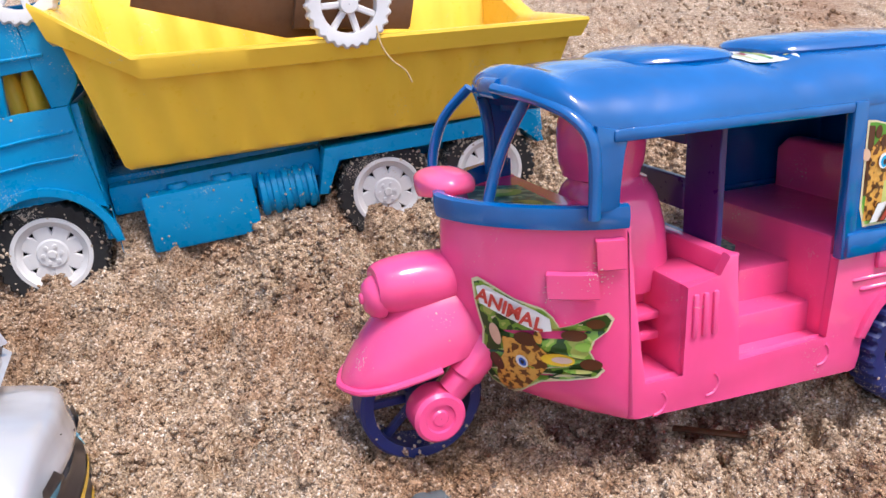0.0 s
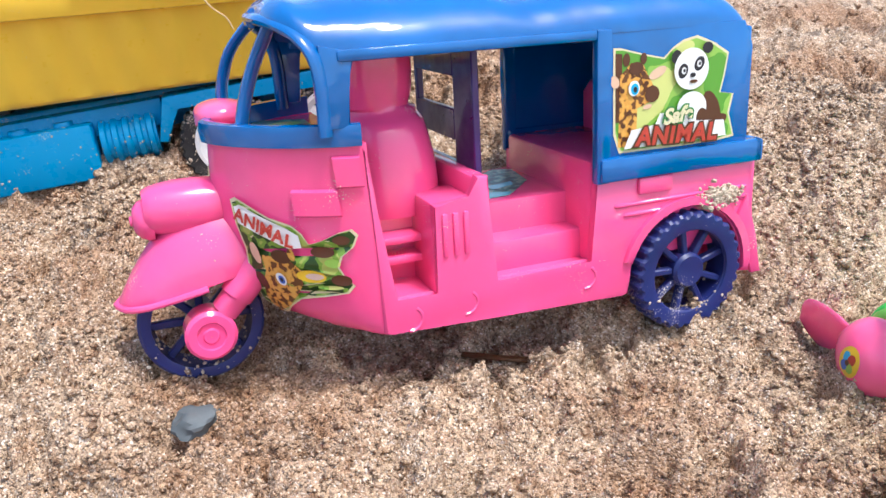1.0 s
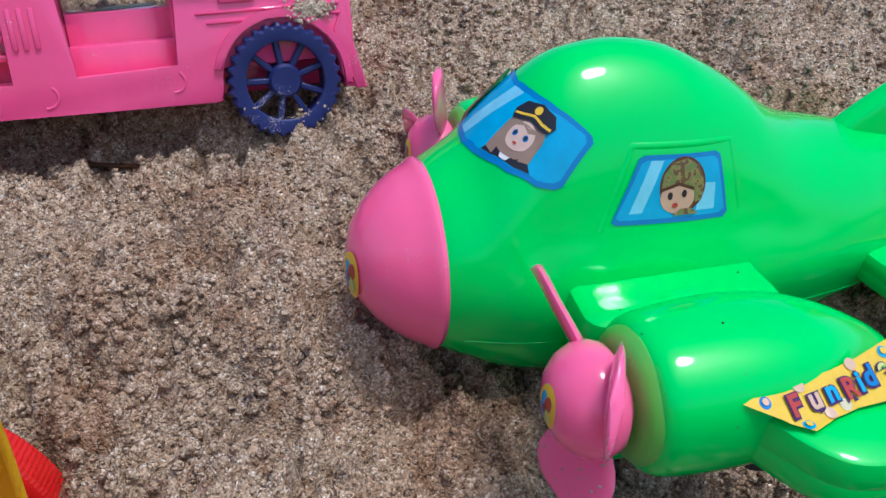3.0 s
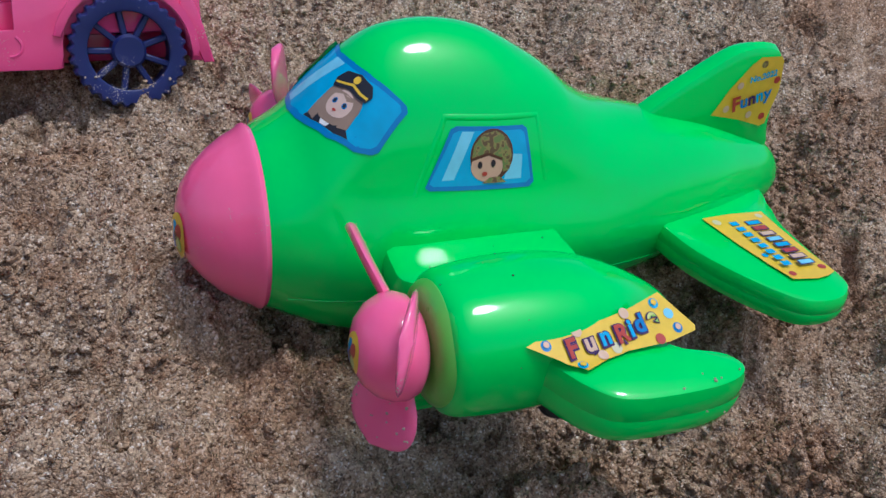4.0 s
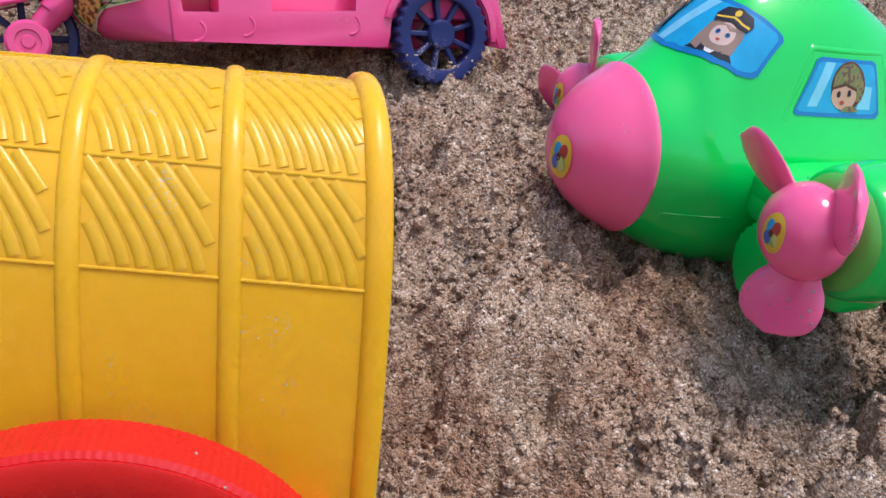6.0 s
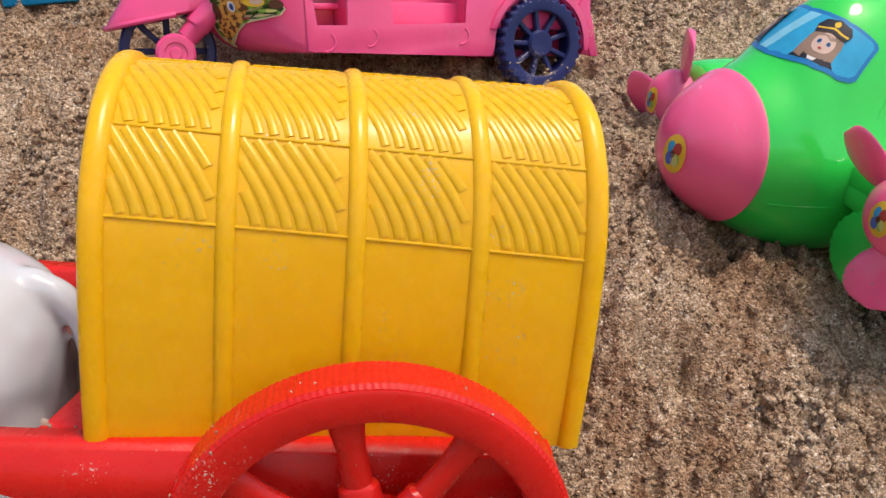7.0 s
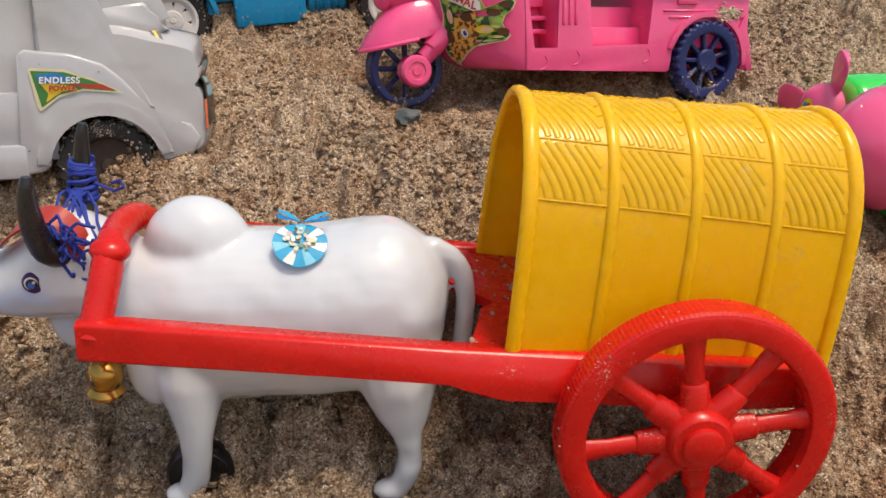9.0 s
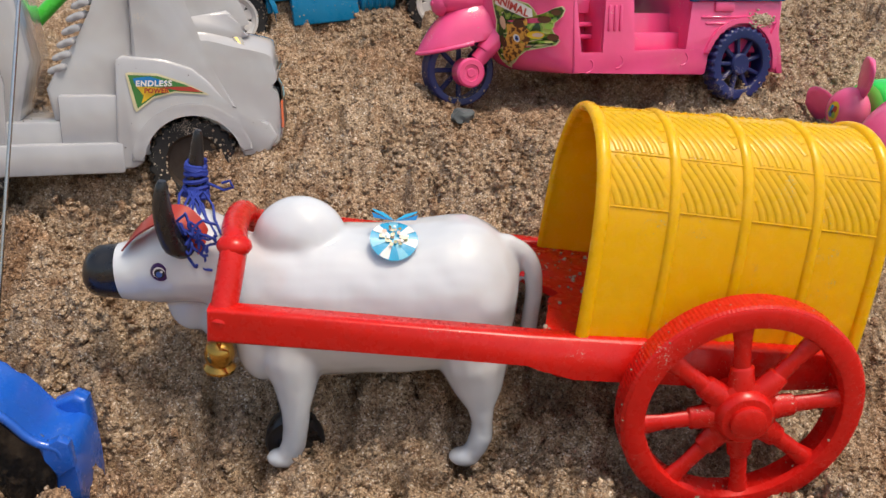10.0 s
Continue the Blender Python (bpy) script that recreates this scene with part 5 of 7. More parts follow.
HOOD = [(-1.0, 1.0), (-0.8, 10), (-0.2, 20), (0.8, 30), (2.6, 40), (5.2, 47), (9, 53), (14.5, 58.3), (21.5, 61.8), (30.5, 63.2), (39.5, 61.8), (46.5, 58.3), (52, 53), (56.5, 47), (60, 40), (62.8, 30), (64.3, 20), (65.2, 10), (65.5, 2.5)]
HOOD = [(y, z * 0.956) for y, z in HOOD]


def hood_at(u, out=0.0):
    """A point of the hood's section: u from 0 (near foot) over the crown to 1 (far foot)."""
    rows = HOOD_FINE
    i = min(len(rows) - 2, max(0, int(u * (len(rows) - 1))))
    f = u * (len(rows) - 1) - i
    a, b = Vector(rows[i]), Vector(rows[i + 1])
    d = (b - a).normalized()
    p = a + (b - a) * f
    return p.x - d.y * out, p.y + d.x * out


HOOD_FINE = smooth_rows(HOOD, 5)


def build_cart():
    t = thing("toy_cart", CART, "red and yellow plastic toy bullock cart standing on sand", "toy cart")
    # hood shell with ribs and woven panels
    bm = bmesh.new()
    n = 72
    rings = []
    for x in np.linspace(0.5, 79.5, 24):
        outer = [(x, *hood_at(k / n)) for k in range(n + 1)]
        inner = [(x, *hood_at(k / n, -1.4)) for k in range(n, -1, -1)]
        rings.append(outer + inner)
    loft(bm, rings)
    hood = part("hood", bm, HOOD_YELLOW, t, "yellow plastic barrel hood")
    for k, x in enumerate((0.9, 20.2, 40, 59.8, 79.1)):
        bm = bmesh.new()
        end = k in (0, 4)
        tube(bm, [(x, *hood_at(j / n, 0.0)) for j in range(n + 1)], 1.9 if end else 1.5, 12, flat=0.75 if end else 0.6, wide=(1, 0, 0))
        part("rib", bm, HOOD_YELLOW, hood)
        if k in (0, 2):
            bm = bmesh.new()
            ball(bm, (x + 1.0, -2.2, 0.6), (3.0, 1.4, 2.2), 14, 10)
            part("clip", bm, HOOD_YELLOW, hood)
    # the woven panels' edges fall a little towards the rear
    def low(x):
        return 0.244 - 0.035 * x / 79.5
    def mid(x):
        return 0.364 - 0.036 * x / 79.5
    def crest(x):
        return 0.49
    for edge in (low, mid):
        for far in (False, True):
            bm = bmesh.new()
            tube(bm, [(x, *hood_at(1 - edge(x) if far else edge(x), 0.05)) for x in np.linspace(1, 79, 12)], 0.3, 8)
            part("bead", bm, HOOD_YELLOW, hood)
    for bay in range(4):
        x0 = 2.6 + 19.7 * bay
        for lower, upper, far, lean in ((low, mid, False, -7.5), (mid, crest, False, -8.5), (mid, crest, True, -8.5), (low, mid, True, -7.5)):
            count = 7
            for k in range(count + 3):
                xa = x0 + 15.6 * (k / (count - 0.3))
                pts = []
                for j in range(9):
                    f = j / 8
                    x = xa + lean * (f ** 1.35)
                    if x0 - 0.6 <= x <= x0 + 15.4:
                        u = lower(x) + (upper(x) - lower(x)) * (0.04 + 0.92 * f)
                        pts.append((x, *hood_at(1 - u if far else u, 0.0)))
                if len(pts) > 2:
                    part("ridge", tube(bmesh.new(), pts, 0.85, 10, flat=0.34, wide=(1, 0, 0)), HOOD_YELLOW, hood)
    # the hood sits a little askew on the bed, its rear end cut slantwise
    for ob in [hood] + list(hood.children):
        for v in ob.data.vertices:
            x, y, z = v.co / MM
            f = x / 79.5
            v.co = Vector((x + f * (3.4 - 0.088 * y), (y * 0.955 + 0.6) * (1 - 0.17 * f) + f * 3.4, z + f * 1.2 * min(1, max(0, (z - 25) / 30)))) * MM
    # bed, shafts and yoke
    bm = bmesh.new()
    hole = [(-11.5, -1), (77, -1), (77, 60.5), (-3, 65), (-13, 62), (-13.4, 47), (-11.6, 40), (-7.4, 34), (-3.4, 31), (-0.6, 28.6), (0.3, 26.6), (-1.2, 25), (-4.2, 23.8), (-4.8, 20), (-5.6, 14), (-8.2, 6)]
    prism(bm, hole, 0.2, 2.8, "Z", 0.5)
    part("bed", bm, RED, t)
    for y0, y1 in ((-3.4, 1.0), (64.5, 68.9)):
        bm = bmesh.new()
        prism(bm, [(-101, -3.2), (-101, 6.2), (-98.5, 6.8), (-11, 3.6), (78, 3.4), (78, -8), (60, -9), (0, -9), (-5, -8.6), (-9.5, -5.8), (-14, -5.2)], y0 - 0.2, y1 + 1.2, "Y", 0.9, 3)
        for v in bm.verts:
            v.co.y -= 7.0 * max(0, v.co.x / 78) * (1 if y0 > 0 else 0)
        part("shaft", bm, RED, t)
    part("crossbar", box(bmesh.new(), 74, 77.5, -2, 60, -8, 3.0, 0.8), RED, t)
    bm = bmesh.new()
    yoke = smooth_rows([(-97.5, -1.0, 1.5), (-96.9, 2.4, 7.5), (-96.3, 5.8, 13.4), (-95.9, 9.4, 18.6), (-96.2, 13, 19.8), (-97.6, 20, 19.2), (-98.8, 32.5, 18), (-99, 46, 15), (-98.4, 56, 10), (-97.7, 63.5, 5), (-97.5, 66, 1.5)], 5)
    tube(bm, yoke, 3.9, 12, flat=0.85)
    part("yoke", bm, RED, t)
    part("yoke_boss", ball(bmesh.new(), (-95.9, 9.8, 19.6), (4.8, 4.2, 3.2), 16, 10), RED, t)
    part("chin_strap", tube(bmesh.new(), [(-98.5, 3, 2), (-101, 14, -8), (-103, 26, -14)], 2.8, 10, flat=0.5), RED, t)
    part("axle", tube(bmesh.new(), [(47, -8, -12.2), (46, 70, -11.6)], 2.6, 14), RED, t)
    part("axle_block", box(bmesh.new(), 36, 53, 2, 63, -14, 1, 1.2), RED, t)
    for c in ((47, -12.6, -12.2), (45, 66.5, -11)):
        w = ring_part("cart_wheel", t, c, 34.6, 27.9, 0, 8.0, RED, 180, 0.11, round_=0.7, label="red plastic spoked cart wheel with ridged tread")
        disc_part("face_ring", w, c, [(27.4, 1.6), (28.1, -0.35), (28.7, -0.55), (33.0, -0.55), (33.7, -0.2), (33.7, 0.6)], RED, 72)
        for k in range(8):
            a = 2 * math.pi * (k + 0.28) / 8
            bm = bmesh.new()
            loft(bm, [[(r, 1.2 + wy * math.cos(q), wz * math.sin(q)) for q in (2 * math.pi * m / 12 for m in range(12))] for r, wy, wz in ((6, 2.8, 4.2), (14.6, 2.4, 3.4), (15.2, 1.9, 2.5), (22, 1.7, 2.4), (28.0, 1.8, 3.2))])
            bmesh.ops.rotate(bm, cent=(0, 0, 0), matrix=Matrix.Rotation(-a, 3, "Y"), verts=bm.verts)
            bmesh.ops.translate(bm, vec=(c[0], c[1] + 1.2, c[2]), verts=bm.verts)
            part("spoke", bm, RED, w)
        disc_part("hub", w, c, [(0.1, -4.2), (4.2, -4.2), (5.0, -3.6), (5.1, -2.6), (7.0, -2.4), (8.0, -1.4), (8.4, 0.2), (10, 0.8), (10, 6), (0.1, 6)], RED, 40)


build_cart()


def build_bull():
    """The toy bull: one plain moulded form, muzzle and horns of black plastic."""
    bm = bmesh.new()
    body = smooth_rows([(-12.5, -2, 4, 8, 8), (-14.5, -2, 11, 15, 14), (-20, -2, 17.5, 21.2, 19), (-30, -2, 20.5, 25.4, 23), (-44, -3, 21, 24.0, 25), (-58, -4, 20.5, 22.4, 25.4), (-72, -5, 20.5, 22.5, 26), (-84, -6, 19.5, 21, 25), (-94, -6, 16, 19, 20), (-101, -3, 12, 16, 17), (-106, 0, 9, 12, 14)], 4)
    loft(bm, [ring_x(x, 32, z, ry, up, dn, 2.15, 36) for x, z, ry, up, dn in body])
    ball(bm, (-80, 32, 12.5), (14.2, 10.5, 14.0), 28, 18)
    for q in (-1, 1):
        ball(bm, (-89, 32 + 9 * q, -16), (9, 8, 15), 20, 14)
    ball(bm, (-103, 32, -12), (8.5, 5.5, 12), 20, 14)
    ball(bm, (-112, 32, -10), (8, 5, 10), 20, 14)
    head = smooth_rows([(-97, 3, 11, 12, 13), (-106, 5, 12.5, 14, 14), (-114, 5.5, 12.6, 15.4, 14.6), (-121, 3.5, 11, 12.6, 13.5), (-128, 0.5, 8.8, 9.6, 10.6), (-134, -1.2, 7.8, 8.4, 8.4), (-140, -1.6, 7.2, 7.6, 7.6), (-143, -1.8, 4.8, 4.8, 4.6), (-144, -1.8, 1, 1, 1)], 4)
    loft(bm, [ring_x(x, 32, z, ry, up, dn, 2.1, 28) for x, z, ry, up, dn in head])
    for s in (-1, 1):
        ball(bm, (-26, 32 + 10 * s, -10), (12, 9, 16), 22, 14)
        ball(bm, (-82, 32 + 9.5 * s, -14), (10, 9, 16), 22, 14)
        for path, rad in (
            ([(-26, 9, -14), (-24.4, 12, -21), (-22.6, 14.2, -28), (-21.4, 15.4, -33.5), (-20.3, 15.5, -39), (-20.0, 15.5, -44), (-21.2, 15.5, -49), (-23, 15.5, -52)], [12.5, 10.6, 7.6, 4.4, 3.5, 3.9, 3.6, 3.3]),
            ([(-80.5, 9, -16), (-80, 12, -23), (-79, 14.2, -30), (-78.6, 15.4, -37), (-78.4, 15.5, -44), (-78.7, 15.5, -50), (-80.5, 15.5, -55.5)], [11, 9.4, 6.6, 4.7, 4.1, 4.0, 3.8]),
        ):
            tube(bm, [(x, 32 + q * s, z) for x, q, z in path], rad, 14)
            x, q, z = path[-1]
            ball(bm, (x - 1.6, 32 + q * s, z - 0.6), (5.4, 4.2, 2.9), 16, 10)
    tail = smooth_rows([(-24, 31, 15), (-18.5, 30.5, 16.6), (-13, 30, 14.8), (-9.2, 30, 10), (-7.6, 30, 3), (-7.2, 30, -8), (-7.4, 30, -20)], 4)
    tube(bm, tail, [3.4] * 6 + [2.9] * (len(tail) - 6), 12)
    raw = bpy.data.objects.new("raw", mesh_of("raw", bm, MILK))
    scene.collection.objects.link(raw)
    mod = raw.modifiers.new("weld", "REMESH")
    mod.mode, mod.voxel_size = "VOXEL", 0.0008
    sm = raw.modifiers.new("soften", "SMOOTH")
    sm.factor, sm.iterations = 0.5, 9
    bpy.context.view_layer.update()
    me = bpy.data.meshes.new_from_object(raw.evaluated_get(bpy.context.evaluated_depsgraph_get()))
    bpy.data.objects.remove(raw)
    bm = bmesh.new()
    bm.from_mesh(me)
    edge = Vector((1, 0, 0.15)).normalized()
    bmesh.ops.bisect_plane(bm, geom=bm.verts[:] + bm.edges[:] + bm.faces[:], dist=1e-6, plane_co=(-0.1325, 0.032, -0.002), plane_no=edge)
    for f in bm.faces:
        c = f.calc_center_median()
        f.material_index = 1 if (c - Vector((-0.1325, 0.032, -0.002))).dot(edge) < 0 else 0
        f.smooth = True
    bpy.data.meshes.remove(me)
    k0 = len(bm.faces)
    horn = bmesh.new()
    thick = [3.5, 3.5, 3.5, 3.4, 3.4, 3.3, 3.2, 3.1, 3.0, 2.9, 2.8, 2.6, 2.4, 2.2, 1.9, 1.6, 1.1]
    tube(horn, smooth_rows([(-111.5, 23, 12), (-114, 19, 14.6), (-115.8, 17.6, 20.5), (-116.6, 17, 27.5), (-116.2, 17, 34)], 4), thick, 14)
    tube(horn, smooth_rows([(-112.5, 41, 13), (-113.4, 45, 18), (-113.5, 46.5, 26), (-113.2, 46.5, 33), (-112.6, 46.5, 40)], 4), [0.86 * q for q in thick], 14)
    hm = mesh_of("horn", horn, BLACK)
    bm.from_mesh(hm)
    bm.faces.ensure_lookup_table()
    for f in bm.faces[k0:]:
        f.material_index = 1
    out = bpy.data.meshes.new("toy_bull")
    bm.to_mesh(out)
    bm.free()
    bpy.data.meshes.remove(hm)
    out.materials.append(MILK)
    out.materials.append(BLACK)
    b = tagged(new("toy_bull", out), "milky white plastic toy bull with black horns and muzzle", "toy bull")
    b.matrix_world = CART
    return b


build_bull()


def build_harness():
    # head ribbon, thread, eye and back stickers, bell: each lies on or hangs from the bull
    def loose(name, bm, mat, label, cat):
        ob = tagged(new(name, mesh_of(name, bm, mat)), label, cat)
        ob.matrix_world = CART
        return ob
    bm = bmesh.new()
    a, b = [], []
    for x, y, z in smooth_rows([(-129.5, 29, 9.6), (-126, 27, 14.2), (-121.5, 25, 18.6), (-117, 24, 21.2), (-112.5, 23.4, 21.0), (-108.5, 22.6, 17.4), (-106.6, 21.8, 13.6)], 3):
        a.append((x - 1.0, y - 3.2, z - 1.6)); b.append((x + 1.0, y + 3.4, z + 1.6))
    loft(bm, [a, b], False, False)
    ob = loose("head_ribbon", bm, S_RED, "glossy red ribbon across the bull's forehead", "ribbon")
    solid(ob, 0.5, 1.0)
    bm = bmesh.new()
    rng = random.Random(4)
    for k in range(9):
        z0 = 19.5 + 1.25 * k
        r = 3.7 - 0.12 * k
        tube(bm, [(-113.5 + r * math.cos(q), 45.4 + 0.12 * k + r * math.sin(q), z0 + rng.uniform(0.6, 1.6) * math.sin(q * 0.5 + k)) for q in (2 * math.pi * j / 14 for j in range(15))], 0.75, 6)
    for k in range(9):
        x0 = -116 + 1.7 * k
        pts = [(-114 + rng.uniform(-3, 3), 42, 20.5)]
        for j in range(1, 6):
            f = j / 5
            ang = f * 1.35
            pts.append((x0 * f + pts[0][0] * (1 - f) + rng.uniform(-.6, .6), 32 + 14.4 * math.cos(ang + 0.5) * (1 - 0.0 * f) - 3, 6 + 17.2 * math.sin(1.9 - ang * 0.95)))
        pts = [(x, y, z) for x, y, z in pts]
        tube(bm, pts, 0.4, 5)
    tube(bm, [(-110, 45, 24), (-105, 45, 22), (-102, 44, 23.5), (-103, 44, 25.5), (-105.5, 45, 24.2)], 0.45, 5)
    for k in range(10):
        x, y, z = -113 + rng.uniform(-3, 3), 21.5, 18 + rng.uniform(-2, 3)
        pts = [(x, y, z)]
        for j in range(7):
            x += rng.uniform(-1.2, 3.4)
            z += rng.uniform(-4.2, 2.6)
            x, z = min(-102.5, max(-117, x)), min(23.5, max(7, z))
            y = 19.4 - 0.15 * (z - 10) * 0.0 + rng.uniform(-1.5, 1.0)
            pts.append((x, y, z))
        tube(bm, smooth_rows(pts, 3), 0.42, 5)
    loose("thread", bm, THREAD, "tangled blue thread wound round a horn", "thread")
    bm = bmesh.new()
    c = Vector((-118.6, 20.5, 4.6))
    prof = [(0.1, -0.6), (2.4, -0.5), (3.0, 0.3), (3.0, 1.5)]
    turned(bm, prof, (c.x, c.y, c.z), "Y", 24)
    eye = loose("eye_sticker", bm, S_PURPLE, "round printed purple eye sticker on the bull", "sticker")
    for nm, dx, dz, r, m in (("ring_print", -0.3, 0.3, 1.7, S_WHITE), ("pupil_print", -0.1, 0.1, 1.5, S_BLACK), ("iris_print", -0.2, -0.2, 0.9, S_BLUE), ("glint_print", 0.5, 0.7, 0.4, S_WHITE)):
        bm = bmesh.new()
        turned(bm, [(0.05, -0.72 - 0.1 * (3 - r)), (r, -0.68 - 0.1 * (3 - r)), (r, -0.4)], (c.x + dx, c.y, c.z + dz), "Y", 20)
        part(nm, bm, m, eye)
    def back(a, b, o):
        # laid over the bull's back: a along, b down the flank from the spine
        q = b / 23.0
        return (a, 32 - (21.2 + o) * math.sin(q), -3.4 + (27.0 + o) * math.cos(q))
    cx, cb = -52.6, 12.6
    layers = [("sticker", blob(cx, cb, 7.0, 6.4, 30), S_CYAN)]
    for k in range(7):
        ang = 2 * math.pi * (k + 0.2) / 7
        layers.append(("ray_print", [(cx + 2 * math.cos(ang - .2), cb + 2 * math.sin(ang - .2)), (cx + 6.8 * math.cos(ang - .22), cb + 6.2 * math.sin(ang - .22)), (cx + 6.9 * math.cos(ang), cb + 6.3 * math.sin(ang)), (cx + 6.8 * math.cos(ang + .22), cb + 6.2 * math.sin(ang + .22)), (cx + 2 * math.cos(ang + .2), cb + 2 * math.sin(ang + .2))], S_SKY if k % 2 else S_WHITE))
    bead = random.Random(12)
    for k in range(34):
        ang, q = bead.uniform(0, 6.283), 3.9 * math.sqrt(bead.uniform(0, 1))
        layers.append(("bead_print", blob(cx + q * math.cos(ang), cb - 0.8 + 0.8 * q * math.sin(ang), bead.uniform(0.4, 0.75), bead.uniform(0.35, 0.65), 9), (S_CREAM, S_CAMO, S_WHITE, S_PALE, S_CREAM)[k % 5]))
    for side_ in (-1, 1):
        for lift, wide_ in ((0.0, 2.6), (2.2, 1.6)):
            layers.append(("bow_print", [(cx, cb - 5.6), (cx + side_ * 3.4, cb - 7.0 - lift), (cx + side_ * 6.8, cb - 9.0 - lift), (cx + side_ * 6.2, cb - 9.0 - lift + wide_), (cx + side_ * 3.2, cb - 6.0 - 0.5 * lift)], S_CYAN if lift else S_CYAN_DEEP))
    root = None
    for k, (nm, pts, m) in enumerate(layers):
        ob = new(nm if root else "back_sticker", mesh_of(nm, patch(bmesh.new(), pts, lambda a, b: back(a, b, 0.2 + 0.03 * k)), m))
        if root:
            ob.parent = root
        else:
            root = tagged(ob, "round blue and white flower sticker on the bull's back", "sticker")
            ob.matrix_world = CART
    bell = thing("bell", CART, "small gold-coloured bell hanging under the bull's neck", "bell")
    part("body", turned(bmesh.new(), [(0.1, -14.4), (2.2, -14.6), (3.8, -16), (4.6, -18.4), (4.5, -20.4), (3.7, -22.2), (4.2, -22.8), (4.8, -23.6), (4.6, -24.6), (3.4, -25), (0.1, -25)], (-101.5, 17, 0), "Z", 28), BRASS, bell)
    part("loop", tube(bmesh.new(), [(-101.5, 17 + 1.6 * math.cos(q), -13.4 + 1.6 * math.sin(q)) for q in (2 * math.pi * j / 14 for j in range(15))], 0.5, 6), BRASS, bell)
    part("cord", tube(bmesh.new(), [(-101.5, 17, -12), (-101, 18, -6), (-100.5, 20, -1)], 0.6, 6), RED, bell)
    # black wheel under the bull
    w = thing("bull_stand_wheel", CART, "small black plastic wheel under the bull", "wheel")
    disc_part("wheel", w, (-79, 24, -54.5), [(0.1, -3), (4, -3), (8.6, -2.6), (9.6, -1.2), (9.6, 4), (8.6, 5.4), (0.1, 5.6)], BLACK, 32)
    part("leg", tube(bmesh.new(), [(-86, 34, -24), (-83.5, 31, -42), (-79, 26, -54.5)], 3.0, 10), BLACK, w)


build_harness()


# ---- tipper truck ----
def truck_wheel(t, c):
    w = ring_part("wheel", t, c, 18.2, 12.2, 0, 10, RUBBER, 30, 0.8, label="black rubber tyre with off-white rim")
    disc_part("rim", w, c, [(13.0, 0.6), (12.6, -0.3), (11.4, -0.3), (11.0, 0.6), (9.4, 1.4), (9.0, 2.2)], RIM_WHITE, 40)
    disc_part("hub", w, c, [(0.1, 0.2), (1.2, 0.2), (1.4, 0.8), (4.6, 0.9), (5.4, 1.6), (5.6, 3.0), (0.1, 3.2)], RIM_WHITE, 32)
    spokes_part(w, c, 4.5, 11.4, 1.4, 3.0, 5.4, 8, RIM_WHITE, 0.2)
    disc_part("well", w, c, [(0.1, 4.5), (12, 4.5), (12.2, 3.0)], BLACK, 32)
    for k in range(6):
        a = 2 * math.pi * k / 6
        disc_part("bolt", w, (c[0] + 2.9 * math.cos(a), c[1], c[2] + 2.9 * math.sin(a)), [(0.05, 0.3), (0.7, 0.35), (0.7, 1.0)], RIM_WHITE, 8)


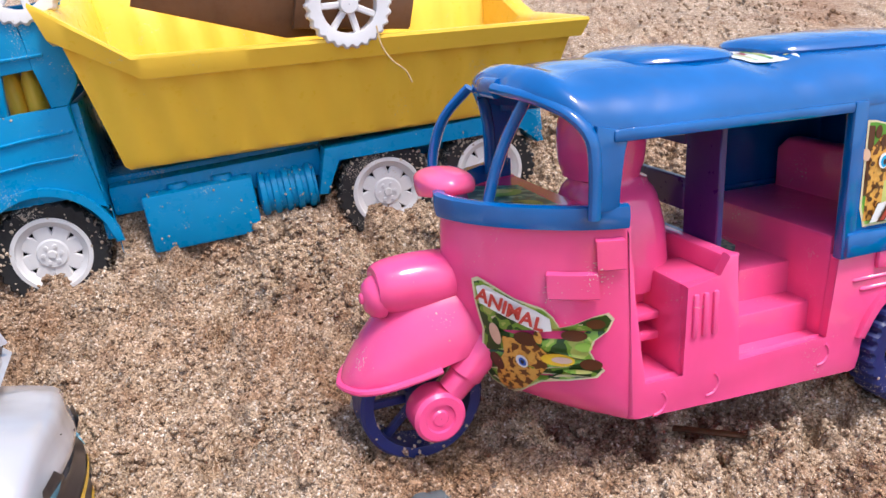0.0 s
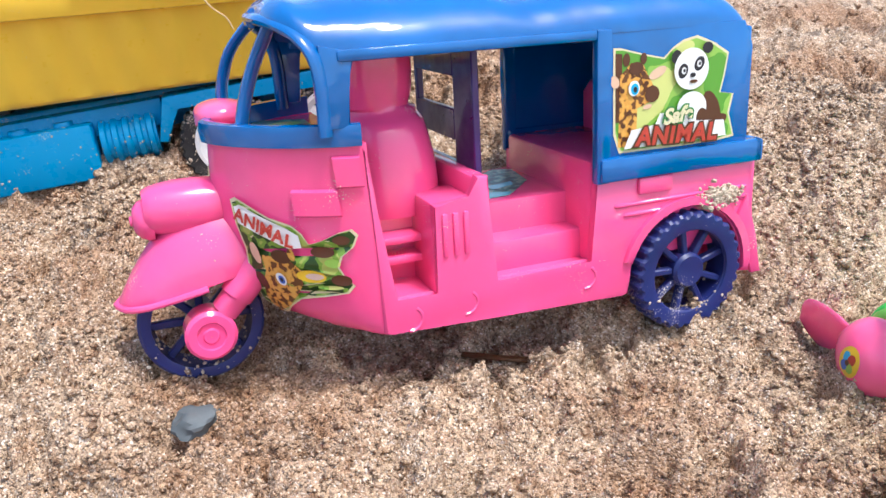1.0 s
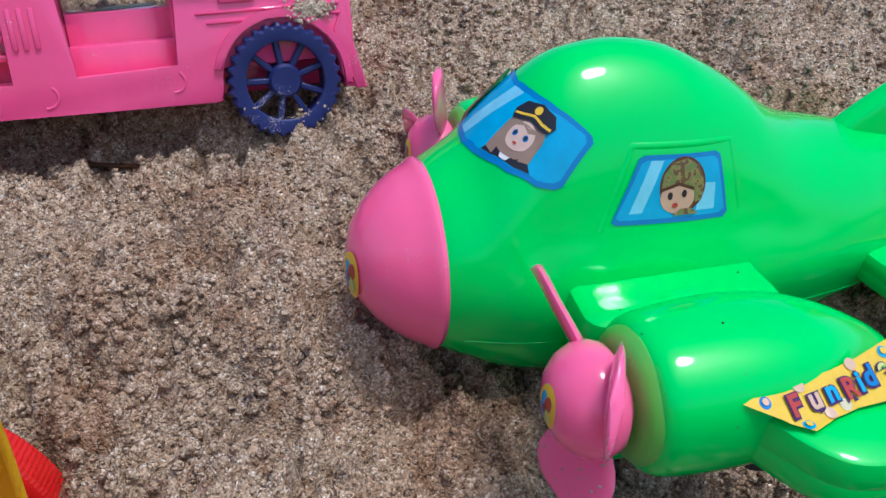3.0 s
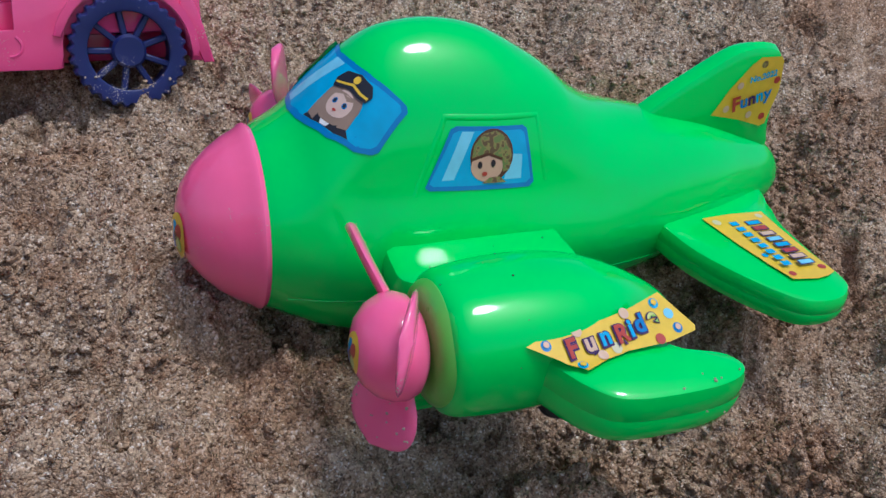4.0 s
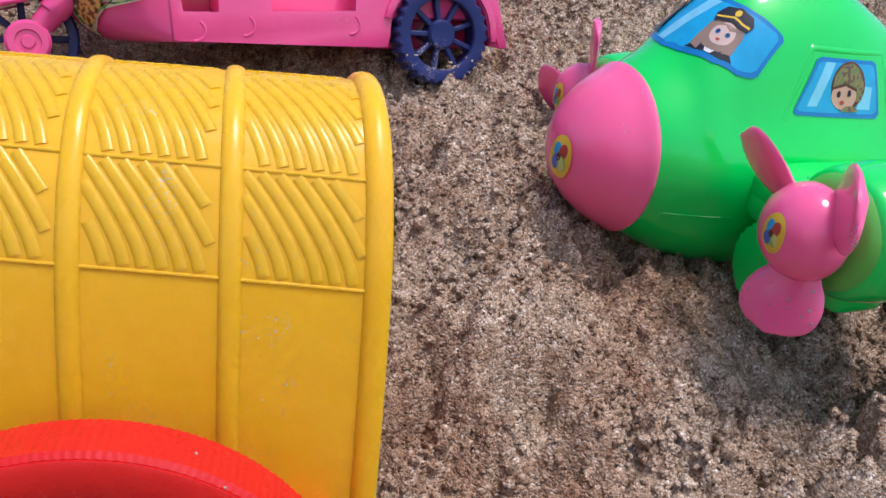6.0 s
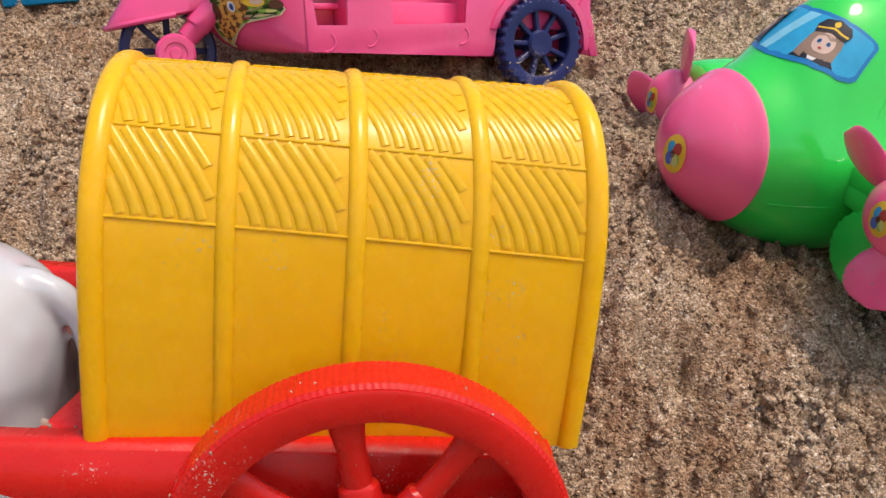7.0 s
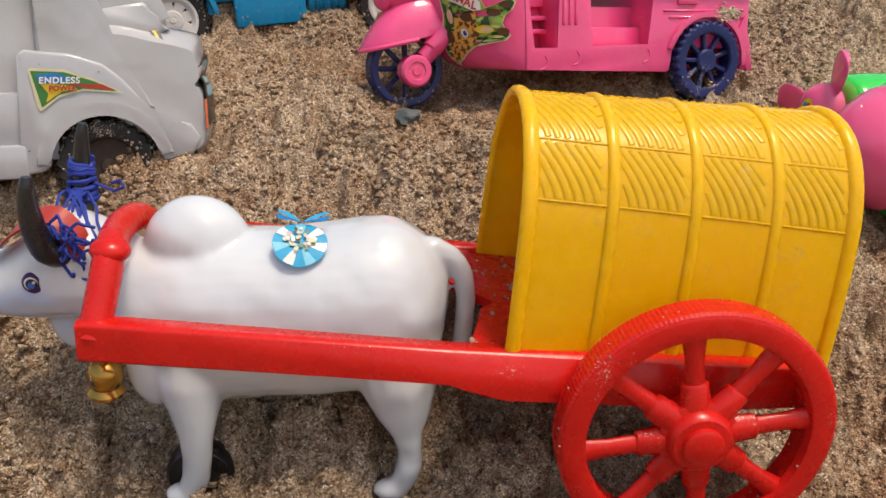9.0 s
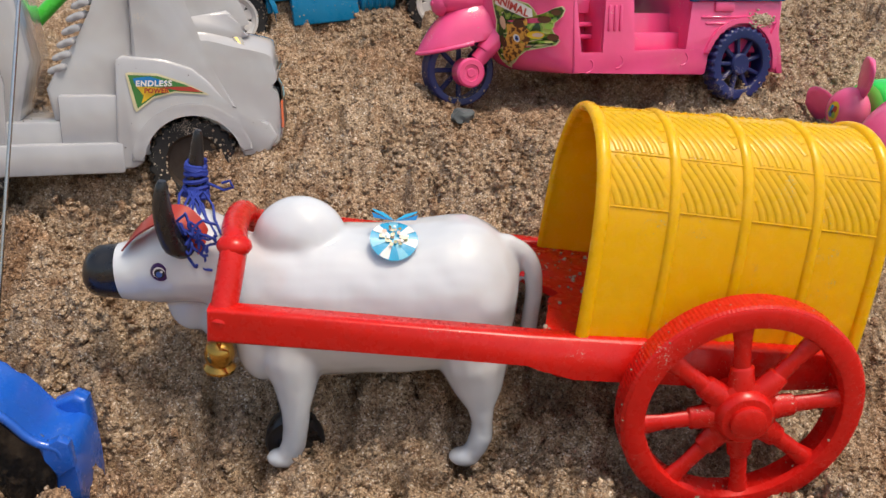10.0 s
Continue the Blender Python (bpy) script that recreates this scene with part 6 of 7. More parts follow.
def build_truck():
    t = thing("toy_tipper_truck", stand(-0.1004, 0.2584, 0.0994, 16, 4, 7), "bright blue plastic toy tipper truck with yellow tub in sand", "toy truck")
    # cab
    arch = arc(-31, -13, 21.5, 8, 172, 16)
    win = [(-31, 33.5), (-18.5, 34), (-20, 46), (-29.5, 45.5)]
    cab = [(-9.5, -17), (-9.2, -10), (-12, 20), (-8, 40), (-7.5, 52), (-10, 59), (-16, 62), (-84, 62), (-88, 30), (-90, -8), (-54, -10)] + arch[::-1]
    for y0, y1 in ((-2.5, 0.5), (62, 65)):
        # side wall left open at the window: pillars, roof rail and lower door
        for nm, pts in (
            ("cab_side", [(-9.5, -17), (-9.2, -10), (-12.5, 20), (-13, 33.8), (-52, 33.2), (-88, 33), (-90, -8), (-54, -10)] + arch[::-1]),
            ("cab_pillar", [(-13, 33.8), (-8.5, 40), (-7.5, 52), (-10, 59), (-16, 62), (-21, 62), (-20, 46.2), (-18.2, 33.8)]),
            ("cab_pillar", [(-31, 33.5), (-29.4, 46), (-29, 62), (-40, 62), (-38, 46), (-37, 33.3)]),
            ("cab_top_rail", [(-20, 46), (-21, 62), (-29, 62), (-29.4, 45.6)]),
            ("cab_front_side", [(-62, 33.3), (-60, 46), (-38, 46), (-40, 62), (-84, 62), (-88, 33)]),
        ):
            part(nm, prism(bmesh.new(), pts, y0, y1, "Y", 0.6), TRUCK_BLUE, t)
        bm = bmesh.new()
        yy = y0 - 0.4 if y0 < 10 else y1 + 0.4
        tube(bm, [(-45, yy, 24), (-28, yy, 25.5), (-14, yy, 26)], 0.6, 6)
        tube(bm, [(-42, yy, 49.5), (-28, yy, 50), (-16, yy, 50)], 0.6, 6)
        tube(bm, [(-41, yy, 62), (-40, yy, 33), (-41, yy, 6)], 0.5, 6)
        tube(bm, [(-40, yy, 17), (-28, yy, 18), (-16, yy, 18)], 0.5, 6)
        part("door_line", bm, TRUCK_BLUE, t)
        bm = bmesh.new()
        out, inn = arc(-31, -13, 23.2, 2, 178, 18), arc(-31, -13, 20.6, 178, 2, 18)
        prism(bm, out + inn, min(yy, y0) - 1.2, max(yy, y0) + 1.5, "Y", 0.7)
        part("wheel_arch", bm, TRUCK_BLUE, t)
    bm = bmesh.new()
    rows = [ring_x(x, 31.2, 50, 33.7, up, 0.5, 3.4, 40) for x, up in ((-84, 11), (-80, 13.5), (-50, 14), (-20, 14), (-12, 12.5), (-8.5, 9))]
    loft(bm, rows)
    part("cab_roof", bm, TRUCK_BLUE, t)
    for k in range(5):
        part("roof_rib", box(bmesh.new(), -40, -12, 6 + 8 * k, 9 + 8 * k, 63.4, 65.2, 0.8), TRUCK_BLUE, t)
    part("cab_back", box(bmesh.new(), -13.5, -10.5, 0, 62, -12, 34, 0.7), TRUCK_BLUE, t)
    part("cab_floor", box(bmesh.new(), -88, -12, 0, 62, 4, 8, 0.7), TRUCK_BLUE, t)
    part("front_panel", box(bmesh.new(), -91, -87, 0, 62, -8, 34, 1.5), TRUCK_BLUE, t)
    for x, y in ((-24, 12), (-30, 14), (-24, 44)):
        bm = bmesh.new()
        loft(bm, [ring_z(z, x, y, rx, 6, 2.2, 18) for z, rx in ((8, 3.2), (30, 3.4), (42, 3.2), (46, 1.6))])
        part("seat_back", bm, TUB_YELLOW, t, "yellow plastic seat back")
    # chassis, tool box, tank
    part("chassis", box(bmesh.new(), -14, 150, 14, 48, -8, 6, 1.0), TRUCK_BLUE, t)
    part("side_step", box(bmesh.new(), -10, 62, 6, 56, -6, 4, 1.0), TRUCK_BLUE, t)
    tb = part("tool_box", box(bmesh.new(), 0, 37, -1, 14, -20, 0, 1.3), TRUCK_BLUE, t)
    for x in (12, 27):
        disc_part("filler_cap", tb, (x, 6, 0), [(0.1, 1.7), (3.2, 1.6), (3.7, 0.8), (3.7, -0.5)], TRUCK_BLUE, 24, axis="Z")
    bm = bmesh.new()
    prof = [(0.1, 37.5)]
    for k in range(5):
        x = 38.5 + 4.1 * k
        prof += [(7.2, x), (8.2, x + 0.5), (8.2, x + 2.2), (7.2, x + 2.7)]
    prof += [(7.2, 58.4), (0.1, 58.6)]
    part("air_tank", turned(bm, prof, (0, 7, -8.5), "X", 32), TRUCK_BLUE, t)
    # rear mudguards
    bm = bmesh.new()
    prism(bm, [(58.5, -11), (62, -11.5), (67, 0.5), (136, -1.0), (141, -8), (144, -8), (142, 2), (138, 5), (63, 4.6)], -1.5, 14, "Y", 0.7)
    part("rear_mudguard", bm, TRUCK_BLUE, t)
    bm = bmesh.new()
    prism(bm, [(58.5, -11), (62, -11.5), (67, 0.5), (136, -1.0), (141, -8), (144, -8), (142, 2), (138, 5), (63, 4.6)], 48, 63.5, "Y", 0.7)
    part("rear_mudguard", bm, TRUCK_BLUE, t)
    for x, z in ((-31.5, -13), (83, -15.5), (122, -15.5)):
        for y in (0.0, 51.0):
            truck_wheel(t, (x, y, z))
        part("axle", tube(bmesh.new(), [(x, 9, z), (x, 52, z)], 2.2, 10), BLACK, t)
    # tub: ribbed walls flaring to a thick rim
    mid = 31.0
    def tub_ring(f, off=0.0):
        # f from 0 (floor) to 1 (rim); corners front-near, back-near, back-far, front-far
        xf, xb = -1.5 - 8.5 * f, 146 + 8 * f
        half = 33 + 13 * f - off
        zf, zb = 10.5 + (58 - 10.5) * f, 5.5 + (31 - 5.5) * f
        pts = []
        def z_at(x):
            q = (x - xf) / (xb - xf)
            flat_z = 10.0 + (47.5 - 10.0) * f - q * (5.5 + 6.5 * f)
            nose = max(0.0, 1 - (x - xf) / 20.0) * 14.5 * f
            return flat_z + nose
        def lift(y):
            return 15.0 * f * max(0.0, (y - mid) / half)
        nx = 58
        for k in range(nx + 1):
            x = xf + off + (xb - xf - 2 * off) * k / nx
            pts.append((x, mid - half, z_at(x)))
        for k in range(1, 12):
            pts.append((xb - off, mid - half + 2 * half * k / 12, z_at(xb) + lift(mid - half + 2 * half * k / 12)))
        for k in range(nx, -1, -1):
            x = xf + off + (xb - xf - 2 * off) * k / nx
            pts.append((x, mid + half, z_at(x) + lift(mid + half)))
        for k in range(11, 0, -1):
            pts.append((xf + off, mid - half + 2 * half * k / 12, z_at(xf) + lift(mid - half + 2 * half * k / 12)))
        return pts
    def ribs(ring, amount):
        out = []
        for x, y, z in ring:
            w = 0.9 * math.tanh(2.2 * math.sin(2 * math.pi * x / 13.8)) * amount
            out.append((x, y - w if y < mid - 20 else y + w if y > mid + 20 else y, z))
        return out
    bm = bmesh.new()
    outer = [tub_ring(0.0, 8), tub_ring(0.0, 1.2), ribs(tub_ring(0.03), 0.5)] + [ribs(tub_ring(f), 1) for f in (0.08, 0.3, 0.5, 0.7, 0.8)]
    rim = [tub_ring(0.81, -3.2), tub_ring(0.98, -4.0), tub_ring(1.01, -3.4), tub_ring(1.01, 0.2)]
    inner = [ribs(tub_ring(f, 1.8), 1) for f in (0.96, 0.7, 0.4, 0.12)] + [tub_ring(0.06, 2.4), tub_ring(0.06, 9)]
    loft(bm, outer + rim + inner)
    part("tub", bm, TUB_YELLOW, t, "yellow plastic tipper tub with ribbed walls")
    part("hinge", box(bmesh.new(), 0, 8, 20, 42, 5, 12, 0.8), BLACK, t)
    # wooden toy lying in the tub
    wd = thing("toy_wagon", t.matrix_world, "brown wooden toy wagon with white wheels lying in the tub", "toy wagon")
    bm = bmesh.new()
    prism(bm, [(12, 60), (58, 43), (100, 40), (103, 50), (58, 57), (16, 72)], 0, 30, "Y", 0.8)
    part("board", bm, WOOD, wd)
    part("board_edge", prism(bmesh.new(), [(60, 46), (98, 40), (102, 52), (64, 60)], -6, 0, "Y", 0.6), WOOD, wd)
    for x, y, z in ((77, -20, 51.5), (-18, -4, 72.5)):
        c = (x, y, z)
        w = ring_part("wheel", wd, c, 13.6, 8.8, 0, 6.5, RIM_WHITE, 26, 0.7, label="white plastic spoked wheel")
        spokes_part(w, c, 1.5, 9.5, 1.5, 4, 2.0, 7, RIM_WHITE, 0.4)
        disc_part("hub", w, c, [(0.1, -0.5), (2.6, -0.4), (3.0, 0.5), (3.0, 5), (0.1, 5.2)], RIM_WHITE, 24)
        part("axle", tube(bmesh.new(), [(x, y + 2, z), (x, 30, z + 3)], 1.4, 8), BLACK, wd)
    fib = tagged(new("loose_fibre", mesh_of("loose_fibre", tube(bmesh.new(), smooth_rows([(84, -22, 44), (84.5, -23, 38), (87, -23.5, 33), (91, -23, 29), (92.5, -23, 25)], 4), 0.28, 5), TWINE)), "pale curled fibre hanging from the wagon wheel", "fibre")
    fib.matrix_world = t.matrix_world


build_truck()


# ---- open white car ----
def build_car():
    t = thing("toy_car", stand(-0.0785, 0.1231, 0.0492, 20, 5, 0), "white plastic toy buggy car dusted with sand", "toy car")
    W, BULGE = 76.0, 6.0
    def shell(name, pts, ys, bulge=0.0, mat=WHITE, r=0.0, label=""):
        """A side outline carried across the car, the nose swelling towards the middle."""
        bm = bmesh.new()
        rings = []
        for y in ys:
            k = 1 - ((y - W / 2) / (W / 2)) ** 2
            e = min(1.0, min(y - 4, W - 4 - y) / 5.0)
            cx = sum(p[0] for p in pts) / len(pts)
            cz = sum(p[1] for p in pts) / len(pts)
            q = 0.965 + 0.035 * math.sqrt(max(0.0, e * (2 - e)))
            drop = 0.15 * max(0.0, y - 4) + 8.0 * (1 - min(1.0, min(y - 4, W - 4 - y) / 15.0)) ** 1.6
            rings.append([(cx + (x - cx) * q + bulge * k * max(0.0, min(1.0, (x + 30) / 26)), y, cz + (z - cz) * q - drop * max(0.0, min(1.0, (z - 8) / 22))) for x, z in pts])
        loft(bm, rings)
        return part(name, bm, mat, t, label)
    ys = [4.0, 4.8, 6, 8, 12, 20, 30, 38, 46, 56, 64, 68, 70, 71.2, 72]
    hood = smooth_rows([(-36, 45), (-27, 45), (-17, 42.6), (-8, 40.8), (-3.0, 38.8), (-1.8, 34), (-0.6, 29), (-2.8, 23.4), (-0.4, 19), (0.4, 10), (0.8, 3), (-0.4, -4), (-4, -7.5)], 3)
    shell("bonnet", hood + [(-14, -5), (-40, 14), (-58, 16)], ys, BULGE)
    for y0, y1 in ((-2.0, 9), (67, 78)):
        bm = bmesh.new()
        prism(bm, [(-63, -13), (-56, -12)] + arc(-34, -11, 19.4, 178, 5, 20) + [(-12, -8.5), (-4, -7), (-0.6, -1), (-4, 4.5), (-10, 5.0), (-17, 8), (-22, 14.5), (-27, 21), (-33, 26), (-43, 29.4), (-58, 30.8), (-60.5, 29)], y0, y1, "Y", 1.2, 3)
        part("front_wing", bm, WHITE, t)
        bm = bmesh.new()
        prism(bm, arc(-34, -11, 23.6, 176, 12, 20) + arc(-34, -11, 18.9, 12, 176, 20), y0 - 1.2, y1 - 2, "Y", 1.0, 2)
        part("arch_lip", bm, WHITE, t)
    part("sill", box(bmesh.new(), -135, -60, -2.5, 78.5, -14, -2.0, 1.2), WHITE, t)
    part("floor", box(bmesh.new(), -135, -50, 2, 74, -8, 6, 1.0), WHITE, t)
    part("side_seat", box(bmesh.new(), -82, -58, 0, 22, -3, 16, 1.2), WHITE, t)
    # dashboard column and screen frame
    bm = bmesh.new()
    prism(bm, [(-55, 10), (-16, 10), (-22, 20), (-26.6, 29), (-31, 43), (-36, 57), (-41, 74), (-53, 74), (-54, 60)], 2, 20, "Y", 2.4, 4)
    part("screen_pillar", bm, WHITE, t)
    bm = bmesh.new()
    prism(bm, [(-55, 26), (-27, 26), (-31, 43), (-36, 57), (-41, 74), (-53, 74), (-54, 60)], 56, 74, "Y", 1.5, 3)
    part("screen_pillar", bm, WHITE, t)
    bm = bmesh.new()
    prism(bm, [(-40, 26), (-9, 38.5), (-14, 41.5), (-16.4, 47), (-18, 48), (-31, 45.5), (-38, 44)], 8, 68, "Y", 1.6, 3)
    part("screen_base", bm, WHITE, t)
    bm = bmesh.new()
    prism(bm, [(-34, 38), (-9.5, 38), (-11.6, 42), (-13, 53), (-16.5, 72), (-38, 72)], 14, 62, "Y", 3.0, 4)
    part("windscreen", bm, WHITE, t)
    part("black_knob", box(bmesh.new(), -49, -39, 6, 16, 48, 58, 2.0), BLACK, t, "black plastic knob")
    # front seat with ribbed cushion
    bm = bmesh.new()
    prism(bm, [(-84, 6), (-52, 6), (-52.5, 30), (-52.5, 52), (-52, 70), (-62, 70), (-67, 46), (-74, 36), (-82, 25), (-86, 18)], 5, 66, "Y", 1.5, 3)
    seat = part("seat", bm, WHITE, t)
    for k in range(9):
        f = k / 8
        bm = bmesh.new()
        a = Vector((-82.5 + 16.5 * f, 6, 25 + 38 * f))
        tube(bm, smooth_rows([tuple(a + Vector((-2.2, 0.8, -0.8))), tuple(a + Vector((0.6, 0, 0.4))), tuple(a + Vector((4, 2, 1.6))), tuple(a + Vector((6, 50, 1.6)))], 3), [0.7, 1.1, 1.3] + [1.4] * 7, 12)
        part("seat_rib", bm, WHITE, seat)
    bm = bmesh.new()
    prism(bm, [(-135, -4), (-97, 4), (-91, 28), (-94, 52), (-100, 66), (-135, 66)], 6, 74, "Y", 2.0, 3)
    part("rear_body", bm, WHITE, t)
    w = ring_part("wheel", t, (-34, 0.5, -11), 17.6, 11.0, 0, 10, RUBBER, 24, 1.0, label="black rubber wheel crusted with sand")
    disc_part("rim", w, (-34, 0.5, -11), [(11.4, 0.8), (10.6, 1.6), (9.8, 3.6), (3, 4.2), (2.6, 2.6), (0.1, 2.4)], RIM_DARK, 32)
    w = ring_part("wheel", t, (-34, 65.5, -11), 17.6, 2.0, 0, 10, RUBBER, 24, 1.0, label="black rubber wheel crusted with sand")
    w = ring_part("wheel", t, (-120, 0.5, -11), 18.4, 2.0, 0, 10, RUBBER, 24, 1.0, label="black rubber wheel crusted with sand")
    # stickers
    flat = lambda a, b, o: (a + 2.2, -2.4 - o, b - 0.4)
    st = sticker("wing_sticker", t, flat, [
        ("sticker", [(-59.5, 24.5), (-58.5, 25), (-48, 24.5), (-38, 21), (-29, 16.2), (-42, 17.2), (-50, 15), (-56.5, 10), (-57.5, 12)], S_CREAM),
        ("green_print", [(-58.6, 24), (-48, 23.6), (-38, 20.2), (-31, 16.8), (-42, 17.8), (-50, 15.8), (-56, 11.4)], S_GREEN),
        ("blue_print", [(-57, 22.8), (-51, 23.4), (-44, 21.2), (-50, 19.8), (-56, 19.6)], S_CYAN_DEEP),
        ("red_print", [(-47, 19.5), (-36, 19.4), (-31.5, 17.2), (-41, 18.0)], S_RED),
        ("yellow_print", [(-56, 19.8), (-45, 19), (-44, 17.4), (-49, 17), (-54.5, 13.2), (-53.5, 16.2)], S_YELLOW),
    ], "green flame-shaped printed sticker on the wing")
    up = Matrix.Rotation(radians(90), 4, "X")
    letters("ENDLESS", 3.0, S_WHITE, st, Matrix.Translation((-47.4, -3.2, 20.3)) @ up, "word", 0.02, 0.1, 1.15)
    letters("POWER", 2.5, S_RED, st, Matrix.Translation((-46.6, -3.2, 17.6)) @ up, "word", 0.02, 0.1, 1.05)
    def nose(a, b, o):
        k = 1 - ((a - W / 2) / (W / 2)) ** 2
        x = float(np.interp(b, (-4, 3, 10, 19, 23.4, 29, 34, 38.8), (-0.4, 0.8, 0.4, -0.4, -2.8, -0.6, -1.8, -3.0)))
        return (x + 0.9 + o + BULGE * k, a, b - 0.15 * max(0.0, a - 4) * max(0.0, min(1.0, (b - 8) / 22)))
    sticker("grille_sticker", t, nose, [
        ("sticker", [(3, 3), (4, 24), (8, 31), (16, 32), (24, 25), (38, 24), (52, 25), (60, 32), (68, 31), (72, 24), (73, 3), (60, 4), (38, 5), (16, 4)], S_BLACK),
        ("lamp_print", [(7, 14), (9, 28), (17, 29), (24, 15)], S_SKY),
        ("lamp_print", [(52, 15), (59, 29), (67, 28), (69, 14)], S_SKY),
        ("line_print", [(22, 9), (54, 9), (54, 11.4), (22, 11.4)], S_YELLOW),
        ("line_print", [(26, 16), (50, 16), (50, 18), (26, 18)], S_YELLOW),
    ], "printed black grille sticker with pale headlamps")
    for y in (1.2, 70):
        bm = bmesh.new()
        prism(bm, [(y, 2), (y + 4.5, 1), (y + 3.5, 11), (y + 1.5, 13)], 1.4, 2.4, "X", 0.3)
        part("indicator", bm, plastic("orange_print", (0.65, 0.13, 0.04), 0.3) if y < 10 else bpy.data.materials["orange_print"], t, "orange printed indicator")
    sticker("bonnet_sticker", t, lambda a, b, o: (a, 4.6 + max(0.0, b - 32.5) * 0.8 - 0.8 * o - 0.4, b + 0.6 * o + 0.4), [("sticker", [(-18, 40), (-14, 33), (-11, 31.5), (-12.5, 37), (-16.5, 43)], S_BLACK), ("line_print", [(-16.5, 39), (-13.2, 33.5), (-12.4, 33.4), (-15.4, 40)], S_YELLOW)], "black and yellow printed sticker")
    sticker("rear_sticker", t, lambda a, b, o: (a, -0.4 - o, b), [("sticker", [(-120, 10), (-104, 12), (-101.5, 20), (-104, 32), (-120, 36)], S_GREEN)], "green printed sticker")
    part("rear_side", prism(bmesh.new(), [(-135, -4), (-101, -2), (-99.5, 20), (-104, 45), (-108, 62), (-135, 62)], -0.2, 4, "Y", 1.0), WHITE, t)
    # green bar of a toy lying behind the seat
    g = tagged(new("green_bar", mesh_of("green_bar", tube(bmesh.new(), [(-152, 87, -14), (-100, 85.5, 39), (-78, 85, 61)], 3.2, 12), LIME)), "lime green plastic bar leaning behind the buggy", "plastic bar")
    g.matrix_world = t.matrix_world


build_car()


# ---- blue car at the near edge ----
def build_blue_car():
    t = thing("toy_blue_car", CART @ Matrix.Translation((-0.006, 0, -0.004)), "royal blue plastic toy car with black windows on sand", "toy car")
    bm = bmesh.new()
    side = smooth_rows([(-205, -20), (-185, -14), (-166, -14), (-153, -17), (-146.5, -22), (-141.5, -28), (-137, -31), (-131.5, -31.6), (-129.2, -40), (-128.6, -56), (-130, -66)], 3)
    prism(bm, side + [(-205, -66)], -10, 9, "Y", 1.8, 3)
    part("cabin", bm, CAR_BLUE, t)
    bm = bmesh.new()
    pane = smooth_rows([(-200, -22), (-184, -17.4), (-164, -17.0), (-153, -19), (-147.2, -23), (-143, -27.6), (-139.5, -30.2), (-135.6, -31.4), (-134.4, -34), (-134.6, -45), (-136.4, -60)], 3)
    prism(bm, pane + [(-200, -60)], -10.9, -6, "Y", 0.7, 2)
    part("window", bm, GLASS_BLACK, t, "scratched glossy black plastic window")
    rim = smooth_rows([(-195, -10.6, -18.5), (-184, -10.6, -15.8), (-164, -10.6, -15.4), (-152.2, -10.6, -17.6), (-145.8, -10.6, -21.8), (-141.6, -10.6, -26.6), (-138, -10.6, -29.2), (-133.6, -10.6, -30.4), (-132.6, -10.6, -33)], 3)
    part("window_rim", tube(bmesh.new(), rim, 1.2, 10), CAR_BLUE, t)
    bm = bmesh.new()
    prism(bm, [(-138, -30.4), (-133, -27), (-130.2, -28.4), (-129.4, -36), (-134, -40), (-136, -33.6)], -11.6, -8, "Y", 0.8, 2)
    part("door_flap", bm, CAR_BLUE, t)
    bm = bmesh.new()
    prism(bm, [(-141, -29), (-135, -25.6), (-131.6, -27), (-130, -36), (-132, -44), (-141, -44)], 6.5, 12.5, "Y", 1.6, 3)
    part("pillar", bm, CAR_BLUE, t)
    part("base", box(bmesh.new(), -215, -127, -18, 18, -72, -60, 2.5), CAR_BLUE, t)
    for x in (-195, -148):
        for y in (-22, 14):
            ring_part("wheel", t, (x, y, -68), 9.5, 3, 0, 8, RUBBER, 20, 0.6, label="black plastic wheel")


build_blue_car()


# ---- small things in the sand ----
def build_small():
    # thin steel wire standing up
    bm = bmesh.new()
    tube(bm, [WIRE[0], (WIRE[0] + WIRE[1]) / 2, WIRE[1]], 0.0007 / MM * 1.0, 8)
    w = tagged(new("wire", mesh_of("wire", bm, STEEL)), "thin straight steel wire stuck in the sand", "wire")
    # pebbles
    rng = random.Random(7)
    for x, y, r in ((-0.003, 0.1605, 0.0060), (0.345, 0.36, 0.004), (0.352, 0.372, 0.003)):
        bm = bmesh.new()
        bmesh.ops.create_icosphere(bm, subdivisions=3, radius=1.0)
        for v in bm.verts:
            k = 1 + 0.35 * noise.noise(v.co * 1.4 + Vector((x * 50, y * 50, 0))) + 0.08 * noise.noise(v.co * 5)
            v.co = Vector((v.co.x * 1.05, v.co.y * 0.8, v.co.z * 0.62)) * k * r * 1000
        p = tagged(new("pebble", mesh_of("pebble", bm, SLATE, 25)), "dark grey angular pebble half sunk in sand", "pebble", "pebbles in the sand")
        p.matrix_world = Matrix.Translation((x, y, ground_height(x, y) - r * 0.05)) @ Matrix.Rotation(rng.uniform(0, 3), 4, "Z")
    # a brown splinter in the hollow under the rickshaw
    bm = bmesh.new()
    box(bm, -17, 17, -1.2, 1.2, -0.6, 0.5, 0.4, 1)
    s = tagged(new("wood_splinter", mesh_of("wood_splinter", bm, WOOD)), "thin brown wood splinter on the sand", "splinter")
    s.matrix_world = stand(0.078, 0.1935, ground_height(0.078, 0.1935) + 0.0012, -14, 0, 2)


WIRE = (Vector((-163, 42.3, -22)), Vector((-152, 88, 145)))
build_small()


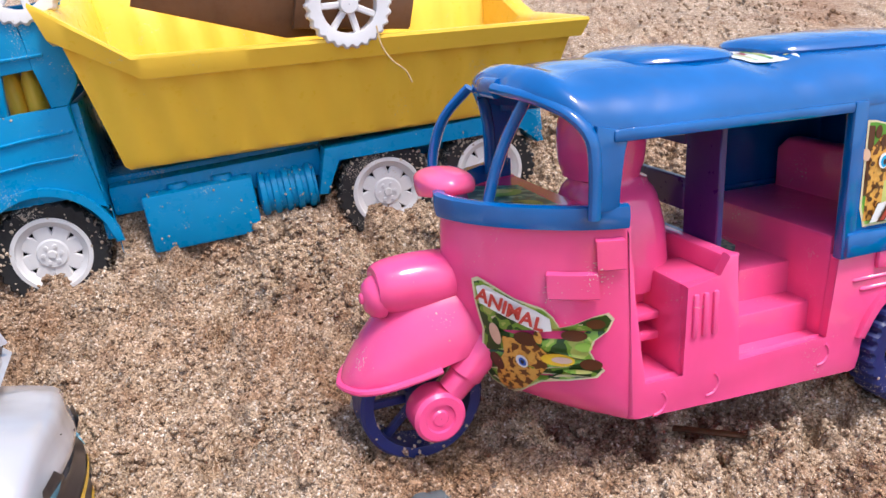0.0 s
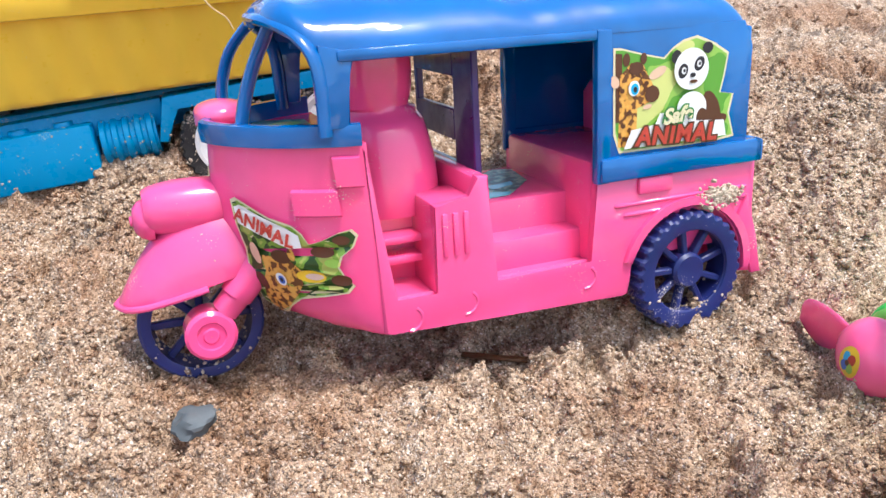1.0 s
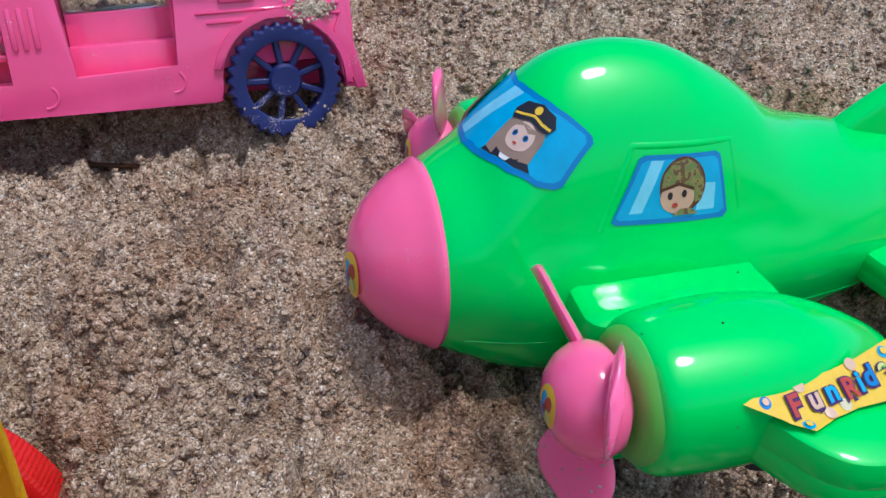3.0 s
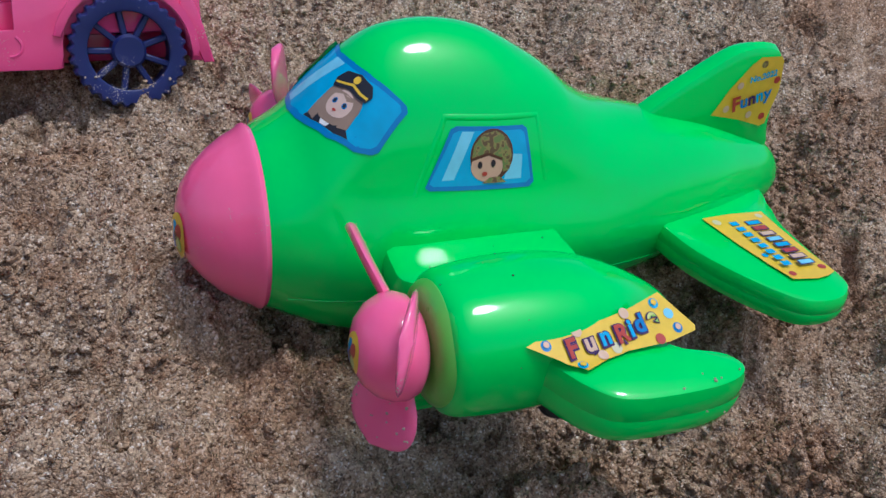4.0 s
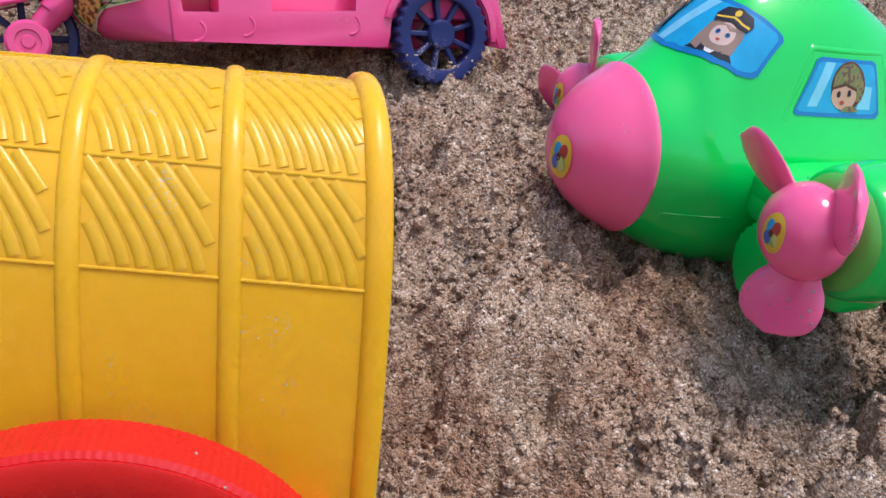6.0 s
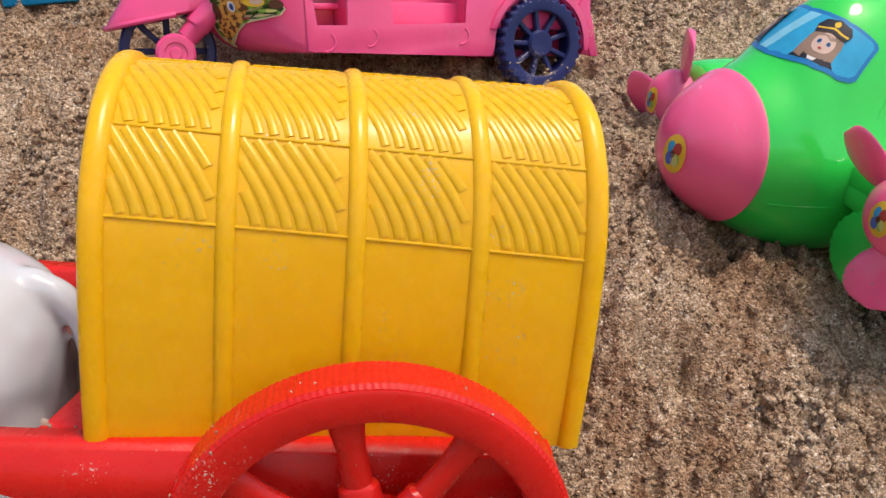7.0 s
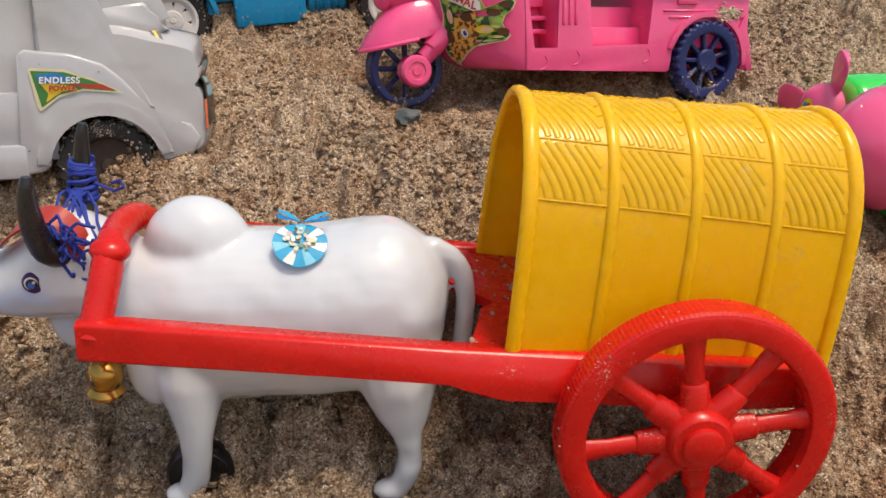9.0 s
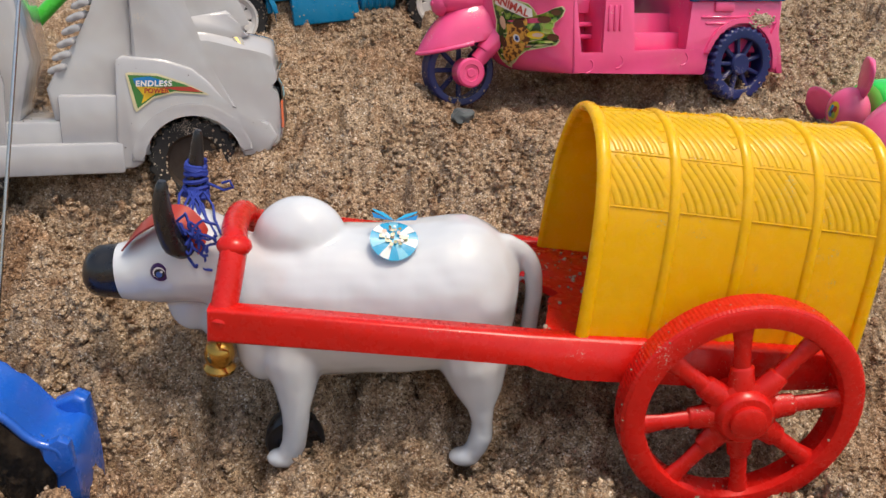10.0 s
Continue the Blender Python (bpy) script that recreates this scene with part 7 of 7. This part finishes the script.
# ---- grains of sand clinging to the toys ----
def cling(parts, count, lo, hi, rng, keep):
    """Random spots on the faces of some parts, picked by area, with the grain's size: rows of x, y, z, radius."""
    rows = []
    for ob in parts:
        me, mw = ob.data, ob.matrix_world
        me.calc_loop_triangles()
        co = np.array([mw @ v.co for v in me.vertices])
        tri = np.array([q.vertices[:] for q in me.loop_triangles])
        a, b, c = co[tri[:, 0]], co[tri[:, 1]], co[tri[:, 2]]
        nrm = np.cross(b - a, c - a)
        area = np.linalg.norm(nrm, axis=1)
        pick = rng.choice(len(tri), count, p=area / area.sum())
        u, v = rng.uniform(0, 1, count), rng.uniform(0, 1, count)
        u, v = np.where(u + v > 1, 1 - u, u), np.where(u + v > 1, 1 - v, v)
        p = a[pick] + (b - a)[pick] * u[:, None] + (c - a)[pick] * v[:, None]
        n = nrm[pick] / np.maximum(area[pick], 1e-12)[:, None]
        ok = keep(p, n) & (value_noise(p[:, 0] + p[:, 2], p[:, 1] - p[:, 2], 0.006, 41) + rng.uniform(-0.5, 0.7, count) > 0)
        r = lo + (hi - lo) * rng.uniform(0, 1, count) ** 2
        rows.append(np.column_stack([p + n * (r * 0.3)[:, None], r])[ok])
    return np.concatenate(rows)


def under(thing_name, *names):
    top = bpy.data.objects[thing_name]
    return [o for o in top.children_recursive if o.type == "MESH" and o.name.split(".")[0] in names]


def build_clinging_grains():
    bpy.context.view_layer.update()
    rng = np.random.RandomState(9)
    any_side = lambda p, n: n[:, 2] > -0.4
    upward = lambda p, n: n[:, 2] > 0.25
    low = lambda h: (lambda p, n: p[:, 2] < h)
    rows = [
        cling(under("toy_tipper_truck", "wheel"), 900, 0.0003, 0.0007, rng, any_side),
        cling(under("toy_car", "wheel"), 700, 0.0003, 0.0007, rng, any_side),
        cling(under("toy_auto_rickshaw", "front_wheel", "rear_wheel"), 420, 0.0003, 0.0007, rng, low(0.070)),
        cling(under("toy_aeroplane", "blade"), 70, 0.0002, 0.0004, rng, low(0.045)),
        cling(under("toy_aeroplane", "wing"), 260, 0.0002, 0.0004, rng, lambda p, n: (p[:, 1] < 0.075) & (p[:, 0] > 0.262)),
        cling(under("toy_cart", "bed"), 900, 0.0003, 0.0008, rng, lambda p, n: (n[:, 2] > 0.5) & (p[:, 0] < 0.045)),
        cling(under("toy_cart", "cart_wheel"), 160, 0.0002, 0.0004, rng, any_side),
        cling(under("toy_car", "sill", "front_wing", "floor"), 90, 0.0002, 0.0004, rng, upward),
        cling(under("toy_tipper_truck", "chassis", "air_tank", "tool_box", "cab_side", "rear_mudguard", "side_step"), 120, 0.0002, 0.0005, rng, any_side),
        cling(under("toy_auto_rickshaw", "front_mudguard"), 40, 0.0002, 0.0006, rng, upward),
        cling(under("toy_auto_rickshaw", "side_panel"), 1500, 0.0003, 0.0009, rng, lambda p, n: np.hypot(p[:, 0] - 0.1425, p[:, 2] - 0.0975) < 0.0042 + 0.0015 * np.sin(p[:, 0] * 3000)),
    ]
    # a lump of wet sand stuck to the rickshaw's rear corner
    lump = np.column_stack([rng.normal(10.4, 3.0, 260), rng.uniform(1.2, 2.4, 260), rng.normal(20.8, 1.4, 260)])
    at = bpy.data.objects["toy_auto_rickshaw"].matrix_world
    rows.append(np.array([[*(at @ (Vector(q) * MM)), rng.uniform(0.0003, 0.0008)] for q in lump]))
    g = np.concatenate(rows)
    seed = bmesh.new()
    bmesh.ops.create_icosphere(seed, subdivisions=1, radius=1.0)
    base = np.array([v.co[:] for v in seed.verts])
    tris = np.array([[v.index for v in f.verts] for f in seed.faces], dtype=np.int32)
    seed.free()
    n = len(g)
    form = base[None] * rng.uniform(0.7, 1.25, (n, len(base), 1)) * rng.uniform(0.75, 1.25, (n, 1, 3))
    co = form * g[:, 3][:, None, None] + g[:, None, :3]
    me = bpy.data.meshes.new("clinging_grains")
    me.from_pydata([tuple(q) for q in co.reshape(-1, 3)], [], [tuple(q) for q in (tris[None] + (np.arange(n) * len(base))[:, None, None]).reshape(-1, 3)])
    me.materials.append(GRAIN)
    me.update()
    tagged(new("clinging_grains", me), "pale sand grains clinging to the toys", "sand", kind="stuff")


build_clinging_grains()


def build_dirt():
    """A few dark crumbs of dirt on the glossy toys."""
    rng = np.random.RandomState(21)
    spots = np.concatenate([
        cling(under("toy_aeroplane", "engine_nacelle", "wing_root"), 40, 0.0001, 0.0003, rng, lambda p, n: n[:, 2] > -0.2),
        cling(under("toy_aeroplane", "fuselage"), 26, 0.0001, 0.0003, rng, lambda p, n: p[:, 2] < 0.05),
        cling(under("toy_cart", "hood"), 16, 0.0001, 0.00035, rng, lambda p, n: n[:, 2] > 0.1),
        cling(under("toy_tipper_truck", "tub"), 60, 0.0002, 0.0006, rng, lambda p, n: n[:, 2] > -0.6),
        cling(under("toy_car", "sill", "floor", "front_wing", "bonnet"), 60, 0.0001, 0.0004, rng, lambda p, n: n[:, 2] > -0.3),
    ])
    seed = bmesh.new()
    bmesh.ops.create_icosphere(seed, subdivisions=1, radius=1.0)
    base, tris = mesh_arrays(seed)
    n = len(spots)
    co = base[None] * rng.uniform(0.6, 1.3, (n, len(base), 1)) * spots[:, 3][:, None, None] + spots[:, None, :3]
    me = bpy.data.meshes.new("dirt_specks")
    me.from_pydata([tuple(q) for q in co.reshape(-1, 3)], [], [tuple(q) for q in (tris[None] + (np.arange(n) * len(base))[:, None, None]).reshape(-1, 3)])
    me.materials.append(RIM_DARK)
    tagged(new("dirt_specks", me), "dark specks of dirt stuck to the toys", "dirt", kind="stuff")


build_dirt()
